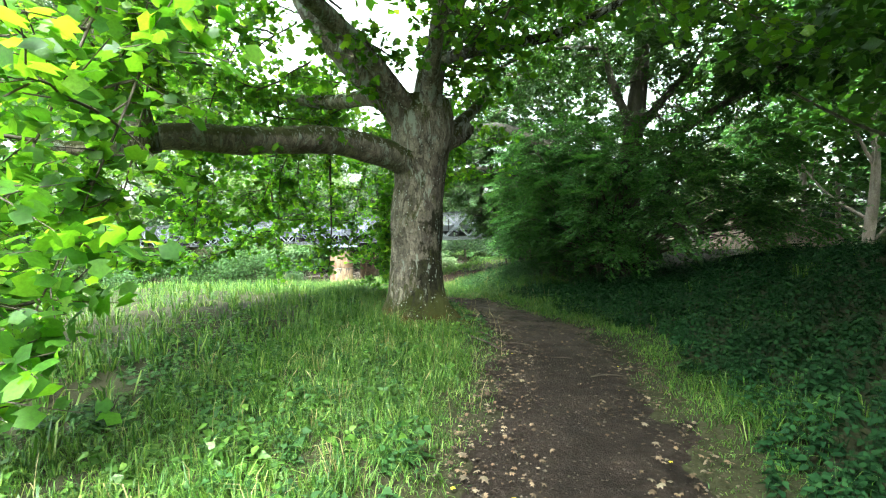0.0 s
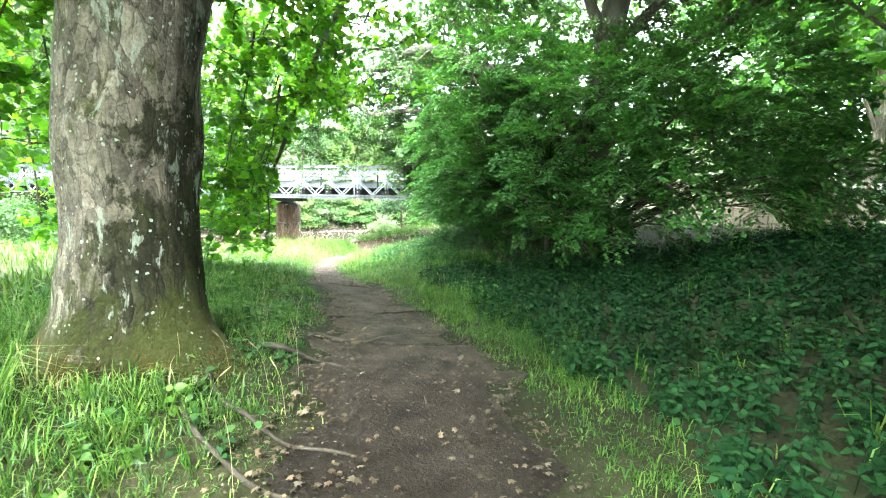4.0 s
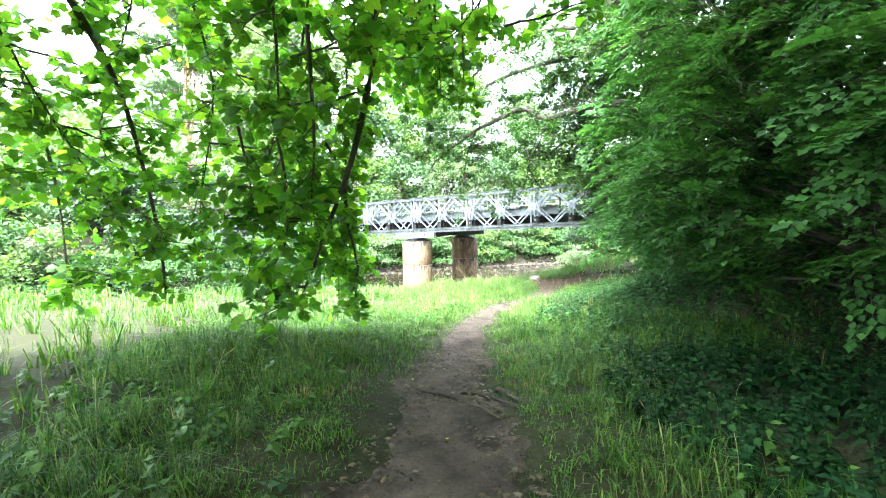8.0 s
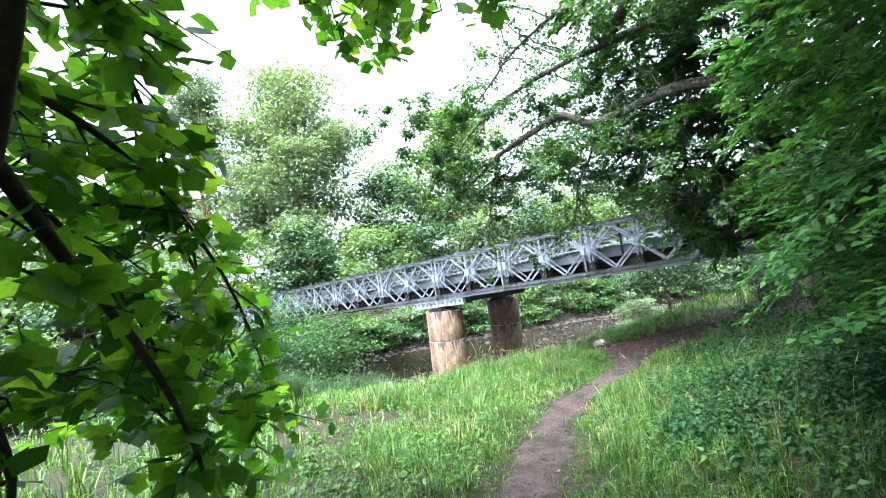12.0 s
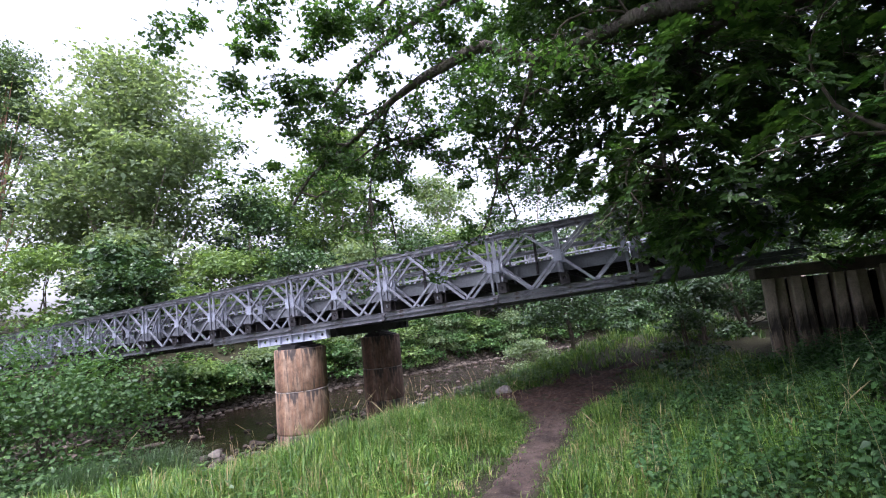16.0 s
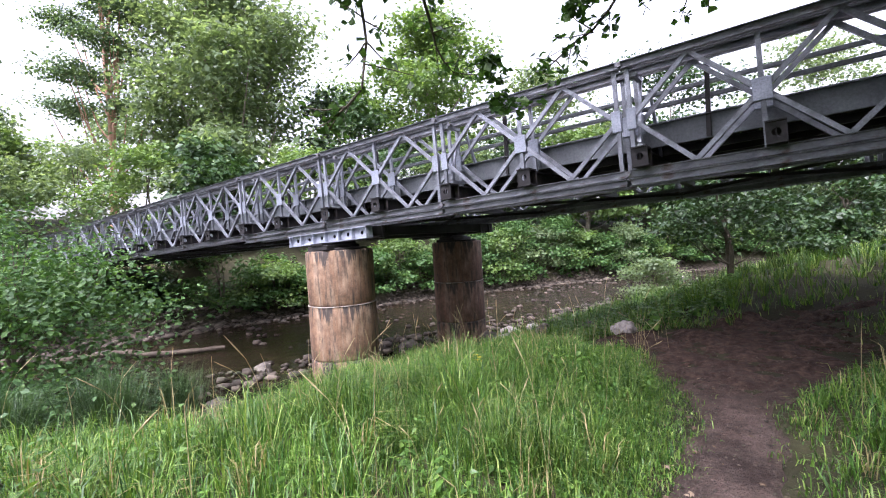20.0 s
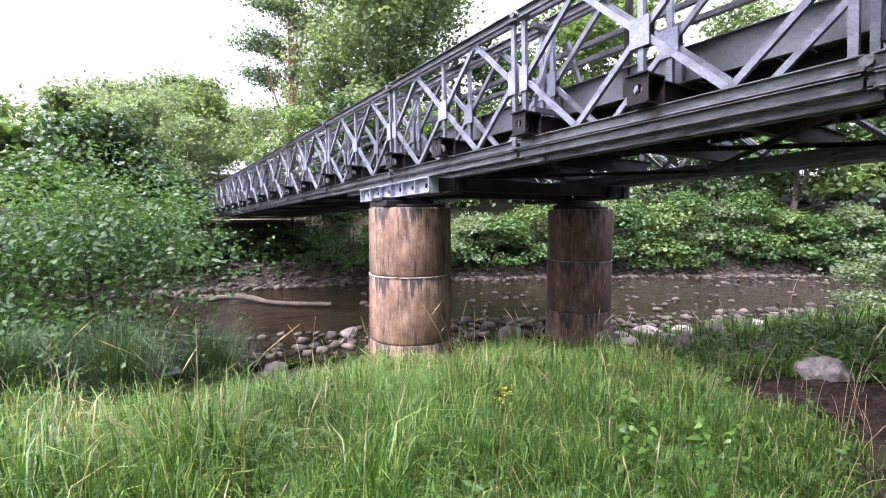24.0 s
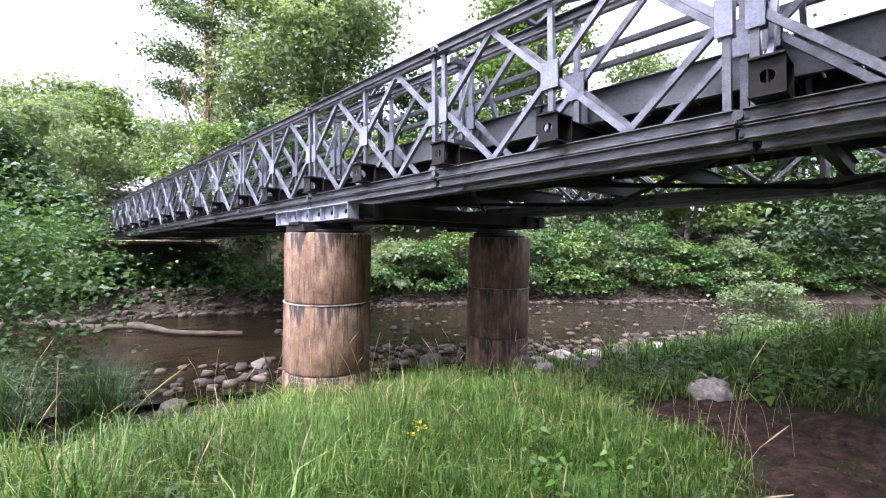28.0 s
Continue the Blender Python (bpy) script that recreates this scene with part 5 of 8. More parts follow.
# the old sycamore beside the path
def sycamore():
    rng = np.random.default_rng(21)
    fx, fy = -3.29, 2.07
    fz = float(land(fx, fy)) - 0.15
    root = empty("sycamore_tree", (fx, fy, fz), "old sycamore with mossy lichened trunk and drooping leafy boughs", "tree")

    def loc(lines):
        return [np.asarray(l, float) - (fx, fy, fz) for l in lines]

    trunk = catmull([(fx, fy, fz - 0.1), (fx, fy, fz + 0.35), (fx, fy, 1.7), (fx + 0.03, fy + 0.05, 2.9), (fx + 0.08, fy + 0.1, 3.7), (fx + 0.1, fy + 0.15, 4.3)], 0.12)
    h = trunk[:, 2] - fz
    rad = 0.44 + 0.30 * np.exp(-np.clip(h, 0, 9) / 0.28) + 0.10 * np.exp(-((h - 3.4) / 0.5) ** 2)
    rad = np.where(h > 3.5, rad * np.clip(1 - (h - 3.5) * 0.22, 0.5, 1), rad)
    v, f = bark_tube(trunk, rad, 40, 2.0, 0.045)
    # buttress roots flare at the foot
    d = v - np.array([fx, fy, 0])
    an = np.arctan2(d[:, 1], d[:, 0])
    fl = np.exp(-np.clip(v[:, 2] - fz, 0, 9) / 0.32)
    gain = 1 + fl * (0.16 * np.cos(3 * an + 0.7) + 0.12 * np.cos(5 * an + 2.0) + 0.42 * np.exp(-((an - 0.1) / 0.5) ** 2))
    v[:, :2] = np.array([fx, fy]) + d[:, :2] * gain[:, None]
    put("trunk", np_mesh("trunk", v - (fx, fy, fz), f), M_OLDBARK, root, smooth=True)
    main = [
        ([(fx, fy, 3.1), (-3.6, 1.5, 3.3), (-4.15, 0.75, 3.4), (-4.5, 0.1, 3.3), (-4.75, -0.5, 3.2), (-4.95, -1.0, 3.15), (-5.2, -1.35, 3.1)], 0.24, 0.15),
        ([(fx, fy, 3.9), (-4.3, 2.7, 4.55), (-5.6, 3.4, 4.75), (-7.9, 4.3, 5.2), (-9.4, 5.0, 5.0)], 0.19, 0.07),
        ([(fx, fy, 3.6), (-3.7, 1.8, 4.25), (-4.26, 1.5, 4.83), (-4.9, 1.3, 5.7), (-5.5, 1.2, 7.0), (-6.0, 1.2, 8.4)], 0.26, 0.1),
        ([(fx + 0.1, fy + 0.1, 4.0), (-3.0, 2.4, 5.2), (-2.7, 2.9, 6.6), (-2.6, 3.2, 8.4)], 0.27, 0.1),
        ([(fx + 0.2, fy + 0.2, 3.6), (-2.7, 3.0, 4.1), (-2.5, 4.4, 4.9), (-3.0, 5.8, 5.0), (-4.2, 6.95, 3.95)], 0.12, 0.035),
    ] + [
        ([(-3.4, 6.2, 4.75), (-4.2, 7.6, 4.7), (-5.0, 8.8, 4.5), (-5.6, 9.8, 4.2)], 0.035, 0.012),
        ([(-4.2, 6.95, 3.95), (-4.67, 7.4, 3.45), (-4.95, 7.4, 2.6), (-5.2, 7.35, 2.0), (-5.4, 7.35, 1.7), (-5.8, 7.5, 1.2), (-6.1, 7.5, 0.75)], 0.05, 0.012),
        ([(-5.1, 7.38, 2.25), (-5.3, 7.6, 1.95), (-5.5, 7.85, 1.65), (-5.6, 8.1, 1.1), (-5.8, 8.2, 0.6)], 0.026, 0.008),
        ([(-5.3, 7.3, 2.7), (-5.8, 8.0, 2.5), (-6.15, 8.6, 1.9), (-6.35, 9.0, 1.0)], 0.018, 0.006),
        ([(-6.2, 7.3, 3.2), (-6.35, 8.2, 2.6), (-6.6, 8.8, 1.5), (-6.7, 9.0, 0.7)], 0.018, 0.006),
    ] + [
        ([(-6.0, 7.1, 3.0), (-6.0, 7.9, 2.0), (-6.2, 8.3, 1.2), (-6.4, 8.5, 0.5)], 0.016, 0.006),
        ([(fx, fy - 0.1, 4.0), (-3.9, 0.9, 4.9), (-4.6, -0.8, 5.4), (-5.6, -2.4, 5.3), (-6.4, -3.6, 4.6)], 0.16, 0.05),
        ([(fx + 0.2, fy - 0.1, 4.0), (-2.6, 1.0, 5.2), (-1.9, -0.6, 6.0), (-1.3, -2.2, 6.2)], 0.15, 0.05),
        ([(fx + 0.15, fy + 0.1, 4.1), (-3.0, 2.2, 4.85), (-2.5, 2.2, 5.05), (-1.85, 2.25, 5.16), (-1.0, 2.3, 5.25), (0.2, 2.2, 5.7)], 0.14, 0.05),
        ([(-1.9, -0.6, 6.0), (-0.9, -1.8, 5.0), (0.0, -2.5, 4.1), (0.9, -2.7, 3.55)], 0.05, 0.012),
    ] + [
        ([(-4.86, -1.79, 2.86), (-4.96, -1.80, 3.21), (-5.15, -1.82, 3.75), (-5.43, -1.88, 4.20), (-5.82, -1.84, 4.76)], 0.13, 0.08),
        ([(-5.2, -1.35, 3.1), (-5.7, -1.6, 2.95), (-6.3, -1.7, 3.0), (-7.2, -1.6, 3.2)], 0.11, 0.04),
        ([(-7.9, 4.3, 5.2), (-8.4, 5.2, 4.2), (-8.6, 5.7, 2.6), (-8.5, 5.8, 0.8)], 0.04, 0.01),
        ([(-5.6, 3.4, 4.75), (-6.3, 4.6, 4.6), (-6.85, 5.7, 3.5), (-7.1, 6.2, 2.0), (-7.3, 6.4, 0.9)], 0.05, 0.012),
    ]
    for pts, r0, r1 in main:
        q = catmull(pts, 0.16)
        vv, ff = bark_tube(q, np.linspace(r0, r1, len(q)), 14 if r0 > 0.1 else 8, r0 * 50, 0.07)
        put("limb", np_mesh("limb", vv - (fx, fy, fz), ff), M_OLDBARK if r0 > 0.06 else M_TWIG, root, smooth=True)
    # sawn stub on the path side
    q = catmull([(fx + 0.3, fy + 0.25, 3.55), (fx + 0.62, fy + 0.5, 3.75), (fx + 0.78, fy + 0.6, 3.95)], 0.06)
    vv, ff = bark_tube(q, np.linspace(0.2, 0.13, len(q)), 14, 4.0, 0.12)
    put("stub", np_mesh("stub", vv - (fx, fy, fz), ff), M_OLDBARK, root, smooth=True)
    # moss pads along the upper side of the great bough
    q = catmull(main[0][0], 0.05)
    b = Build()
    for p in q[6:-4]:
        if rng.random() < 0.85:
            w = rng.uniform(0.05, 0.13)
            o = rng.normal(0, 0.06)
            rr = 0.24 - 0.09 * float(np.hypot(p[0] - fx, p[1] - fy)) / 3.9
            c = p + np.array([rng.normal(0, 0.04), o, math.sqrt(max(0.001, rr * rr - o * o)) - 0.01]) - (fx, fy, fz)
            k = 7
            ring = [(c[0] + w * 1.4 * math.cos(2 * math.pi * i / k) * rng.uniform(0.7, 1.2), c[1] + w * math.sin(2 * math.pi * i / k) * rng.uniform(0.7, 1.2), c[2] - 0.05) for i in range(k)]
            b.add(ring + [(c[0], c[1], c[2] + 0.028)], [(i, (i + 1) % k, k) for i in range(k)])
    tagged(put("moss", b.mesh("moss"), M_MOSS, root, "green moss pads"), kind="stuff")
    # hanging boughs on the river side, and the roof of the crown
    br = []
    for pts, r0, r1 in main:
        q = catmull(pts, 0.16)
        br.append((q, 0.35 if r0 > 0.1 else 0.05))
    hang = []
    for i in range(19):
        deg = 95 + i * 9.4 + rng.uniform(-3, 3)
        az = math.radians(deg)
        reach = rng.uniform(5.0, 6.9) * (0.92 if deg > 225 else 1.0)
        low = rng.uniform(0.95, 2.3)
        za = rng.uniform(4.3, 6.2)

        def ring(r, z, j=0.2):
            a = az + rng.normal(0, 0.06)
            return (fx + r * math.cos(a) + rng.normal(0, j), fy + r * math.sin(a) + rng.normal(0, j), z)
        line = catmull([ring(reach * 0.45, za), ring(reach * 0.68, za - 0.25), ring(reach * 0.86, (za + low) / 2 + 0.35), ring(reach * 0.95, low + 0.35), ring(reach + 0.2, low)], 0.2)
        laterals = [line]
        side = rng.choice((-1, 1))
        for k in range(3, len(line), 2):
            t = k / len(line)
            d = np.array([math.cos(az), math.sin(az), 0]) * rng.uniform(0.1, 0.7) + np.array([-math.sin(az), math.cos(az), 0]) * side * rng.uniform(0.5, 1.0) + np.array([0, 0, rng.uniform(-0.1, 0.25)])
            laterals.append(bend(line[k], d, rng.uniform(0.7, 1.5) * (1.1 - 0.45 * t), rng, 0.55, 0.35, 0.15))
            side = -side
        for q in laterals:
            if (keep_clear(q) & ((q[:, 0] < path_x(q[:, 1]) - 1.0) | (q[:, 2] > 3.3))).all():
                hang.append(q)
    # the thick skirt of leaves where the boughs come down beside the path
    spine = catmull(main[6][0], 0.1)
    for k in range(4, len(spine), 2):
        a = rng.uniform(0, 2 * math.pi)
        q = bend(spine[k], (math.cos(a), math.sin(a), rng.uniform(-0.1, 0.3)), rng.uniform(0.6, 1.35), rng, 0.5, 0.35, 0.15)
        if (keep_clear(q) & ((q[:, 0] < path_x(q[:, 1]) - 1.0) | (q[:, 2] > 3.3))).all():
            hang.append(q)
    for i in range(9):
        x, y = rng.uniform(-6.6, -4.9), rng.uniform(6.5, 8.6)
        z1 = rng.uniform(1.0, 2.9)
        line = catmull([(x + 0.7, y - 0.6, z1 + rng.uniform(1.2, 1.9)), (x + 0.35, y - 0.25, z1 + 0.95), (x, y, z1 + 0.35), (x - rng.uniform(0.1, 0.5), y + rng.uniform(-0.2, 0.3), z1)], 0.2)
        if keep_clear(line).all():
            hang.append(line)
    for i in range(15):
        x, y = rng.uniform(-6.3, -4.5), rng.uniform(8.6, 10.0)
        z1 = rng.uniform(3.45, 4.3)
        line = catmull([(x + 0.5, y - 0.9, z1 + 0.8), (x + 0.25, y - 0.45, z1 + 0.55), (x, y, z1)], 0.2)
        if keep_clear(line).all():
            hang.append(line)
    for q in hang:
        keep = q[:, 2] > land(q[:, 0], q[:, 1]) + 0.35
        q = q[:max(3, int(keep.argmin()) if not keep.all() else len(q))]
        br.append((q, 0.05))
    roof = []
    for i in range(22):
        az = math.radians(rng.uniform(0, 360))
        st = np.array([fx + rng.uniform(0.3, 0.9) * math.cos(az), fy + rng.uniform(0.3, 0.9) * math.sin(az), rng.uniform(4.0, 6.0)])
        roof.append(bend(st, (math.cos(az), math.sin(az), rng.uniform(-0.2, 0.4)), rng.uniform(0.7, 1.5), rng, 0.35, 0.3, 0.2))
    for i in range(26):
        az = math.radians(rng.uniform(0, 360))
        r0 = rng.uniform(0.8, 3.6)
        st = np.array([fx + r0 * math.cos(az), fy + r0 * math.sin(az), rng.uniform(4.6, 7.6)])
        roof.append(bend(st, (math.cos(az), math.sin(az), rng.uniform(-0.1, 0.5)), rng.uniform(1.6, 3.4), rng, 0.25, 0.25, 0.25))
    br2 = [(q, 0.0) for q in roof]
    tubes, pos, al, up = dress(rng, br, 0.125, 0.4, 8, 0.11, 0.45, flat=0.22, hang=0.25, allow=lambda p: (p[:, 0] < path_x(p[:, 1]) - 0.9) | (p[:, 2] > 3.3))
    t2, p2, a2, u2 = dress(rng, br2, 0.13, 0.5, 8, 0.14, 0.35)
    wood = tubes + t2 + [tube_arrays(q, np.linspace(0.022 if len(q) > 9 else 0.014, 0.005, len(q)), 4) for q, _ in br[len(main):] + br2]
    wv, wf = join_arrays(wood)
    tagged(put("branchwork", np_mesh("branchwork", wv - (fx, fy, fz), wf), M_TWIG, root), kind="stuff")
    pos, al, up = np.vstack([pos, p2]), np.vstack([al, a2]), np.vstack([up, u2])
    # high crown above the boughs, mostly out of view, added for its shade
    top = ((-3.0, 2.0, 9.8, 3.2, 3.0, 1.2), (-5.0, 1.0, 8.8, 2.4, 2.6, 1.0), (-1.5, 4.6, 9.2, 2.6, 2.4, 1.1), (-1.2, 0.0, 9.2, 2.6, 2.6, 1.1), (-3.2, -2.2, 8.8, 2.6, 2.2, 1.0), (-4.2, 4.6, 9.0, 2.4, 2.2, 1.0))
    p3, a3, u3, s3 = spray(rng, top, 12000, 0.3)
    low = leaves(pos - (fx, fy, fz), al, up, rng.uniform(0.085, 0.16, len(pos)), MAPLE5_V, MAPLE5_F)
    high = leaves(p3 - (fx, fy, fz), a3, u3, s3, DIAMOND_V * (1.3, 1, 1), DIAMOND_F)
    put("crown", np_mesh("crown", *join_arrays([low, high])), L_SYC, root)


sycamore()


# the two oaks that reach over the path from the bank
def oak(at, name, label, trunk_pts, r_trunk, limbs, subs, n_roof, roof_box, seed, size=0.085, mass=(), thin=(), top=()):
    rng = np.random.default_rng(seed)
    fz = float(land(*at)) - 0.15
    org = np.array([at[0], at[1], fz])
    root = empty(name, tuple(org), label, "tree")
    q = catmull(trunk_pts, 0.2)
    rad = np.interp(np.linspace(0, 1, len(q)), [0, 0.06, 0.6, 1], [r_trunk * 1.5, r_trunk, r_trunk * 0.8, r_trunk * 0.35])
    v, f = bark_tube(q, rad, 22, seed, 0.08)
    put("trunk", np_mesh("trunk", v - org, f), M_OAKBARK, root, smooth=True)
    br = []
    for pts, r0, r1 in limbs:
        q = catmull(pts, 0.2)
        q = q + np.cumsum(rng.normal(0, 0.012, q.shape), axis=0) * np.linspace(0, 1, len(q))[:, None]
        v, f = bark_tube(q, np.linspace(r0, r1, len(q)), 10, seed + r0 * 30, 0.1)
        put("limb", np_mesh("limb", v - org, f), M_OAKBARK, root, smooth=True)
        br.append((q, 0.3))
        for i in range(subs):
            s = q[int(rng.uniform(0.25, 1) * (len(q) - 1))]
            d = rng.normal(0, 1, 3) * (1, 1, 0.35)
            br.append((bend(s, d, rng.uniform(0.8, 2.3), rng, 0.3, 0.5, 0.18), 0.1))
    for i in range(n_roof):
        lo, hi = roof_box
        s = np.array([rng.uniform(lo[j], hi[j]) for j in range(3)])
        br.append((bend(s, rng.normal(0, 1, 3) * (1, 1, 0.4), rng.uniform(1.0, 2.4), rng, 0.25, 0.5, 0.2), 0.0))
    tubes, pos, al, up = dress(rng, br, 0.1, 0.3, 10, size, 0.25, hang=0.1)
    n_twig = len(pos)
    if mass:
        tips, out = shell(rng, mass, 50, -0.6, 0.3)
        more, p2, a2, u2, s2 = fans(rng, tips, out + rng.normal(0, 0.3, out.shape), 0.55, 5, 5, size, 0.4)
        tubes = tubes + [tube_arrays(q, np.linspace(0.006, 0.002, len(q)), 3) for q in more]
        k = keep_clear(p2) & (p2[:, 2] > land(p2[:, 0], p2[:, 1]) + 0.3)
        pos, al, up = np.vstack([pos, p2[k]]), np.vstack([al, a2[k]]), np.vstack([up, u2[k]])
    n_low = len(pos)
    # big-leaved upper lobes, mostly unseen, added to keep sun off the bank
    if top:
        p4, a4, u4, s4 = spray(rng, top, 800 * len(top), 0.3)
        pos, al, up = np.vstack([pos, p4]), np.vstack([al, a4]), np.vstack([up, u4])
    ok = ~((pos[:, 1] > 21.0) & (pos[:, 1] < 26.5) & (pos[:, 0] < -2) & (pos[:, 2] < 3.6))
    gain = np.where(np.arange(len(pos)) >= n_twig, 1.45, 1.0)
    gain[n_low:] = 3.4
    gain = gain[ok]
    pos, al, up = pos[ok], al[ok], up[ok]
    wood = tubes + [tube_arrays(q, np.linspace(0.025, 0.006, len(q)), 4) for q, t in br if t != 0.3]
    wv, wf = join_arrays(wood)
    tagged(put("branchwork", np_mesh("branchwork", wv - org, wf), M_TWIG, root), kind="stuff")
    sz = rng.uniform(0.65, 1.25, len(pos)) * size * gain
    near = gain == 1.0
    crown = [leaves((pos - org)[k], al[k], up[k], sz[k], tv, tf) for k, tv, tf in ((near, OAK_V * (1.1, 1, 1), OAK_F), (~near, DIAMOND_V, DIAMOND_F))]
    if thin:
        p3, a3, u3, s3 = spray(rng, thin, 620 * len(thin), size, 7, 0.17, 0.6)
        k = keep_clear(p3) & ~((p3[:, 1] > 21.0) & (p3[:, 0] < -2) & (p3[:, 2] < 3.6))
        crown.append(leaves(p3[k] - org, a3[k], u3[k], s3[k] * 1.2, LOBED_V, LOBED_F))
    put("crown", np_mesh("crown", *join_arrays(crown)), L_OAK, root)


oak((1.25, 10.3), "oak_tree", "tall oak with forked grey trunk rising out of a bush",
    [(1.25, 10.3, 0.4), (1.2, 10.3, 2.2), (1.25, 10.2, 4.2), (1.3, 10.1, 5.2), (1.5, 10.2, 7.5), (1.6, 10.3, 10.5)], 0.34,
    [([(1.1, 10.35, 3.4), (-0.2, 11.0, 4.4), (-1.5, 11.7, 5.2), (-3.4, 13.6, 6.3), (-5.3, 17.0, 7.0), (-6.6, 19.6, 7.4)], 0.22, 0.09),
     ([(-5.0, 16.2, 6.9), (-6.6, 16.5, 7.2), (-8.2, 17.0, 7.0), (-9.4, 17.2, 6.4)], 0.06, 0.02)] +
    [([(1.3, 10.1, 5.1), (0.6, 9.8, 6.6), (0.1, 9.4, 8.2)], 0.17, 0.06),
     ([(1.3, 10.1, 5.1), (2.4, 10.6, 6.4), (3.6, 11.2, 8.0)], 0.16, 0.05),
     ([(1.3, 10.2, 4.4), (2.9, 9.6, 5.2), (4.6, 8.6, 6.3), (5.8, 7.8, 7.0)], 0.15, 0.05),
     ([(0.3, 9.5, 7.6), (-1.5, 8.8, 7.4), (-3.2, 8.6, 6.6), (-4.2, 9.6, 5.6)], 0.07, 0.02)],
    9, 30, ((-4.0, 8.5, 6.0), (5.0, 17.0, 9.5)), 31, top=((1.4, 10.3, 10.8, 2.8, 2.6, 1.0), (-1.4, 11.6, 9.8, 2.4, 2.2, 0.9), (4.0, 11.0, 9.8, 2.4, 2.2, 0.9), (1.5, 13.0, 10.0, 2.4, 2.0, 0.9)),
    mass=((3.2, 9.4, 7.2, 2.4, 2.2, 1.2), (0.2, 8.6, 7.6, 2.2, 2.0, 1.0), (4.6, 7.4, 6.2, 2.2, 2.0, 1.0), (-1.6, 12.6, 7.6, 2.2, 2.0, 1.0)),
    thin=((-4.6, 16.0, 6.6, 1.4, 1.2, 0.8), (-6.2, 18.2, 7.2, 1.4, 1.2, 0.8), (-8.4, 17.4, 7.1, 1.3, 1.1, 0.7)))
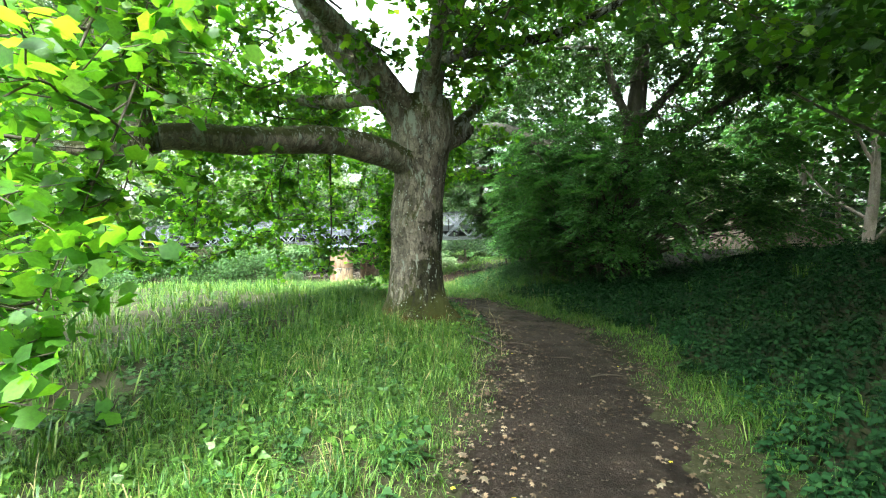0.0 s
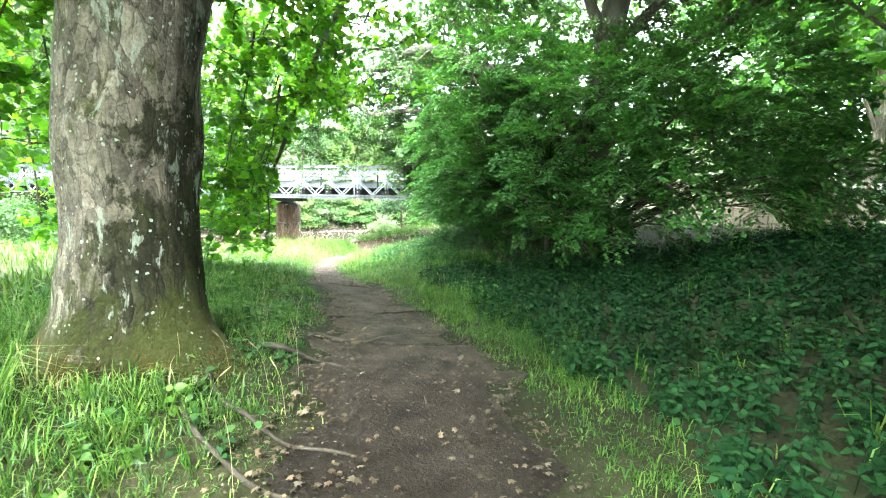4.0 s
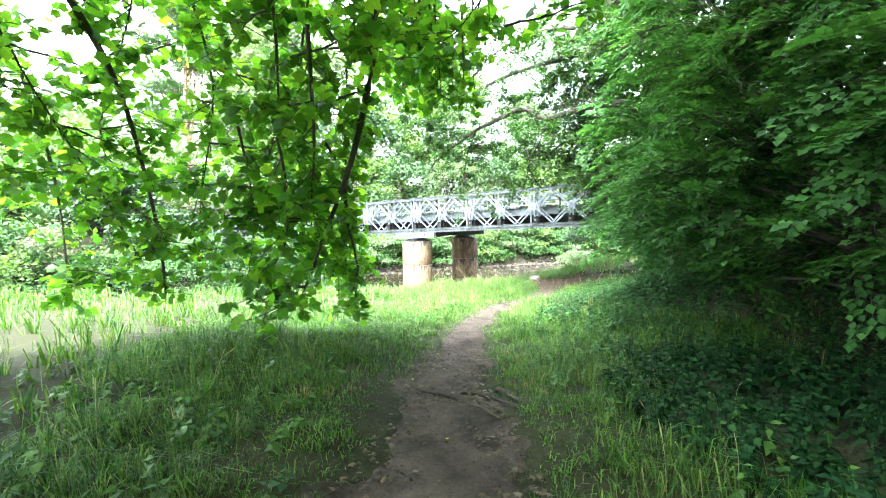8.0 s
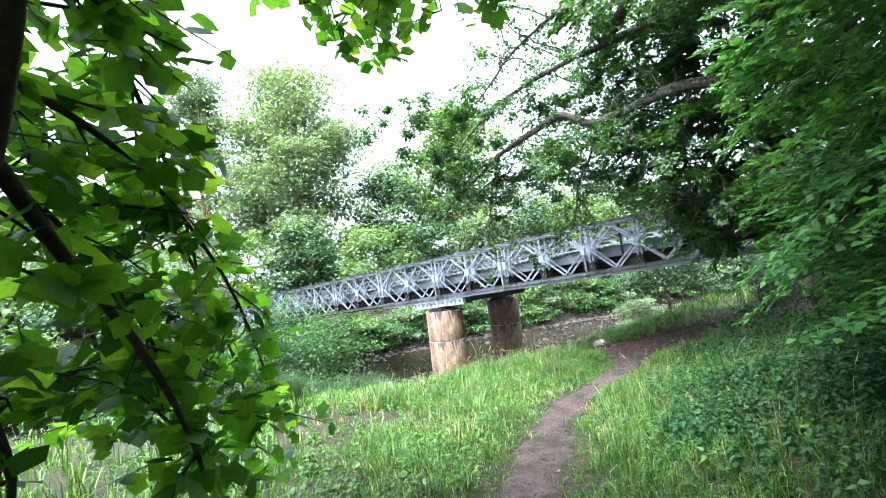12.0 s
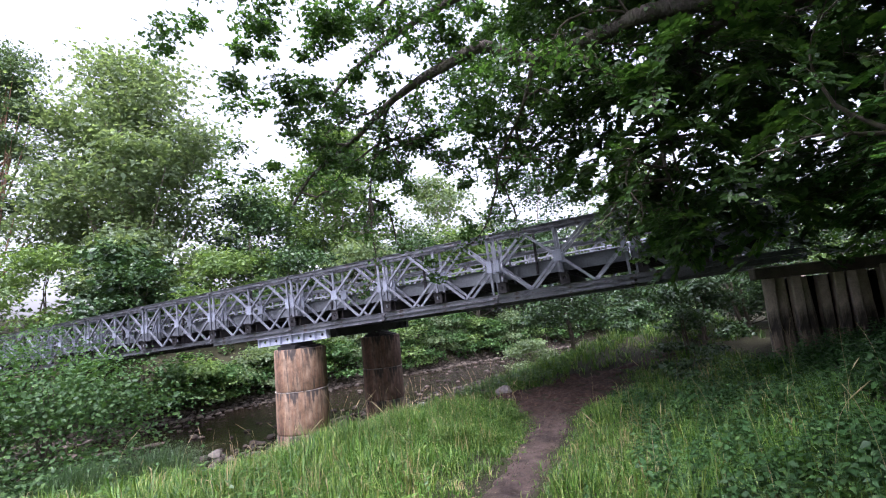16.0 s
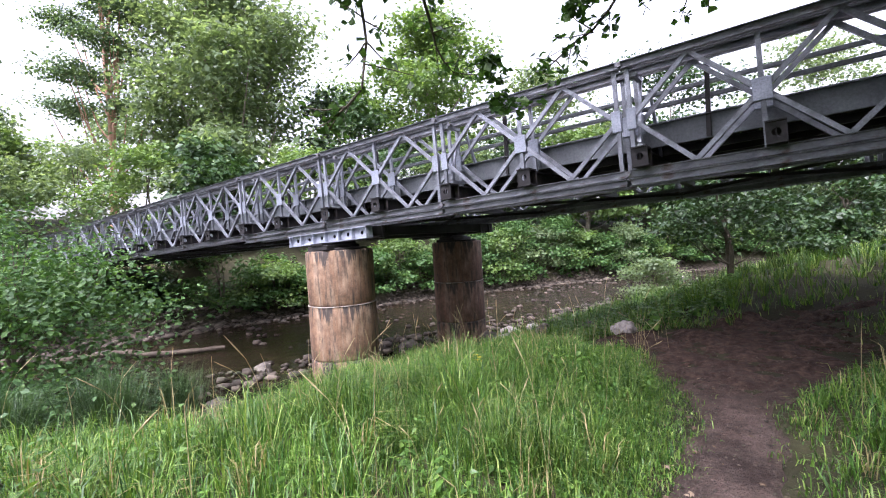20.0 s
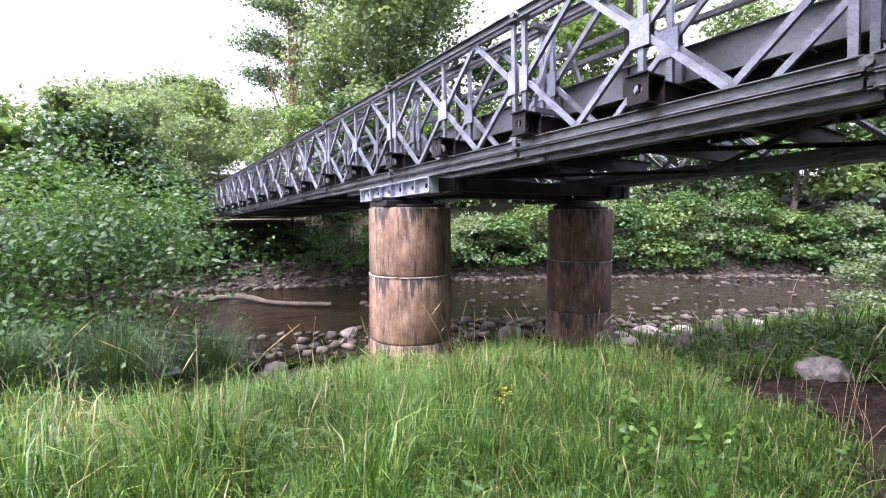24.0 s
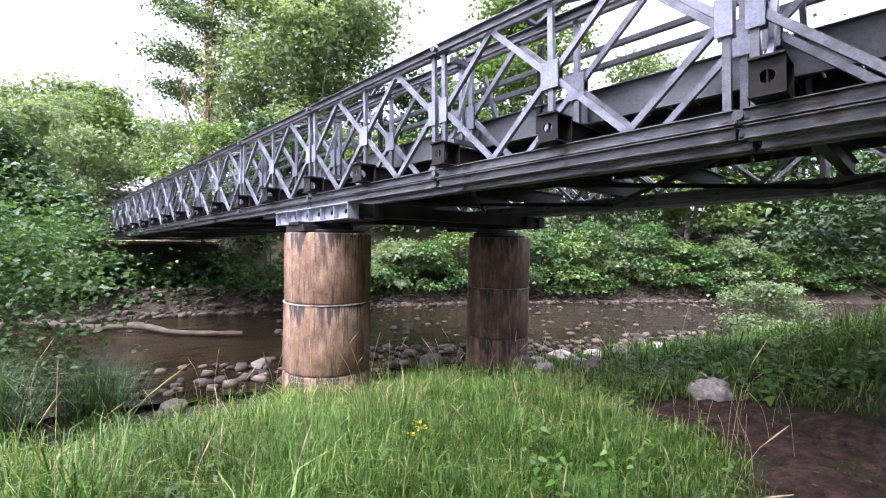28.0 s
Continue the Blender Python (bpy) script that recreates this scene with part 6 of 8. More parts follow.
oak((2.2, 17.6), "oak_tree", "spreading oak reaching dark boughs over the river path",
    [(2.2, 17.6, 0.9), (2.1, 17.6, 2.6), (1.9, 17.7, 4.4), (2.2, 17.8, 7.0), (2.4, 18, 9.5)], 0.36,
    [([(2.0, 17.6, 3.2), (0.2, 17.9, 4.1), (-2.0, 17.6, 4.6), (-4.35, 17.3, 5.0), (-5.4, 17.4, 5.0), (-6.3, 17.1, 4.8), (-6.95, 17.0, 5.2), (-7.5, 16.95, 5.05), (-8.06, 16.85, 4.81), (-8.75, 17.1, 4.7), (-9.6, 17.3, 4.3), (-10.2, 16.9, 3.76), (-10.5, 16.8, 3.3)], 0.23, 0.025),
     ([(1.9, 17.7, 4.6), (-1.0, 17.6, 5.9), (-3.6, 17.6, 6.6), (-5.9, 17.8, 6.76), (-8.0, 17.6, 6.4), (-9.2, 17.5, 5.9), (-10.1, 17.4, 5.2)], 0.17, 0.03),
     ([(-3.5, 17.5, 4.85), (-4.8, 18.9, 4.95), (-6.1, 19.5, 4.7), (-7.0, 19.25, 4.03), (-7.6, 19.2, 3.5)], 0.08, 0.02),
     ([(-6.3, 17.1, 4.8), (-6.7, 17.6, 4.2), (-7.2, 18.0, 3.7), (-7.5, 18.2, 3.0)], 0.04, 0.012),
     ([(-8.75, 17.1, 4.7), (-9.2, 17.5, 4.3), (-9.5, 17.65, 3.9), (-9.7, 17.7, 3.2)], 0.03, 0.01),
     ([(1.9, 17.7, 4.4), (-0.5, 16.6, 5.6), (-2.6, 15.4, 6.2), (-4.6, 14.2, 6.0)], 0.14, 0.04)] +
    [([(1.9, 17.7, 4.4), (0.0, 19.4, 5.6), (-2.0, 20.8, 6.2), (-4.4, 21.6, 6.2)], 0.14, 0.04),
     ([(-2.0, 17.6, 4.6), (-2.6, 19.2, 4.4), (-3.6, 20.3, 4.0)], 0.06, 0.02),
     ([(-4.5, 17.35, 5.0), (-4.8, 17.8, 4.0), (-4.8, 17.7, 2.8), (-4.6, 17.9, 2.0)], 0.05, 0.012),
     ([(0.2, 17.9, 4.1), (-1.2, 17.0, 3.6), (-2.4, 16.2, 2.9), (-3.2, 15.8, 2.3)], 0.06, 0.02),
     ([(-0.8, 18.0, 4.4), (-1.6, 18.8, 3.6), (-2.3, 19.6, 2.9), (-2.6, 20.2, 2.3)], 0.05, 0.02)],
    10, 60, ((-4.5, 15.0, 4.6), (4.0, 21.0, 9.0)), 47, 0.082, top=((2.3, 18.0, 10.2, 2.8, 2.6, 1.0), (-0.6, 16.6, 9.4, 2.4, 2.2, 0.9), (-3.2, 15.8, 9.0, 2.2, 2.0, 0.8), (-2.6, 18.6, 9.0, 2.2, 2.0, 0.8), (0.0, 19.6, 9.2, 2.2, 2.0, 0.8)),
    thin=((-11.05, 14.83, 5.82, 0.62, 0.57, 0.42), (-9.89, 15.32, 5.65, 0.75, 0.69, 0.51), (-9.30, 16.08, 5.80, 0.88, 0.80, 0.59), (-10.57, 16.33, 5.09, 0.75, 0.69, 0.51), (-10.61, 16.03, 5.55, 0.62, 0.57, 0.42), (-11.37, 16.59, 4.18, 0.62, 0.57, 0.42), (-10.19, 16.54, 4.77, 0.75, 0.69, 0.51), (-9.67, 16.23, 5.26, 0.75, 0.69, 0.51), (-9.19, 16.70, 4.85, 0.62, 0.57, 0.42), (-9.71, 17.23, 4.29, 0.75, 0.69, 0.51), (-8.25, 16.57, 5.35, 0.75, 0.69, 0.51), (-7.57, 16.80, 5.61, 0.75, 0.69, 0.51), (-9.32, 18.03, 3.68, 0.62, 0.57, 0.42),
          (-8.36, 17.79, 4.14, 0.50, 0.46, 0.34), (-7.39, 18.61, 4.92, 0.75, 0.69, 0.51), (-7.85, 18.50, 4.45, 0.75, 0.69, 0.51), (-6.93, 18.21, 5.16, 0.75, 0.69, 0.51), (-6.23, 17.88, 5.58, 0.75, 0.69, 0.51), (-6.85, 17.56, 6.01, 0.75, 0.69, 0.51), (-6.05, 18.59, 4.96, 0.75, 0.69, 0.51), (-6.81, 19.20, 4.66, 0.62, 0.57, 0.42), (-8.12, 18.79, 3.94, 0.50, 0.46, 0.34), (-8.57, 16.17, 5.69, 0.75, 0.69, 0.51), (-5.40, 19.45, 4.60, 0.88, 0.80, 0.59), (-5.29, 18.86, 5.17, 0.88, 0.80, 0.59), (-5.96, 19.90, 3.76, 0.62, 0.57, 0.42)) + ((-7.9, 18.6, 4.5, 0.9, 0.7, 0.5), (-6.6, 18.6, 4.2, 0.9, 0.7, 0.5), (-7.3, 18.9, 3.9, 0.5, 0.4, 0.35), (-5.9, 18.6, 3.6, 0.6, 0.5, 0.5), (-6.0, 18.4, 4.6, 0.8, 0.7, 0.5), (-8.6, 18.2, 2.1, 0.26, 0.26, 0.42), (-8.05, 18.4, 2.75, 0.3, 0.3, 0.2), (-6.1, 18.0, 5.0, 1.1, 0.9, 0.7), (-7.5, 17.9, 4.9, 1.0, 0.9, 0.7), (-8.9, 17.7, 4.4, 1.0, 0.8, 0.6), (-6.8, 16.8, 4.3, 0.9, 0.8, 0.6), (-6.2, 19.2, 6.4, 1.3, 1.1, 0.8), (-7.9, 19.4, 6.8, 1.3, 1.1, 0.7), (-10.4, 17.8, 4.2, 0.8, 0.7, 0.5)),
    mass=((-5.35, 18.6, 2.9, 0.5, 0.6, 0.55), (-4.8, 18.3, 2.3, 0.5, 0.6, 0.45), (-5.7, 18.9, 3.7, 0.6, 0.6, 0.5), (-4.5, 17.9, 1.9, 0.45, 0.5, 0.35), (-3.1, 20.45, 1.75, 0.8, 0.35, 0.4), (-1.6, 20.5, 1.8, 0.9, 0.35, 0.45), (-2.4, 19.8, 2.6, 1.0, 0.6, 0.8), (-1.4, 19.9, 2.5, 1.0, 0.6, 0.9), (-4.85, 18.9, 2.6, 0.55, 0.6, 0.7), (-4.0, 19.2, 2.3, 0.8, 0.7, 0.6), (-3.2, 19.4, 2.4, 0.8, 0.6, 0.6), (-5.1, 18.2, 4.0, 0.6, 0.7, 0.7), (-4.75, 17.7, 3.2, 0.8, 0.9, 0.75)) + ((-4.0, 17.9, 2.5, 0.9, 0.9, 0.6), (-3.1, 17.3, 2.7, 0.9, 0.9, 0.8), (-4.3, 17.4, 4.1, 0.9, 0.9, 0.7), (-3.2, 16.9, 3.7, 1.0, 0.9, 0.8), (-4.9, 19.6, 2.9, 0.7, 0.7, 0.7), (-5.3, 18.3, 6.4, 1.2, 1.0, 1.2), (-5.0, 17.2, 7.4, 1.5, 1.2, 1.0), (-4.7, 18.7, 5.4, 1.3, 1.1, 1.2), (-3.6, 18.9, 4.5, 1.3, 1.0, 1.0), (-2.5, 18.7, 3.7, 1.3, 1.1, 0.9)) + ((-3.5, 17.6, 6.3, 1.7, 1.5, 1.3), (-1.6, 17.6, 5.0, 1.8, 1.6, 1.5), (-2.6, 19.7, 5.7, 1.5, 1.0, 1.2),
          (-4.7, 19.6, 7.4, 1.8, 1.2, 1.0), (-0.6, 18.8, 3.7, 1.5, 1.2, 1.2), (0.5, 17.5, 6.6, 2.4, 2.0, 1.5), (-2.6, 16.2, 7.2, 2.0, 1.8, 1.1), (1.8, 16.0, 4.4, 1.8, 1.8, 1.4)))


# the dense dark bush below the first oak, several leafy lobes down to the ground
def thicket(at, name, label, lobes, per, size, leaf, seed, stems=5, length=0.75, boughs=()):
    rng = np.random.default_rng(seed)
    fz = float(land(*at)) - 0.1
    org = np.array([at[0], at[1], fz])
    root = empty(name, tuple(org), label, "bush")
    pieces = []
    lob = np.array(lobes, float)
    for i in range(stems * len(lobes)):
        l = lob[i % len(lob)]
        e = l[:3] + unit(rng.normal(0, 1, 3)) * l[3:] * rng.uniform(0.5, 0.95)
        s = org + rng.normal(0, 0.25, 3) * (1, 1, 0)
        m = (s + e) / 2 + np.array([0, 0, 0.35]) + rng.normal(0, 0.12, 3)
        q = catmull([tuple(s), tuple(m), tuple(e)], 0.3)
        pieces.append(tube_arrays(q, np.linspace(0.045, 0.008, len(q)), 5))
    for pts, r0, r1 in boughs:
        q = catmull(pts, 0.12)
        put("limb", np_mesh("limb", *bark_tube(q - org, np.linspace(r0, r1, len(q)), 8, r0 * 70, 0.1)), M_DRIFT, root, "bare pale limb", smooth=True)
    tips, out = shell(rng, lobes, per)
    k = keep_clear(tips + out * length)
    lines, pos, al, up, sz = fans(rng, tips[k], out[k], length, 7, 5, size)
    ok = keep_clear(pos) & (pos[:, 2] > land(pos[:, 0], pos[:, 1]) + 0.12)
    pieces += [tube_arrays(q, np.linspace(0.007, 0.002, len(q)), 3) for q in lines]
    wv, wf = join_arrays(pieces)
    tagged(put("branchwork", np_mesh("branchwork", wv - org, wf), M_TWIG, root), kind="stuff")
    put("crown", np_mesh("crown", *leaves(pos[ok] - org, al[ok], up[ok], sz[ok] * 1.08, DIAMOND_V, DIAMOND_F)), leaf, root)


thicket((1.0, 10.6), "bush", "dense dark green elm bush overhanging the bank",
        [(1.6, 8.4, 3.7, 1.5, 1.4, 0.8), (3.2, 8.6, 4.2, 1.6, 1.5, 0.8), (-0.3, 10.1, 3.5, 1.4, 1.4, 0.9), (-0.9, 10.2, 2.1, 1.4, 1.5, 1.1), (-0.6, 11.6, 3.4, 1.7, 1.7, 1.3), (0.9, 8.6, 2.5, 1.5, 1.3, 0.95), (2.4, 7.4, 2.75, 1.5, 1.3, 0.95), (1.2, 10.8, 4.3, 2.0, 1.8, 1.1),
         (3.3, 8.6, 2.6, 1.5, 1.4, 0.9), (-1.6, 11.4, 1.5, 0.9, 1.3, 0.9), (-0.8, 13.2, 2.2, 1.6, 1.8, 1.6), (-2.2, 12.2, 3.4, 1.0, 1.2, 0.9), (-1.6, 11.6, 4.5, 1.3, 1.3, 0.9), (-1.9, 12.0, 2.3, 1.0, 1.1, 0.9), (-1.0, 10.8, 5.0, 1.4, 1.3, 0.7), (2.5, 6.9, 1.95, 1.3, 0.9, 0.55), (3.9, 7.4, 2.3, 1.3, 1.1, 0.7), (1.1, 8.0, 1.55, 1.1, 0.9, 0.55), (0.0, 9.3, 1.5, 1.0, 0.9, 0.6)], 72, 0.08, L_BUSH, 61,
        boughs=(([(1.0, 10.4, 0.7), (0.7, 9.9, 1.5), (0.55, 9.3, 2.5), (0.2, 8.7, 3.3)], 0.13, 0.04), ([(1.25, 10.1, 0.8), (1.7, 9.3, 1.7), (2.1, 8.3, 2.5), (2.3, 7.4, 2.8)], 0.1, 0.03), ([(2.0, 7.6, 2.3), (2.25, 6.9, 1.9), (2.3, 6.4, 1.55)], 0.03, 0.01)))
thicket((0.6, 14.8), "bush", "shaded bush of small leaves on the bank slope",
        [(-2.4, 13.6, 1.5, 1.0, 1.0, 1.0), (-1.9, 12.6, 1.7, 1.0, 1.0, 1.1), (-2.2, 14.8, 2.4, 0.9, 1.0, 1.0), (-0.8, 14.8, 2.2, 1.8, 1.6, 1.5), (0.9, 15.6, 3.0, 1.8, 1.8, 1.4), (-1.6, 17.0, 2.4, 1.3, 1.5, 1.2), (0.6, 17.6, 2.6, 1.6, 1.6, 1.4)], 46, 0.08, L_BUSH, 62)

# riverside shrubs and trees
rs = random.Random(9)
plain_tree("shrub", (-17.4, 16.9), 4.4, [(0, 0, 1.9, 1.9, 1.9, 1.4), (0.9, 0.6, 3.0, 1.3, 1.3, 1.0), (-1.0, 0.3, 3.4, 1.4, 1.4, 1.1), (-0.6, -1.2, 3.0, 1.2, 1.2, 1.0), (0.3, -1.2, 1.1, 1.4, 1.3, 0.9), (1.3, -0.3, 1.0, 1.2, 1.2, 0.8), (-1.2, -1.4, 1.6, 1.4, 1.4, 1.1)],
           19000, 0.095, M_TWIG, L_ALDER, "leafy alder shrub on the river bank", "shrub", trunk_r=0.05, stems=5, seed=71)
plain_tree("shrub", (-20.5, 13.5), 3.6, lobes_round(rs, 0.5, 3.6, 2.4, 7), 12000, 0.11, M_TWIG, L_ALDER, "leafy alder shrub on the river bank", "shrub", trunk_r=0.05, stems=4, seed=72)
plain_tree("shrub", (-21.5, 7.0), 3.4, lobes_round(rs, 0.4, 3.3, 2.6, 7), 6500, 0.16, M_TWIG, L_LIME, "pale willow shrub beside the meadow", "shrub", trunk_r=0.05, stems=4, seed=73)
plain_tree("shrub", (-23.0, 0.5), 3.8, lobes_round(rs, 0.4, 3.7, 2.8, 7), 6500, 0.17, M_TWIG, L_FAR_HAZE, "pale willow shrub beside the meadow", "shrub", trunk_r=0.05, stems=4, seed=74)
plain_tree("sapling", (-7.85, 28.6), 3.4, [(0, 0, 2.1, 1.5, 1.4, 0.7), (0.9, 0.3, 1.6, 1.1, 1.0, 0.45), (-0.9, -0.2, 1.7, 1.0, 1.0, 0.45), (0.1, 0.4, 2.9, 0.9, 0.9, 0.45)], 5200, 0.13, M_TWIG, L_DARK,
           "small dark-leaved tree on the grass", "tree", trunk_r=0.07, stems=2, seed=75, tv=OVAL_V, tf=OVAL_F)
plain_tree("sapling", (-4.95, 34.7), 3.8, lobes_round(rs, 1.1, 3.9, 1.9, 6), 4200, 0.15, M_TWIG, L_DARK, "small dark-leaved tree on the grass", "tree", trunk_r=0.07, stems=2, seed=76)
plain_tree("sapling", (-2.2, 29.3), 3.9, lobes_round(rs, 0.9, 4.0, 2.1, 7), 5200, 0.14, M_TWIG, L_DARK, "small dark-leaved tree on the grass", "tree", trunk_r=0.07, stems=3, seed=77)
plain_tree("shrub", (-11.2, 36.2), 2.2, lobes_round(rs, 0.2, 2.2, 1.6, 6), 3800, 0.13, M_TWIG, L_FAR_HAZE, "low shrub at the water's edge", "shrub", trunk_r=0.04, stems=3, seed=78)

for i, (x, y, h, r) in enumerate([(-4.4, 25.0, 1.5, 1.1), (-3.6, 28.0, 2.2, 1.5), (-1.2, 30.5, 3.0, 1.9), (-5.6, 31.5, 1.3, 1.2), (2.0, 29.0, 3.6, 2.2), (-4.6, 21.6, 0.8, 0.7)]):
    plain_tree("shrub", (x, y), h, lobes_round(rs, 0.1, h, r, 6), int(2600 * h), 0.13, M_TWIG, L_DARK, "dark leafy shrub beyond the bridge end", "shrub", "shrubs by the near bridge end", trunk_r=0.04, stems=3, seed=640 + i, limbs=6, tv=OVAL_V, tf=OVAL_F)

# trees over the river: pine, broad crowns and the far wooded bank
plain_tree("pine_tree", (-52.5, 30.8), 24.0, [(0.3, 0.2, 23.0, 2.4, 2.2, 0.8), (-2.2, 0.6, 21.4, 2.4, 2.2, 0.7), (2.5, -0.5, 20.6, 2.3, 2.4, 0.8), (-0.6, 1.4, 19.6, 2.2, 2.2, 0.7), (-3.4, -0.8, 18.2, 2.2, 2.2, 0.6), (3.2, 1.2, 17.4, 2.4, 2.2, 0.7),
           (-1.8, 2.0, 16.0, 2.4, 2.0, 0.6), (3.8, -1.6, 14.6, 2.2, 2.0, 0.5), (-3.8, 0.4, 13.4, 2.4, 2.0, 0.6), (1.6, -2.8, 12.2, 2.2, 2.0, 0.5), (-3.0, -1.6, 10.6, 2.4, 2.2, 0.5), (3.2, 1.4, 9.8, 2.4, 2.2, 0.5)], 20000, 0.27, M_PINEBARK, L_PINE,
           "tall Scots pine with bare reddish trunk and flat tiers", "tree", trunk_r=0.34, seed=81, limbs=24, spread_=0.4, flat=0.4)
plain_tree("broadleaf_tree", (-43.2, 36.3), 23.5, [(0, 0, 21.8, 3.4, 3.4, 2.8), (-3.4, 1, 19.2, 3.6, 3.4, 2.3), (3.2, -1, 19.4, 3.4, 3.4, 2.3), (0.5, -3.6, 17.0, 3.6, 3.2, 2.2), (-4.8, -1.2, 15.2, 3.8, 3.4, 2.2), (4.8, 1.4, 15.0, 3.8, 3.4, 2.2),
           (0, 3.6, 16.0, 3.6, 3.4, 2.5), (-2.6, -4.0, 12.6, 3.8, 3.2, 2.0), (4.0, -3.0, 12.0, 3.8, 3.2, 2.0), (-5.4, 1.8, 10.6, 3.8, 3.2, 2.0), (1.2, 0.6, 13.0, 4.4, 4.2, 2.6), (-0.6, -3.6, 9.2, 4.0, 3.4, 2.0), (4.8, 0.0, 8.8, 3.8, 3.4, 2.0), (-4.6, -2.4, 7.6, 3.8, 3.4, 2.0)], 32000, 0.37, M_BARK, L_FAR_HAZE,
           "tall sycamore with tiered haze-paled crown across the river", "tree", trunk_r=0.5, seed=82, limbs=16, spread_=0.36, flat=0.45)
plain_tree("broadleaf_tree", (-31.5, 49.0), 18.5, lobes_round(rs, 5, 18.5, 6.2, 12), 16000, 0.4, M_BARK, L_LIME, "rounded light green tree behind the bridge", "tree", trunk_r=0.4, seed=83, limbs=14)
plain_tree("broadleaf_tree", (-64, 24), 9.5, lobes_round(rs, 2, 9.8, 5.5, 12), 16000, 0.42, M_BARK, L_FAR_HAZE, "leafy tree on the far bank, paled for haze", "tree", trunk_r=0.4, seed=84, limbs=12)
plain_tree("broadleaf_tree", (-58, 15), 6.5, lobes_round(rs, 1, 6.8, 4.5, 11), 14000, 0.42, M_BARK, L_FAR_HAZE, "leafy tree on the far bank, paled for haze", "tree", trunk_r=0.4, seed=85, limbs=12)
far_list = [(-47, 27, 6.5, 4.0, 0), (-40.5, 28.5, 6, 3.6, 1), (-38, 33, 7.6, 4.2, 0), (-41, 18, 5.6, 3.8, 0), (-43, 11, 5, 4.0, 1), (-46, 3, 6, 4.5, 0), (-50, -6, 8, 5.5, 0),
            (-33.5, 30, 5.2, 3.2, 2), (-31.0, 34, 6.0, 3.4, 1), (-28.5, 38, 6.4, 3.6, 2), (-25.5, 42, 7.0, 3.8, 0), (-22.5, 46, 7.5, 4.2, 2), (-18.5, 50, 8.0, 4.4, 1), (-13.5, 54.5, 8.5, 4.6, 2)] + [
            (-7.5, 60, 9, 5, 0), (0, 66, 10, 5.5, 2), (9, 72, 12, 6, 0), (-24, 56, 14, 6, 0), (-14, 64, 15, 6.5, 2), (-3, 74, 16, 7, 0), (-36, 42, 11, 5, 2), (-34.5, 25.5, 4.4, 2.8, 2), (-34.8, 16.5, 4.6, 3.0, 2),
            (-38, -3, 6, 3.6, 1), (-40, -14, 9, 5, 0), (-33, 8, 4.5, 3, 0), (18, 60, 13, 6, 2), (12, 50, 9, 4.6, 2), (4, 45, 6.5, 3.6, 1), (14, 40, 10, 5, 0), (-70, 38, 12, 6, 0), (-52, 20, 7.5, 5, 0), (-58, 24, 8, 5, 1), (-47, 21.5, 5, 3.6, 0), (-66, 18, 9, 6, 0), (-60, 46, 16, 7, 0), (-46, 54, 15, 6.5, 1)]
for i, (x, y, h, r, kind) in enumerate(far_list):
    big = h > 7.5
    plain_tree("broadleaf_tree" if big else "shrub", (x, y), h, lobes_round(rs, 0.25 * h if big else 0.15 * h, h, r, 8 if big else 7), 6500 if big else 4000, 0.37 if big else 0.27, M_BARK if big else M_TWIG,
               (L_FAR_HAZE, L_LIME, L_DARK)[kind],
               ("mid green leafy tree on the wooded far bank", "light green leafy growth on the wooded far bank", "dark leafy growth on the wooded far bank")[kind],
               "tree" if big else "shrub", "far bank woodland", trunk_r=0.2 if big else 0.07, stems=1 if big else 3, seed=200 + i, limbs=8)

# bushes by the far bridge end, dark leaves painting in the black shade there
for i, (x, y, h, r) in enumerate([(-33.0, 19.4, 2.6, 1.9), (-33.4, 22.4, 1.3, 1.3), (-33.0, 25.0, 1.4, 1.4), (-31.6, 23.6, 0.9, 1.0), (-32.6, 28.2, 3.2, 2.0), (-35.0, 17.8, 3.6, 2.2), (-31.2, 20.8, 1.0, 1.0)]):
    plain_tree("shrub", (x, y), h, lobes_round(rs, 0.1, h, r, 6), 3600, 0.22, M_TWIG, L_DARK, "dark-leaved shrub standing in for shade at the far bridge end", "shrub", "shrubs under the far bridge end", trunk_r=0.05, stems=3, seed=620 + i, limbs=6)

# unbroken shrub belt along the far water's edge
for i in range(52):
    k = 66 + int(i * 1.5)
    if k >= len(river_xy) - 2:
        break
    c, dn = river_xy[k], unit(river_xy[k + 1] - river_xy[k])
    o = RIVER_HALF + 0.95 + rs.uniform(-0.35, 0.8)
    x, y = c[0] - dn[1] * o, c[1] + dn[0] * o
    if abs(y - 23.6) < 2.0:
        continue
    h = rs.uniform(1.5, 3.6)
    plain_tree("shrub", (x, y), h, lobes_round(rs, 0.05, h, 2.0, 7), 3000, 0.19, M_TWIG, (L_FAR_HAZE, L_ALDER, L_LIME, L_ALDER)[i % 4], "tangled leafy shrub at the far water's edge", "shrub", "far bank woodland", trunk_r=0.06, stems=3, seed=500 + i, limbs=6)
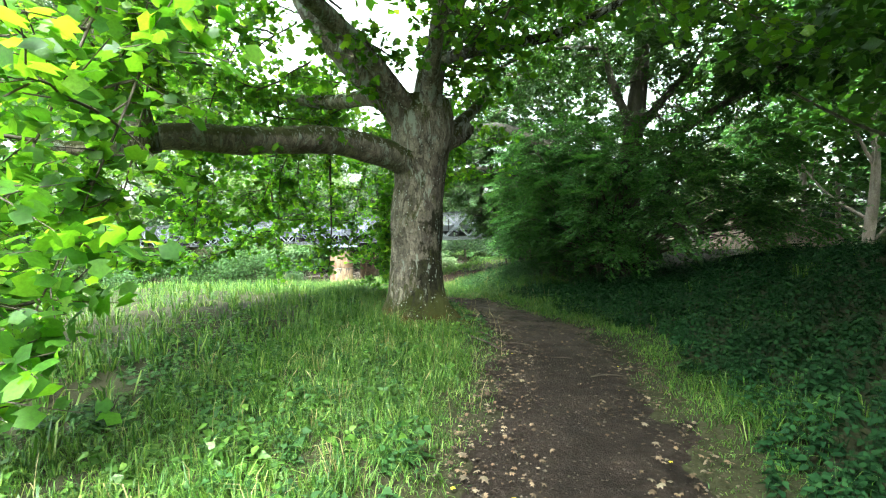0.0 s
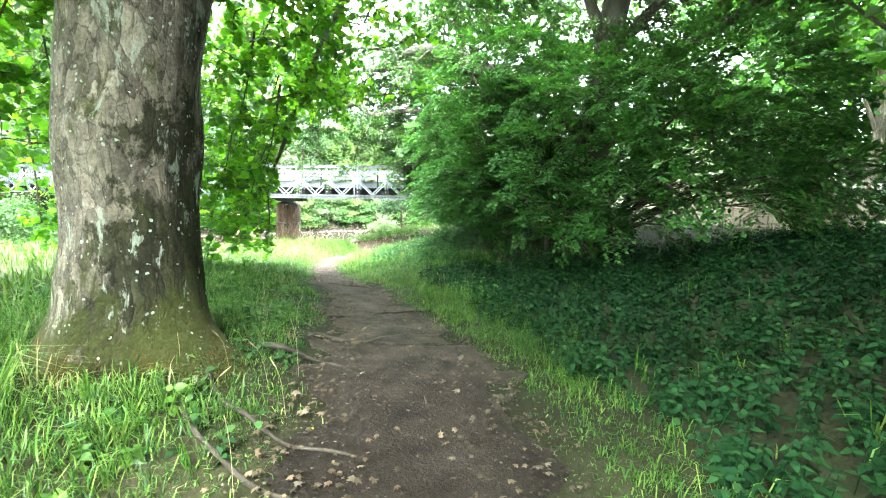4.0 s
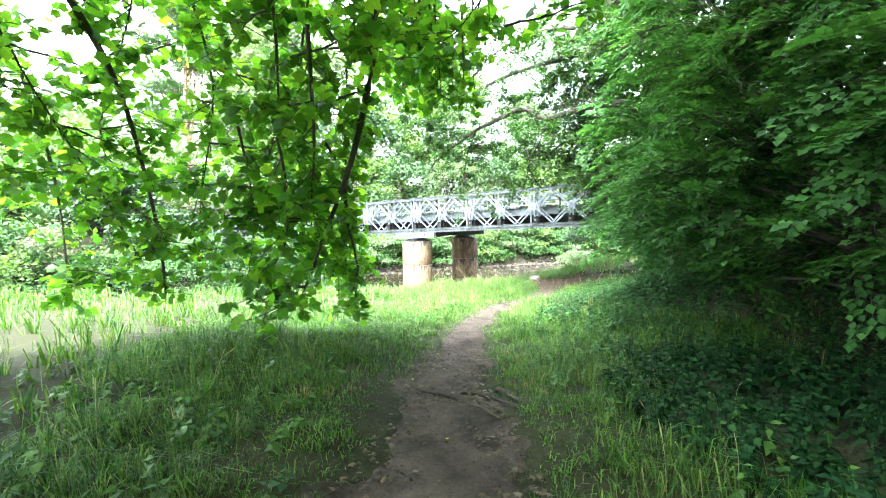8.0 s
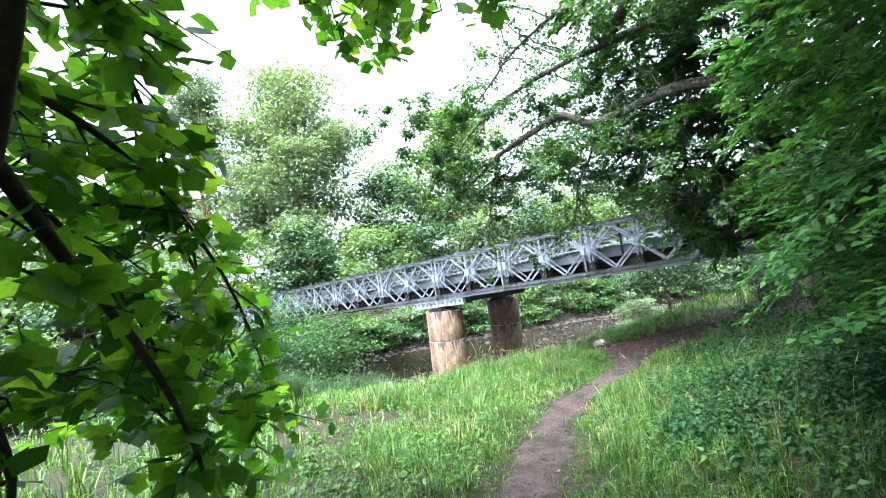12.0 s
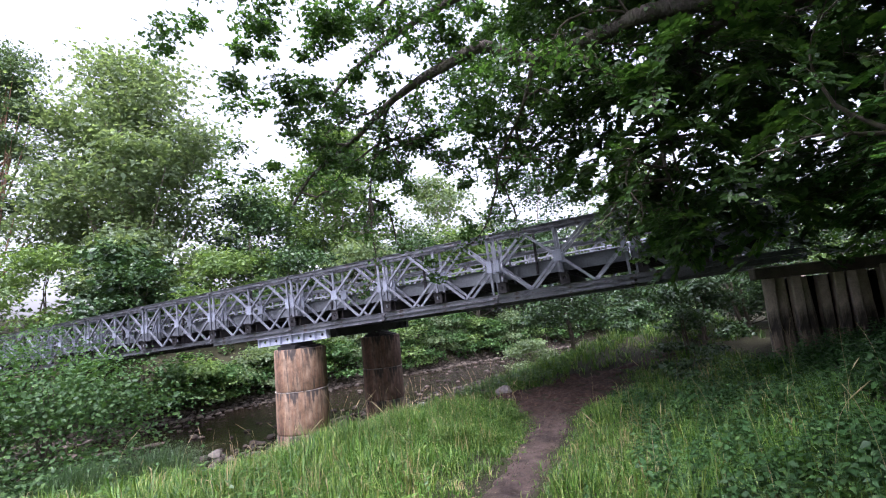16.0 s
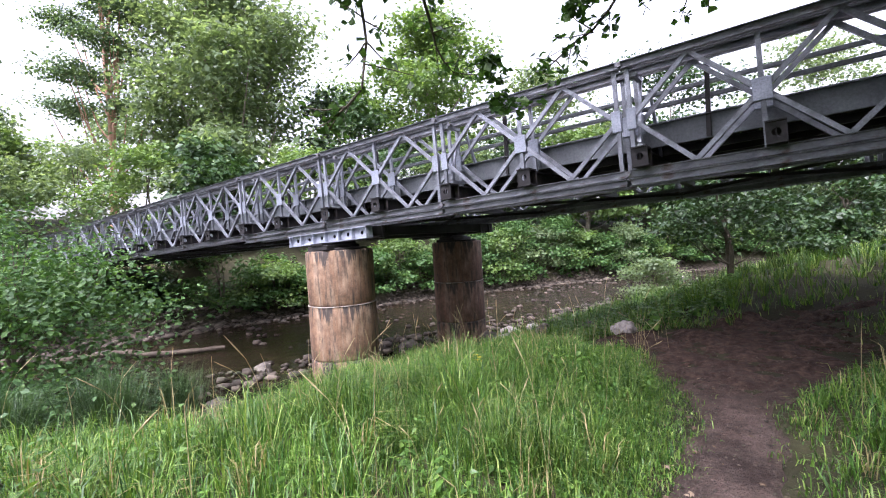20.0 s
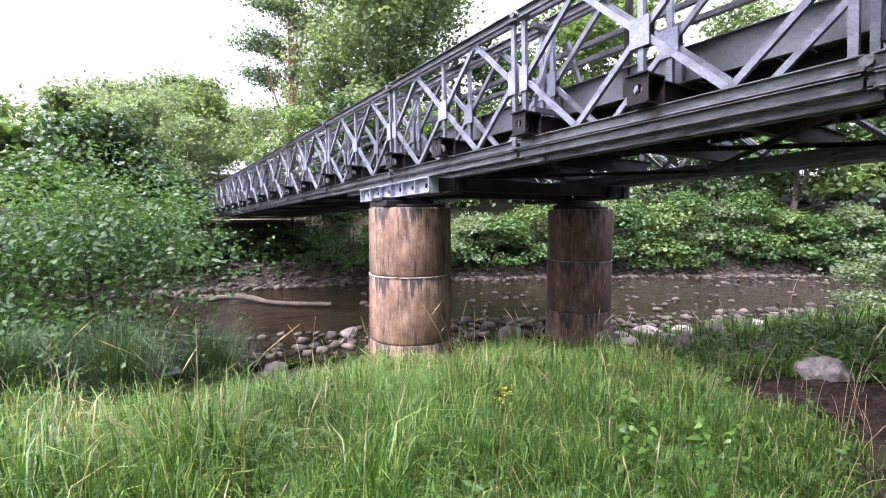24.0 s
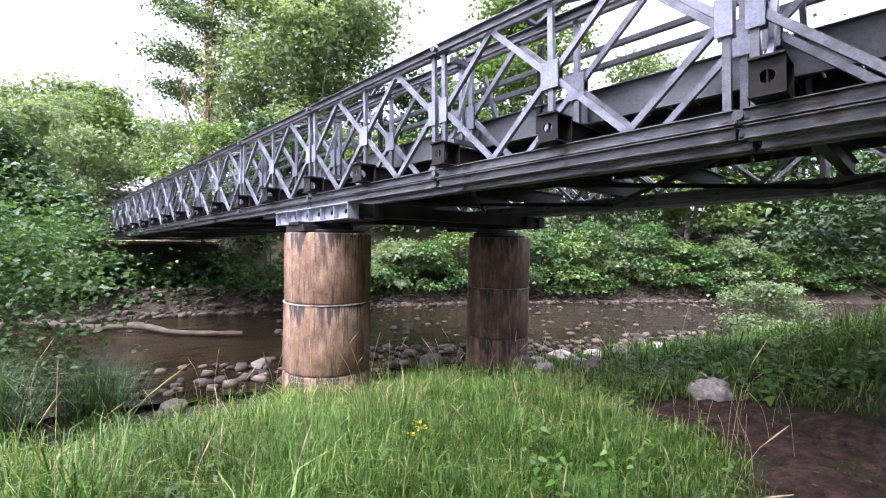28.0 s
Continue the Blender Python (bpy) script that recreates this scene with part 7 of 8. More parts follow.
for i in range(20):
    k = 62 + i * 4
    if k >= len(river_xy) - 2:
        break
    c, dn = river_xy[k], unit(river_xy[k + 1] - river_xy[k])
    o = RIVER_HALF + 9.5 + rs.uniform(-1, 2)
    x, y = c[0] - dn[1] * o, c[1] + dn[0] * o
    if abs(y - 23.6) < 3.2:
        continue
    h = rs.uniform(5.5, 8.5) if y > 27 else rs.uniform(3.6, 5.2)
    plain_tree("broadleaf_tree", (x, y), h, lobes_round(rs, 0.4, h, 3.4, 8), 2300, 0.42, M_BARK, (L_DARK, L_FAR_HAZE, L_LIME)[i % 3], "leafy tree crowding the far bank", "tree", "far bank woodland", trunk_r=0.14, seed=540 + i, limbs=6)

# high closed crowns over the bank, mostly out of view, added to shade it
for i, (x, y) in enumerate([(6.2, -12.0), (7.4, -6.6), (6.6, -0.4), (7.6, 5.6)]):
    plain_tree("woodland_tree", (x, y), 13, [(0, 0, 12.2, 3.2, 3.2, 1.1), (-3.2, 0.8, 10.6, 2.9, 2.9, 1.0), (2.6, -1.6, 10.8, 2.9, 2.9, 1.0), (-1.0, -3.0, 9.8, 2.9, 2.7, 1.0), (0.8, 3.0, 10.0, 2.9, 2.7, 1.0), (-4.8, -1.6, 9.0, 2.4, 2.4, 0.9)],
               7500, 0.34, M_BARK, L_DARK, "tall tree added to shade the bank, mostly out of view", "tree", "trees shading the bank", trunk_r=0.24, seed=370 + i, limbs=8)

# big tree at the walk's start, trunk unseen, added to shade path and bank
plain_tree("woodland_tree", (4.2, -3.4), 12, [(0, 0, 11.2, 3.2, 3.2, 1.0), (-3.4, -0.6, 8.6, 2.6, 2.6, 0.9), (-2.4, -3.6, 8.2, 2.6, 2.4, 0.9), (0.4, -4.2, 8.8, 2.6, 2.4, 0.9), (-1.6, 2.6, 8.4, 2.6, 2.4, 0.9), (1.6, 3.4, 8.8, 2.8, 2.6, 0.9), (0.2, -0.6, 8.2, 2.8, 2.8, 0.8), (3.2, -1.6, 9.2, 2.8, 2.6, 0.9),
           (-1.0, 5.8, 7.4, 2.2, 2.0, 0.7), (1.4, 7.0, 7.6, 2.2, 2.0, 0.7)],
           28000, 0.23, M_BARK, L_WOOD, "big leafy tree added to shade the start of the path", "tree", "trees shading the bank", trunk_r=0.36, seed=377, limbs=14)

# slim trunks beyond the wall on the bank
for i, (x, y, h, r) in enumerate([(10.2, 20.0, 13, 0.16), (11.6, 17.8, 14, 0.24), (14.6, 18.6, 14, 0.2), (13.2, 22.5, 13, 0.16), (17.0, 16.5, 15, 0.24), (18.5, 21, 14, 0.2), (15.5, 12.0, 14, 0.22), (12.0, 7.0, 13, 0.2), (20, 9, 14, 0.25), (9.0, 25.5, 12, 0.2)]):
    plain_tree("woodland_tree", (x, y), h, lobes_round(rs, 4.6, h + 1, 3.6, 9), 4200, 0.34, M_BARK, L_BUSH, "slim grey-stemmed woodland tree with leafy crown", "tree", "trees beyond the wall", trunk_r=r, seed=300 + i, limbs=10)
for i, (x, y) in enumerate([(8.6, 3.0), (8.0, -3.5), (10.2, 8.6), (6.5, -9.5)]):
    plain_tree("woodland_tree", (x, y), 11, [(-3.4, 0.5, 4.2, 2.4, 2.2, 1.0), (-4.2, -1.6, 5.6, 2.4, 2.4, 1.0), (-1.6, 2.2, 5.0, 2.6, 2.4, 1.2), (-2.4, -2.6, 4.6, 2.4, 2.4, 1.2), (1.8, 1.5, 5.6, 2.6, 2.6, 1.4), (0.6, 0.2, 8.4, 2.8, 2.8, 1.0), (1.0, -2.0, 5.0, 2.6, 2.6, 1.4), (-5.4, 0.8, 5.6, 2.2, 2.2, 0.7)],
               6000, 0.26, M_BARK, L_WOOD, "dark leafy tree shading the nettle bank", "tree", "trees shading the bank", trunk_r=0.25, seed=350 + i, limbs=10)
for i in range(16):
    x, y, h = 13.5 + rs.uniform(0, 9), -9 + i * 2.6 + rs.uniform(-0.8, 0.8), rs.uniform(3.2, 6.0)
    plain_tree("shrub", (x, y), h, lobes_round(rs, 0.1, h, 2.7, 7), 1700, 0.36, M_TWIG, (L_BUSH, L_DARK, L_FAR_HAZE)[i % 3], "leafy hazel undergrowth beyond the wall", "shrub", "undergrowth beyond the wall", trunk_r=0.06, stems=3, seed=380 + i, limbs=6)
# trees set out of view around the start, holding back sky light
for i, (x, y, h) in enumerate([(-2, -16, 9), (4.5, -9, 9), (9, -2, 8)]):
    plain_tree("woodland_tree", (x, y), h, lobes_round(rs, 2.6, h + 1, 4.2, 9), 2600, 0.48, M_BARK, L_BUSH, "out-of-view leafy tree added around the path's start", "tree", "trees behind the path", trunk_r=0.25, seed=330 + i, limbs=8)


# ---- grass and herbs ----
def blades(rng, x, y, h, lean=0.45, width=0.006, turn=None):
    """Bent tapering grass blades at the given spots, arching over towards their tips."""
    n = len(x)
    z = land(x, y) - 0.02
    a = rng.uniform(0, 2 * np.pi, n) if turn is None else turn + rng.normal(0, 0.7, n)
    d = np.stack([np.cos(a), np.sin(a), np.zeros(n)], 1)
    tw = a + rng.normal(0, 0.8, n)
    s = np.stack([-np.sin(tw), np.cos(tw), np.zeros(n)], 1)
    lean = np.clip(np.abs(rng.normal(lean, 0.3, n)), 0.05, 1.3)
    base = np.stack([x, y, z], 1)
    up = np.array([0, 0, 1.0])
    mid = base + d * (h * lean * 0.34)[:, None] + up * (h * (0.74 - 0.06 * lean))[:, None]
    tip = base + d * (h * lean * 1.02)[:, None] + up * (h * (1.0 - 0.42 * lean))[:, None]
    w = (width * rng.uniform(0.6, 1.4, n))[:, None]
    v = np.stack([base - s * w, base + s * w, mid - s * w * 0.8, mid + s * w * 0.8, tip], 1).reshape(-1, 3)
    k = np.arange(n)[:, None, None] * 5
    f = k + np.array([(0, 1, 3), (0, 3, 2), (2, 3, 4)])[None]
    return v, f.reshape(-1, 3)


def scatter(rng, n, x0, x1, y0, y1):
    return rng.uniform(x0, x1, n), rng.uniform(y0, y1, n)


def on_grass(rng, x, y, reach, soft=0.12):
    """True off the path and on dry land."""
    d = to_path(x, y)
    w = lerp(y, PATH_WIDTH) / 2
    dr, far = to_river(x, y)
    return (d > w + rng.normal(0.02, soft, len(x))) & (d < reach) & (dr > 1.6) & ~far & (wallow(x, y) > 1 + rng.normal(0, 0.06, len(x))) & (np.hypot(x + 3.29, y - 2.07) > 0.62) & ~((x > -3.5) & (y > 20.9) & (y < 27.2))


def grass_height(x, y):
    return 0.2 + 0.10 * wobble(x, y, 1.3, 3.0) + 0.07 * wobble(x, y, 3.7, 1.0) + 0.05 * wobble(x, y, 8.3, 6.0) + 0.08 * smooth01((y - 12) / 5) + 0.06 * smooth01((to_path(x, y) - 0.9) / 1.5)


def grass_patch(name, n, box, reach, label, seed, hk=1.0, width=0.006, cond=None, mat=None, tuft=14, lean=0.6):
    """Grass in loose tufts whose blades fan outwards, with single blades between."""
    rng = np.random.default_rng(seed)
    m = n // (tuft + 4)
    cx, cy = scatter(rng, m, *box)
    r = rng.normal(0, 0.055, (m, tuft)) * rng.uniform(0.6, 1.8, (m, 1))
    a = rng.uniform(0, 2 * np.pi, (m, tuft))
    tall = np.repeat(rng.uniform(0.5, 1.2, m) + 0.5 * rng.random(m) ** 5, tuft)
    fx, fy = scatter(rng, n - m * tuft, *box)
    x, y = np.r_[(cx[:, None] + np.abs(r) * np.cos(a)).ravel(), fx], np.r_[(cy[:, None] + np.abs(r) * np.sin(a)).ravel(), fy]
    turn = np.r_[a.ravel(), rng.uniform(0, 2 * np.pi, len(fx))]
    tall = np.r_[tall, rng.uniform(0.6, 1.2, len(fx))]
    ok = on_grass(rng, x, y, reach)
    if cond is not None:
        ok &= cond(x, y)
    x, y, turn, tall = x[ok], y[ok], turn[ok], tall[ok]
    h = np.clip(grass_height(x, y) * (1 + 0.3 * wobble(x, y, 6.1, 9.0)), 0.06, 0.6) * hk * tall * rng.uniform(0.5, 1.25, len(x))
    edge = to_path(x, y) - lerp(y, PATH_WIDTH) / 2
    edge = np.minimum(edge, (wallow(x, y) - 1) * 0.9)
    h *= 0.4 + 0.6 * smooth01(edge / 0.7)
    ob = put(name, np_mesh(name, *blades(rng, x, y, h, lean, width, turn)), mat or L_GRASS)
    return tagged(ob, label, "grass", kind="stuff")


def chance(x, y):
    """An even scatter value between 0 and 1 for each spot."""
    return np.modf(np.abs(np.sin(x * 127.1 + y * 311.7) * 43758.5))[0]


def shady(x, y):
    """The weedy bank to the far side of the path where little grass grows."""
    d = x - path_x(y)
    return (d + 0.35 * wobble(x, y, 2.1, 5.0) + 0.5 * (chance(x, y) - 0.5) > lerp(y, [(-4, 1.5), (3, 1.75), (8, 2.2)])) & (y < 9.5) | (d + 0.8 * wobble(x, y, 1.1, 4.0) > lerp(y, [(10, 4.6), (13, 2.6), (21, 2.4)]))


lit = lambda x, y: ~shady(x, y)
hollow = lambda x, y: ((x - 1.8) / 2.0) ** 2 + ((y - 8.9) / 2.1) ** 2 < 1.0
grass_patch("grass", 112000, (-5.4, 1.6, -5.0, 6.0), 4.2, "long green grass beside the footpath", 401, 0.85, 0.0036, lit, lean=0.85)
grass_patch("grass", 88000, (-9.0, 0.0, 5.5, 14.5), 4.2, "long green grass beside the footpath", 402, 0.92, 0.0042, lit, lean=0.7)
grass_patch("grass", 92000, (-13.6, -3.5, 13.5, 23.5), 6.8, "lush long grass on the river bank", 403, 1.0, 0.0043)
grass_patch("grass", 70000, (-11.6, -7.4, 17.6, 22.0), 6.0, "fine bright grass on the river bank", 408, 1.0, 0.0033)
grass_patch("grass", 26000, (-16.0, -2.0, 21.0, 36.0), 9.5, "lush long grass beyond the bridge", 404, 1.1, 0.008)
grass_patch("grass", 30000, (-20.0, -3.5, -7.0, 15.0), 19.0, "long meadow grass down to the river", 405, 1.35, 0.008, lambda x, y: (to_path(x, y) > 3.2) & lit(x, y))
grass_patch("grass", 9000, (-1.0, 8.5, -6.0, 22.0), 11.0, "thin grass on the shaded bank", 406, 0.9, 0.006, lambda x, y: shady(x, y) & ~hollow(x, y))
grass_patch("dry_grass", 5200, (-13.6, -3.5, 12.0, 23.5), 6.8, "straw-coloured blades among the grass", 407, 1.25, 0.004, mat=M_DRYGRASS)
grass_patch("dry_grass", 1500, (-5.4, 0.0, -5.0, 10.0), 4.2, "straw-coloured blades among the grass", 409, 1.1, 0.0035, lit, M_DRYGRASS)


def herb_plants(name, n, box, cond, height, pairs, size, leaf, label, seed, reach=30.0, wide=1.0, far_side=False):
    """Upright weeds: stems with paired leaves."""
    rng = np.random.default_rng(seed)
    x, y = scatter(rng, n, *box)
    ok = cond(x, y) if far_side else on_grass(rng, x, y, reach, 0.05) & cond(x, y)
    x, y = x[ok], y[ok]
    z = land(x, y)
    pos, al, up, sz, tubes = [], [], [], [], []
    for i in range(len(x)):
        h = height * rng.uniform(0.6, 1.15) * (0.8 + 0.45 * float(wobble(x[i], y[i], 4.3, 2.0)))
        ln = np.array([rng.normal(0, 0.18), rng.normal(0, 0.18), 1.0])
        p0 = np.array([x[i], y[i], z[i] - 0.02])
        a0 = rng.uniform(0, 6.28)
        big = rng.uniform(0.75, 1.3)
        tubes.append(tube_arrays(np.stack([p0, p0 + ln * h * 0.55 + rng.normal(0, 0.01, 3), p0 + ln * h]), np.array([0.004, 0.003, 0.002]), 3))
        for j in range(pairs):
            t = 0.25 + 0.75 * (j + 0.5) / pairs
            for s in (0, math.pi):
                a = a0 + j * 1.57 + s + rng.normal(0, 0.2)
                pos.append(p0 + ln * h * t)
                al.append((math.cos(a), math.sin(a), rng.uniform(-0.6, 0.1) + 0.45 * (t > 0.85)))
                up.append((rng.normal(0, 0.42), rng.normal(0, 0.42), 1.0))
                sz.append(size * big * rng.uniform(0.8, 1.2) * (1.2 - 0.6 * t))
    lv, lf = leaves(np.array(pos), np.array(al), np.array(up), np.array(sz), NETTLE_V * (wide, 1, 1), NETTLE_F)
    tv, tf = join_arrays(tubes)
    tri = np.concatenate([tf[:, [0, 1, 2]], tf[:, [0, 2, 3]]])
    ob = put(name, np_mesh(name, np.concatenate([lv, tv]), np.concatenate([lf, tri + len(lv)])), leaf)
    return tagged(ob, label, "weeds", kind="stuff")


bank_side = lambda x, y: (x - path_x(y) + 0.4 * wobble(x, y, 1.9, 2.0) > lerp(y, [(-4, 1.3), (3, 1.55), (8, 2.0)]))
herb_plants("nettles", 10000, (-3.2, 6.0, -4.5, 9.5), bank_side, 0.36, 5, 0.092, L_NETTLE_SHADED, "nettles with shade-darkened leaves covering the bank", 421, 9.0)
herb_plants("nettles", 2300, (-6.4, -1.0, 12.5, 20.6), lambda x, y: x - path_x(y) + 0.5 * wobble(x, y, 1.7, 3.0) > 1.5, 0.5, 7, 0.095, L_WEED, "tall leafy weeds on the bank below the bridge end", 427, 8.5)
herb_plants("nettles", 3800, (-7.0, 2.5, 9.0, 21.0), lambda x, y: chance(x, y) < smooth01((x - path_x(y) + 0.7 * wobble(x, y, 1.1, 4.0) - 0.9) / 2.6), 0.42, 6, 0.088, L_WEED, "dark green nettles covering the bank slope", 422, 8.5)
herb_plants("nettles", 700, (-6.8, 0.5, 6.0, 19.5), lambda x, y: (x - path_x(y) > 1.25) & (x - path_x(y) < 2.8), 0.32, 5, 0.1, L_HERB, "bright green herbs beside the path", 423)
herb_plants("weeds", 7000, (-7.5, -0.6, -5.0, 9.0), lambda x, y: (x - path_x(y) < -1.0) & (wobble(x, y, 2.3, 8.0) > -0.1) & (chance(x, y) > 0.35 + 0.5 * smooth01((y + 1.0) / 3.0)), 0.2, 3, 0.09, L_WEED, "broad-leaved herbs in the grass", 424, wide=1.25)
herb_plants("weeds", 1100, (-7.5, -0.6, -5.0, 9.0), lambda x, y: x - path_x(y) < -1.3, 0.26, 4, 0.1, L_HERB, "bright broad-leaved herbs in the grass", 428, wide=1.2)
herb_plants("weeds", 1300, (-12.0, -3.0, 9.0, 21.0), lambda x, y: x - path_x(y) < -0.7, 0.38, 5, 0.085, L_HERB, "broad-leaved herbs in the grass", 425)
herb_plants("weeds", 2600, (-36.0, -8.0, 14.0, 50.0), lambda x, y: to_river(x, y)[1] & (to_river(x, y)[0] > 0.3) & (to_river(x, y)[0] < 4.5), 0.7, 5, 0.3, L_ALDER, "rank leafy weeds on the far bank", 429, 60.0, wide=1.2, far_side=True)
herb_plants("weeds", 900, (-12.0, -7.6, 21.8, 28.0), lambda x, y: to_path(x, y) > 1.25, 0.3, 4, 0.13, L_HERB, "broad leaves among the boulders", 426, wide=1.2)


# ---- ground details ----
def rock_mesh(rng, r, flat=0.65, seed=0.0, subd=2):
    bm = bmesh.new()
    bmesh.ops.create_icosphere(bm, subdivisions=subd, radius=1.0)
    s = Vector((rng.uniform(0.8, 1.25), rng.uniform(0.75, 1.1), flat * rng.uniform(0.8, 1.2)))
    for v in bm.verts:
        p = v.co.copy()
        k = 1 + 0.28 * noise.noise(p * 1.3 + Vector((seed, 0, 0))) + 0.10 * noise.noise(p * 3.1 + Vector((0, seed, 0))) - 0.16 * abs(noise.noise(p * 2.2 + Vector((seed, seed, 0)))) + 0.035 * noise.noise(p * 8 + Vector((0, 0, seed)))
        q = Vector((p.x * s.x, p.y * s.y, p.z * s.z)) * (r * k)
        q.z = max(q.z, -r * flat * 0.5)
        v.co = q
    me = bpy.data.meshes.new("rock")
    bm.to_mesh(me)
    bm.free()
    return me


rr_ = random.Random(17)
for i, (x, y, r, pale) in enumerate([(-9.15, 23.4, 0.22, 1), (-10.24, 24.8, 0.2, 0), (-11.42, 25.0, 0.3, 0), (-11.96, 24.2, 0.17, 1), (-12.65, 25.35, 0.24, 1), (-12.2, 25.9, 0.2, 1), (-13.2, 25.4, 0.34, 0), (-13.9, 26.9, 0.3, 1), (-14.0, 28.2, 0.34, 1),
                                     (-13.7, 29.2, 0.26, 1), (-12.0, 27.2, 0.3, 0), (-15.9, 25.3, 0.32, 0), (-16.2, 22.6, 0.28, 0), (-16.6, 19.8, 0.26, 0), (-12.9, 31.5, 0.28, 1)]):
    me = rock_mesh(rr_, r, 0.7, i * 3.7, 4 if i < 7 else 3)
    ob = put("boulder", me, M_PALESTONE if pale else M_STONE, at=pose(x, y, max(float(land(x, y)), WATER_Z) + r * 0.25, 0, 0, rr_.uniform(0, 360)))
    tagged(ob, "pale weathered boulder lying in the grass" if pale else "brown boulder lying by the river", "boulder", "boulders by the bridge")
for i in range(22):
    k = rr_.randrange(20, len(river_xy) - 40)
    t = rr_.uniform(-1.0, 1.0)
    c, dn = river_xy[k], unit(river_xy[k + 1] - river_xy[k])
    x, y = c[0] + dn[1] * t * RIVER_HALF, c[1] - dn[0] * t * RIVER_HALF
    if not (10 < y < 52):
        continue
    r = rr_.uniform(0.14, 0.38)
    ob = put("boulder", rock_mesh(rr_, r, 0.5, i * 1.9 + 50), M_PALESTONE if rr_.random() < 0.1 else M_STONE, at=pose(x, y, WATER_Z - 0.02, 0, 0, rr_.uniform(0, 360)))
    tagged(ob, "rounded stone standing out of the shallow water", "boulder", "stones in the river")


def cobbles(n, box, cond, label, seed, r0=0.05, r1=0.2):
    rng = np.random.default_rng(seed)
    x, y = scatter(rng, n, *box)
    dr, far = to_river(x, y)
    ok = cond(x, y, dr, far)
    x, y = x[ok], y[ok]
    z = np.maximum(land(x, y), WATER_Z)
    g = (1 + 5 ** 0.5) / 2
    iv = unit(np.array([(-1, g, 0), (1, g, 0), (-1, -g, 0), (1, -g, 0), (0, -1, g), (0, 1, g), (0, -1, -g), (0, 1, -g), (g, 0, -1), (g, 0, 1), (-g, 0, -1), (-g, 0, 1)]))
    fi = np.array([(0, 11, 5), (0, 5, 1), (0, 1, 7), (0, 7, 10), (0, 10, 11), (1, 5, 9), (5, 11, 4), (11, 10, 2), (10, 7, 6), (7, 1, 8), (3, 9, 4), (3, 4, 2), (3, 2, 6), (3, 6, 8), (3, 8, 9), (4, 9, 5), (2, 4, 11), (6, 2, 10), (8, 6, 7), (9, 8, 1)])
    r = rng.uniform(r0, r1, len(x)) * rng.uniform(0.5, 1, len(x))
    v = iv[None] * r[:, None, None] * rng.uniform(0.6, 1.35, (len(x), 12, 1)) * np.array([1, 1, 0.5]) + np.stack([x, y, z + r * 0.2], 1)[:, None]
    f = np.arange(len(x))[:, None, None] * 12 + fi[None]
    ob = put("cobbles", np_mesh("cobbles", v.reshape(-1, 3), f.reshape(-1, 3)), M_COBBLE)
    return tagged(ob, label, "stones", kind="stuff")


cobbles(24000, (-36, -6, 8, 52), lambda x, y, dr, far: far & (dr > -0.9) & (dr < 2.4), "loose brown stones along the far bank", 431, 0.06, 0.24)
cobbles(9000, (-24, -4, 8, 50), lambda x, y, dr, far: ~far & (dr > -0.8) & (dr < 1.3), "loose brown stones along the near bank", 432, 0.06, 0.22)
cobbles(420, (-26, -10, 24, 44), lambda x, y, dr, far: (dr < 0.2) & (dr > -4.5), "stones breaking the shallow water", 433, 0.06, 0.2)


def litter(n, y0, y1, label, seed, mat, size):
    """Dead leaves lying curled on the trodden earth."""
    rng = np.random.default_rng(seed)
    y = rng.uniform(y0, y1, n)
    w = lerp(y, PATH_WIDTH) / 2
    t = np.sign(rng.uniform(-1, 1, n)) * rng.beta(2.2, 1.3, n)
    x = path_x(y) + t * w * 1.12
    pos = np.stack([x, y, land(x, y) + 0.055], 1)
    al = np.stack([rng.normal(0, 1, n), rng.normal(0, 1, n), rng.normal(0, 0.12, n)], 1)
    up = np.stack([rng.normal(0, 0.25, n), rng.normal(0, 0.25, n), np.ones(n)], 1)
    tv = MAPLE_V * np.array([0.8, 1, 1.6])
    ob = put("fallen_leaves", np_mesh("fallen_leaves", *leaves(pos, al, up, rng.uniform(0.35, 1.0, n) * size, tv, MAPLE_F)), mat)
    return tagged(ob, label, "leaves", kind="stuff")


litter(2600, -6, 9, "brown fallen leaves scattered on the path", 441, M_DRYLEAF, 0.058)
litter(170, -6, 9, "pale curled leaves scattered on the path", 447, M_PALELEAF, 0.085)
litter(12, -4, 9, "yellow fallen leaves on the path", 442, M_YELLOW, 0.05)
litter(140, 9, 24, "few dry leaves on the path", 443, M_DRYLEAF, 0.06)


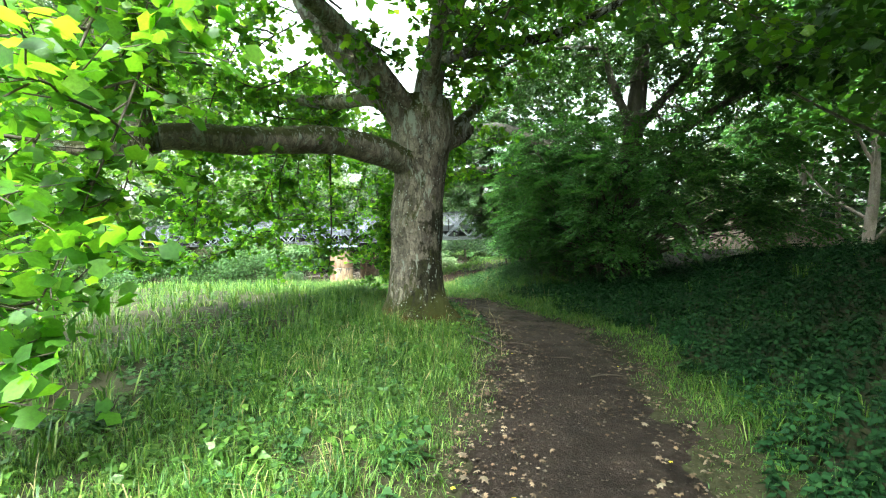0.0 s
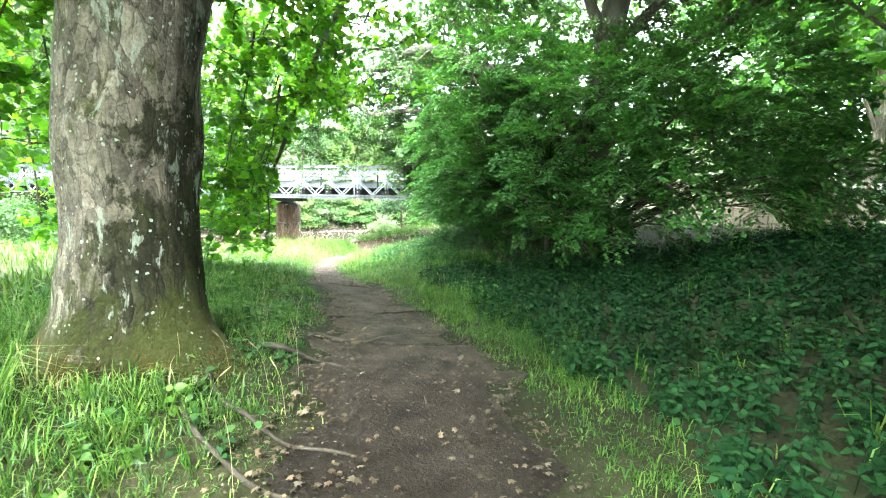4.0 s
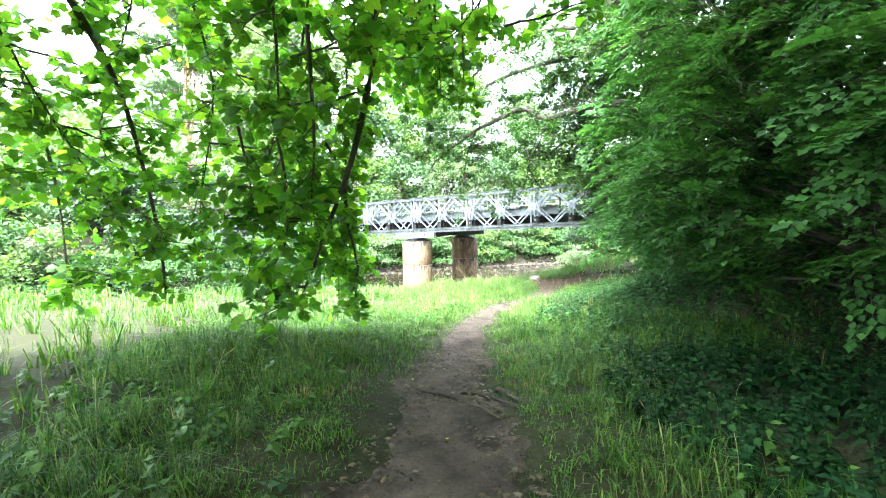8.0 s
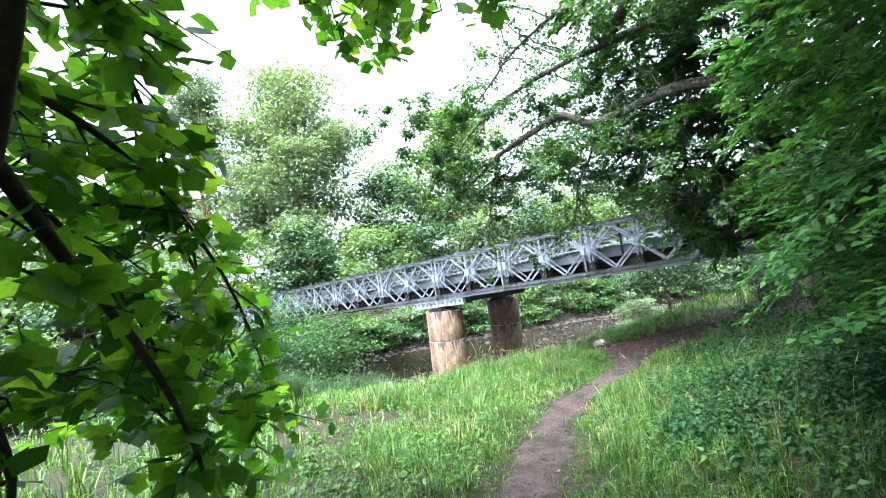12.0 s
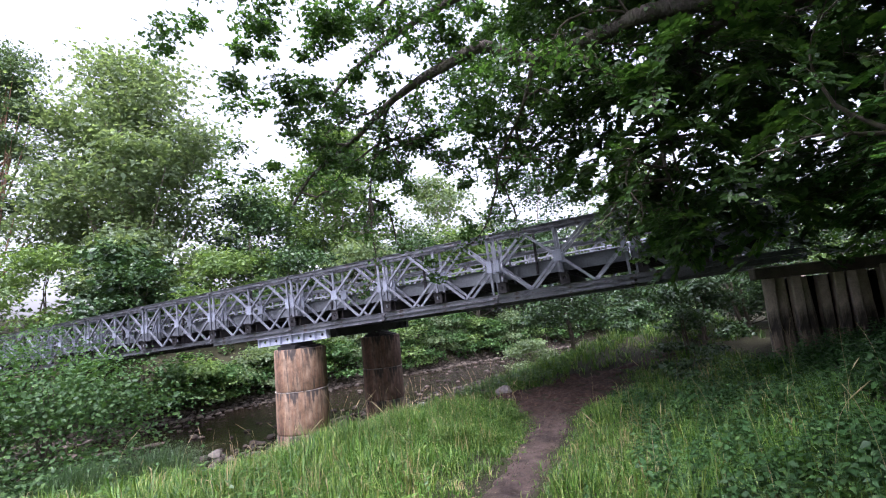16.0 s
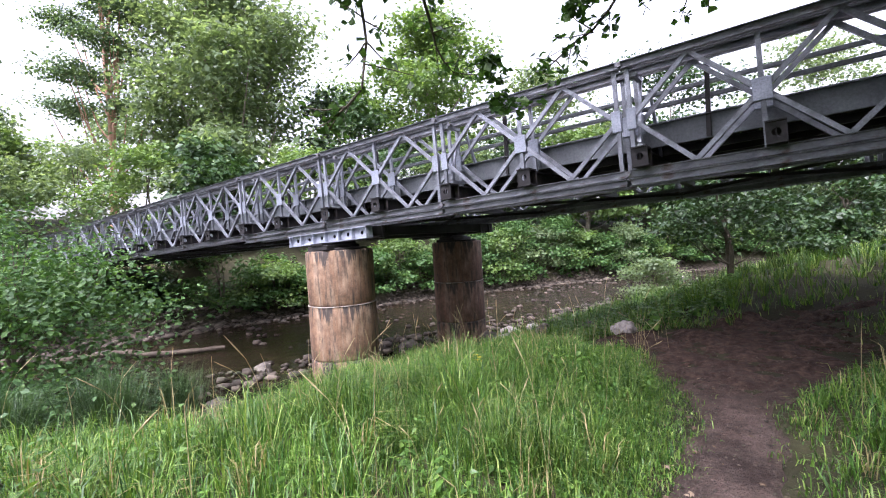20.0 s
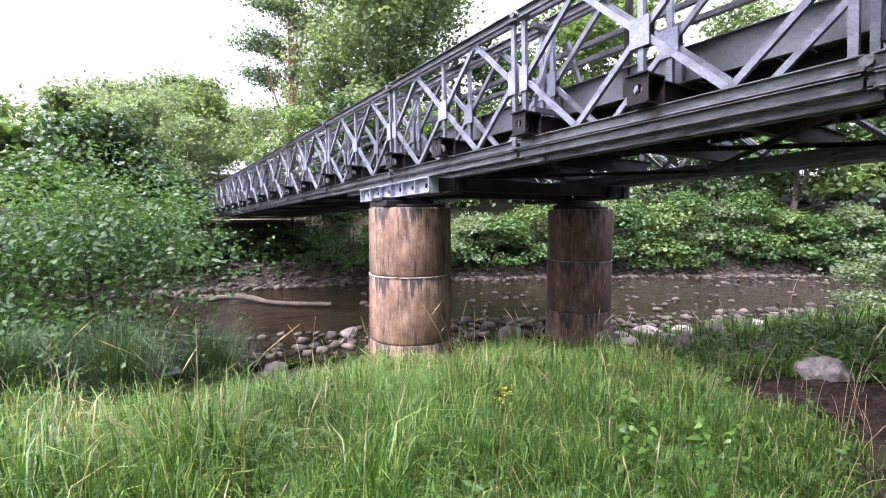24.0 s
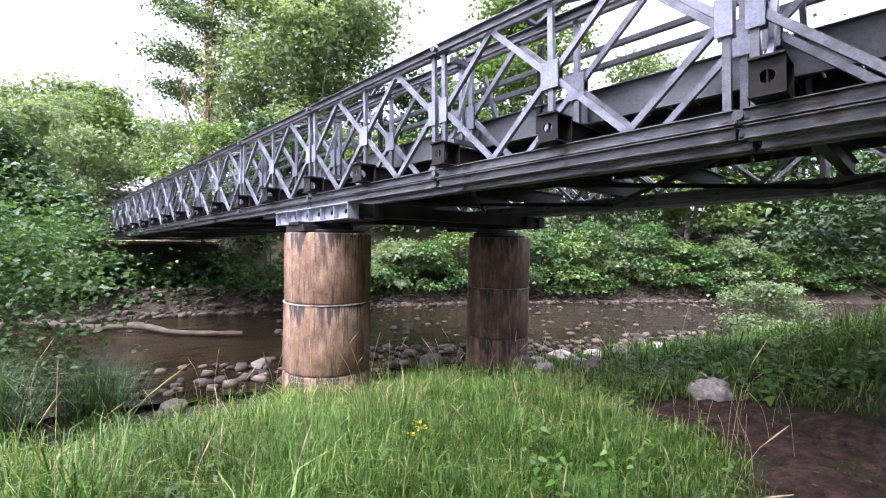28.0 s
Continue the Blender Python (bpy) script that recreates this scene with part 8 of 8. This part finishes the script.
def grit(n, y0, y1, label, seed):
    """Small stones and crumbs of bark trodden into the path."""
    rng = np.random.default_rng(seed)
    y = rng.uniform(y0, y1, n)
    x = path_x(y) + rng.uniform(-1.05, 1.05, n) * lerp(y, PATH_WIDTH) / 2
    r = 0.004 + 0.014 * rng.beta(1.2, 4, n)
    oct_v = np.array([(1, 0, 0), (-1, 0, 0), (0, 1, 0), (0, -1, 0), (0, 0, 0.7), (0, 0, -0.5)])
    oct_f = np.array([(0, 2, 4), (2, 1, 4), (1, 3, 4), (3, 0, 4), (2, 0, 5), (1, 2, 5), (3, 1, 5), (0, 3, 5)])
    v = oct_v[None] * r[:, None, None] * rng.uniform(0.6, 1.7, (n, 6, 1)) + np.stack([x, y, land(x, y) + 0.036], 1)[:, None]
    f = np.arange(n)[:, None, None] * 6 + oct_f[None]
    ob = put("grit", np_mesh("grit", v.reshape(-1, 3), f.reshape(-1, 3)), M_COBBLE)
    return tagged(ob, label, "grit", kind="stuff")


grit(5200, -6, 9, "small stones and bark crumbs in the path", 444)
grit(3600, 9, 25.5, "small stones in the trodden path", 445)


def clods(n, label, seed):
    """Trampled lumps of mud round the crossing below the bridge."""
    rng = np.random.default_rng(seed)
    y = rng.uniform(20.2, 24.0, n)
    x = path_x(y) + rng.uniform(-1.0, 1.0, n) * lerp(y, PATH_WIDTH) / 2
    r = 0.02 + 0.05 * rng.beta(1.3, 3, n)
    ring = [(math.cos(a) * w, math.sin(a) * w, h) for w, h in ((1.0, 0.0), (0.6, 0.42)) for a in [k * math.pi / 4 for k in range(8)]] + [(0, 0, 0.5)]
    f = [(i, (i + 1) % 8, 8 + (i + 1) % 8) for i in range(8)] + [(i, 8 + (i + 1) % 8, 8 + i) for i in range(8)] + [(8 + i, 8 + (i + 1) % 8, 16) for i in range(8)]
    v = np.array(ring)[None] * r[:, None, None] * rng.uniform(0.65, 1.4, (n, 17, 1)) + np.stack([x, y, land(x, y) + 0.0], 1)[:, None]
    ob = put("mud_clods", np_mesh("mud_clods", v.reshape(-1, 3), (np.arange(n)[:, None, None] * 17 + np.array(f)[None]).reshape(-1, 3)), M_MUD)
    return tagged(ob, label, "mud", kind="stuff")


clods(700, "trampled lumps of wet brown mud", 446)


def root_line(pts, r0, name="tree_root", label="bare tree root crossing the trodden path"):
    q = catmull([(x, y, 0) for x, y in pts], 0.06)
    q[:, 2] = land(q[:, 0], q[:, 1]) + 0.034 + 0.012 * np.sin(np.arange(len(q)) * 0.7)
    q[0, 2] -= 0.06
    q[-1, 2] -= 0.06
    v, f = bark_tube(q, np.linspace(r0, r0 * 0.4, len(q)), 7, r0 * 90, 0.15)
    ob = put(name, np_mesh(name, v, f), M_ROOT, smooth=True)
    return tagged(ob, label, "root", "roots across the path")


for pts, r in (([(-2.4, 3.2), (-1.9, 3.5), (-1.45, 3.7), (-1.1, 3.95), (-0.85, 4.3)], 0.035), ([(-2.75, 4.4), (-2.4, 4.75), (-2.2, 4.7)], 0.02), ([(-2.3, 4.95), (-2.0, 5.4), (-1.7, 5.65), (-1.45, 6.0)], 0.025),
               ([(-3.86, 7.06), (-3.6, 7.12), (-3.37, 7.12), (-2.81, 6.92)], 0.02), ([(-3.55, 7.33), (-3.21, 7.41), (-2.97, 7.27), (-2.8, 7.12)], 0.022), ([(-3.3, 7.69), (-3.05, 7.5), (-2.81, 7.33)], 0.022),
               ([(-2.6, 1.9), (-2.2, 1.6), (-1.7, 1.4), (-1.2, 1.45)], 0.02), ([(-2.5, 1.5), (-1.9, 1.1), (-1.2, 0.95), (-0.6, 1.0)], 0.018), ([(-2.5, 2.4), (-2.0, 2.6), (-1.5, 2.5)], 0.026),
               ([(-4.35, 8.9), (-4.1, 8.75), (-3.9, 8.5)], 0.015)):
    root_line(pts, r)
for x, y, a, ln in ((-3.5, 6.9, 12, 0.5), (-3.3, 7.2, -18, 0.45), (-3.05, 7.45, -38, 0.35), (-2.2, 5.7, 28, 0.4), (-1.9, 3.4, 55, 0.5), (-2.3, 5.6, 40, 0.35), (-1.0, 2.2, 100, 0.3), (-0.5, 0.2, 20, 0.4), (-1.4, 4.9, 70, 0.3)):
    q = np.array([(0, 0, 0), (ln * 0.5, 0.02, 0.012), (ln, -0.01, 0)])
    v, f = tube_arrays(q, np.array([0.009, 0.008, 0.005]), 6)
    tagged(put("stick", np_mesh("stick", v, f), M_TWIG, at=pose(x, y, float(land(x, y)) + 0.05, 0, 0, a)), "broken brown stick lying on the path", "stick", "sticks on the path")


# tall seed-headed grass stems and dock by the river edge
def seed_stems(n, box, label, seed, h0, h1):
    rng = np.random.default_rng(seed)
    x, y = scatter(rng, n, *box)
    dr, far = to_river(x, y)
    ok = (dr > 1.4) & ~far & (to_path(x, y) > 0.8)
    x, y = x[ok], y[ok]
    z = land(x, y)
    pieces = []
    for i in range(len(x)):
        h = rng.uniform(h0, h1)
        ln = rng.normal(0, 0.22, 2)
        q = np.array([(x[i], y[i], z[i]), (x[i] + ln[0] * h * 0.4, y[i] + ln[1] * h * 0.4, z[i] + h * 0.7), (x[i] + ln[0] * h, y[i] + ln[1] * h, z[i] + h)])
        q = catmull([tuple(p) for p in q], h / 9)
        m = len(q)
        pieces.append(tube_arrays(q, np.where(np.arange(m) > m * 0.78, 0.0055, 0.0015) * np.where(np.arange(m) == m - 1, 0.3, 1), 4))
    v, f = join_arrays(pieces)
    ob = put("seed_stems", np_mesh("seed_stems", v, f), M_SEED)
    return tagged(ob, label, "grass", kind="stuff")


seed_stems(130, (-11.8, -8.0, 17.2, 23.0), "pale dry seed stems rising from the grass", 454, 0.35, 0.6)
seed_stems(90, (-14.5, -8.0, 15.5, 23.5), "pale dry seed stems rising from the grass", 451, 0.6, 1.15)
seed_stems(120, (-6.0, -1.0, -4.0, 8.0), "pale dry seed stems in the grass", 452, 0.3, 0.5)
seed_stems(70, (-8.0, -2.5, 12.0, 21.0), "pale dry seed stems rising from the grass", 453, 0.5, 0.95)


def rush_clump(x, y, n, h, label, seed):
    rng = np.random.default_rng(seed)
    a, r = rng.uniform(0, 2 * np.pi, n), np.abs(rng.normal(0, 0.2, n))
    v, f = blades(rng, x + r * np.cos(a), y + r * np.sin(a), h * rng.uniform(0.55, 1.15, n), 0.25 + 1.6 * float(r.mean()), 0.0045, a)
    ob = put("rush_clump", np_mesh("rush_clump", v, f), L_RUSH)
    return tagged(ob, label, "rushes", "clumps by the river")


for i, (x, y, h) in enumerate([(-14.9, 17.4, 1.3), (-15.8, 18.6, 1.25), (-15.2, 16.2, 1.2), (-16.4, 15.2, 1.2), (-12.9, 13.4, 0.8), (-17.5, 12.0, 1.2)]):
    rush_clump(x, y, 900, h, "tall fine-stemmed rush clump at the bank edge", 460 + i)
# ragwort with yellow flower heads
for i, (x, y) in enumerate([(-10.07, 19.8), (-16.0, 29.5)]):
    z = float(land(x, y))
    rw = empty("ragwort", (x, y, z), "ragwort plant with flat yellow flower heads", "flower", "ragwort plants")
    rng = np.random.default_rng(470 + i)
    tubes, pos = [], []
    for j in range(4):
        e = np.array([rng.normal(0, 0.05), rng.normal(0, 0.05), rng.uniform(0.26, 0.36)])
        tubes.append(tube_arrays(np.stack([np.zeros(3), e * (0.4, 0.4, 0.55), e]), np.array([0.005, 0.004, 0.003]), 4))
        pos.append(e + rng.normal(0, 0.02, (7, 3)) * (1, 1, 0.25))
    put("stem", np_mesh("stem", *join_arrays(tubes)), L_HERB, rw)
    for q in pos:
        put("flower_head", np_mesh("flower_head", *leaves(q, rng.normal(0, 1, q.shape) * (1, 1, 0.2), np.array([0, 0, 1.0]) + rng.normal(0, 0.2, q.shape), np.full(len(q), 0.026), MAPLE_V, MAPLE_F)), M_YELLOW, rw)

# driftwood log on the stones under the bridge
q = catmull([(-27.5, 18.5, WATER_Z + 0.16), (-25.9, 19.5, WATER_Z + 0.12), (-24.6, 20.8, WATER_Z + 0.2), (-23.4, 21.6, WATER_Z + 0.1), (-22.0, 23.0, WATER_Z + 0.12)], 0.3)
v, f = bark_tube(q, np.linspace(0.13, 0.07, len(q)), 10, 5, 0.2)
tagged(put("driftwood_log", np_mesh("driftwood_log", v, f), M_DRIFT, smooth=True), "long grey driftwood log beside the water", "log")

# ---- old stone wall on the bank ----
wall = put("wall_bank", Build().box((6.95, 11.2, 0.8), (7.25, 23.0, 2.0)).mesh("wall_core"), M_MORTAR)
tagged(wall, "weathered sandstone boundary wall on the bank", "wall", kind="structure")
wr = random.Random(77)
stone_meshes = []
for i in range(6):
    me = Build().box((-0.2, -0.5, -0.5), (0.2, 0.5, 0.5)).mesh("stone", 0.05)
    me.materials.append(M_WALL)
    stone_meshes.append(me)
y = 11.2
cols = []
while y < 23.0:
    w = wr.uniform(0.45, 0.8)
    gy = y + w / 2
    g = float(land(7.1, gy))
    top = 2.2 + (gy - 11.2) * 0.075
    z = g - 0.1
    while z < top - 0.06:
        h = min(wr.uniform(0.18, 0.3), top - z)
        put("stone", wr.choice(stone_meshes), None, wall, at=Matrix.Translation((7.1 + wr.uniform(-0.02, 0.02), gy, z + h / 2)) @ Matrix.Diagonal((1, w - 0.02, h - 0.02, 1)))
        z += h
    put("coping_stone", stone_meshes[0], None, wall, at=Matrix.Translation((7.1, gy, top + 0.06)) @ Matrix.Diagonal((1.2, w - 0.02, 0.12, 1)))
    y += w
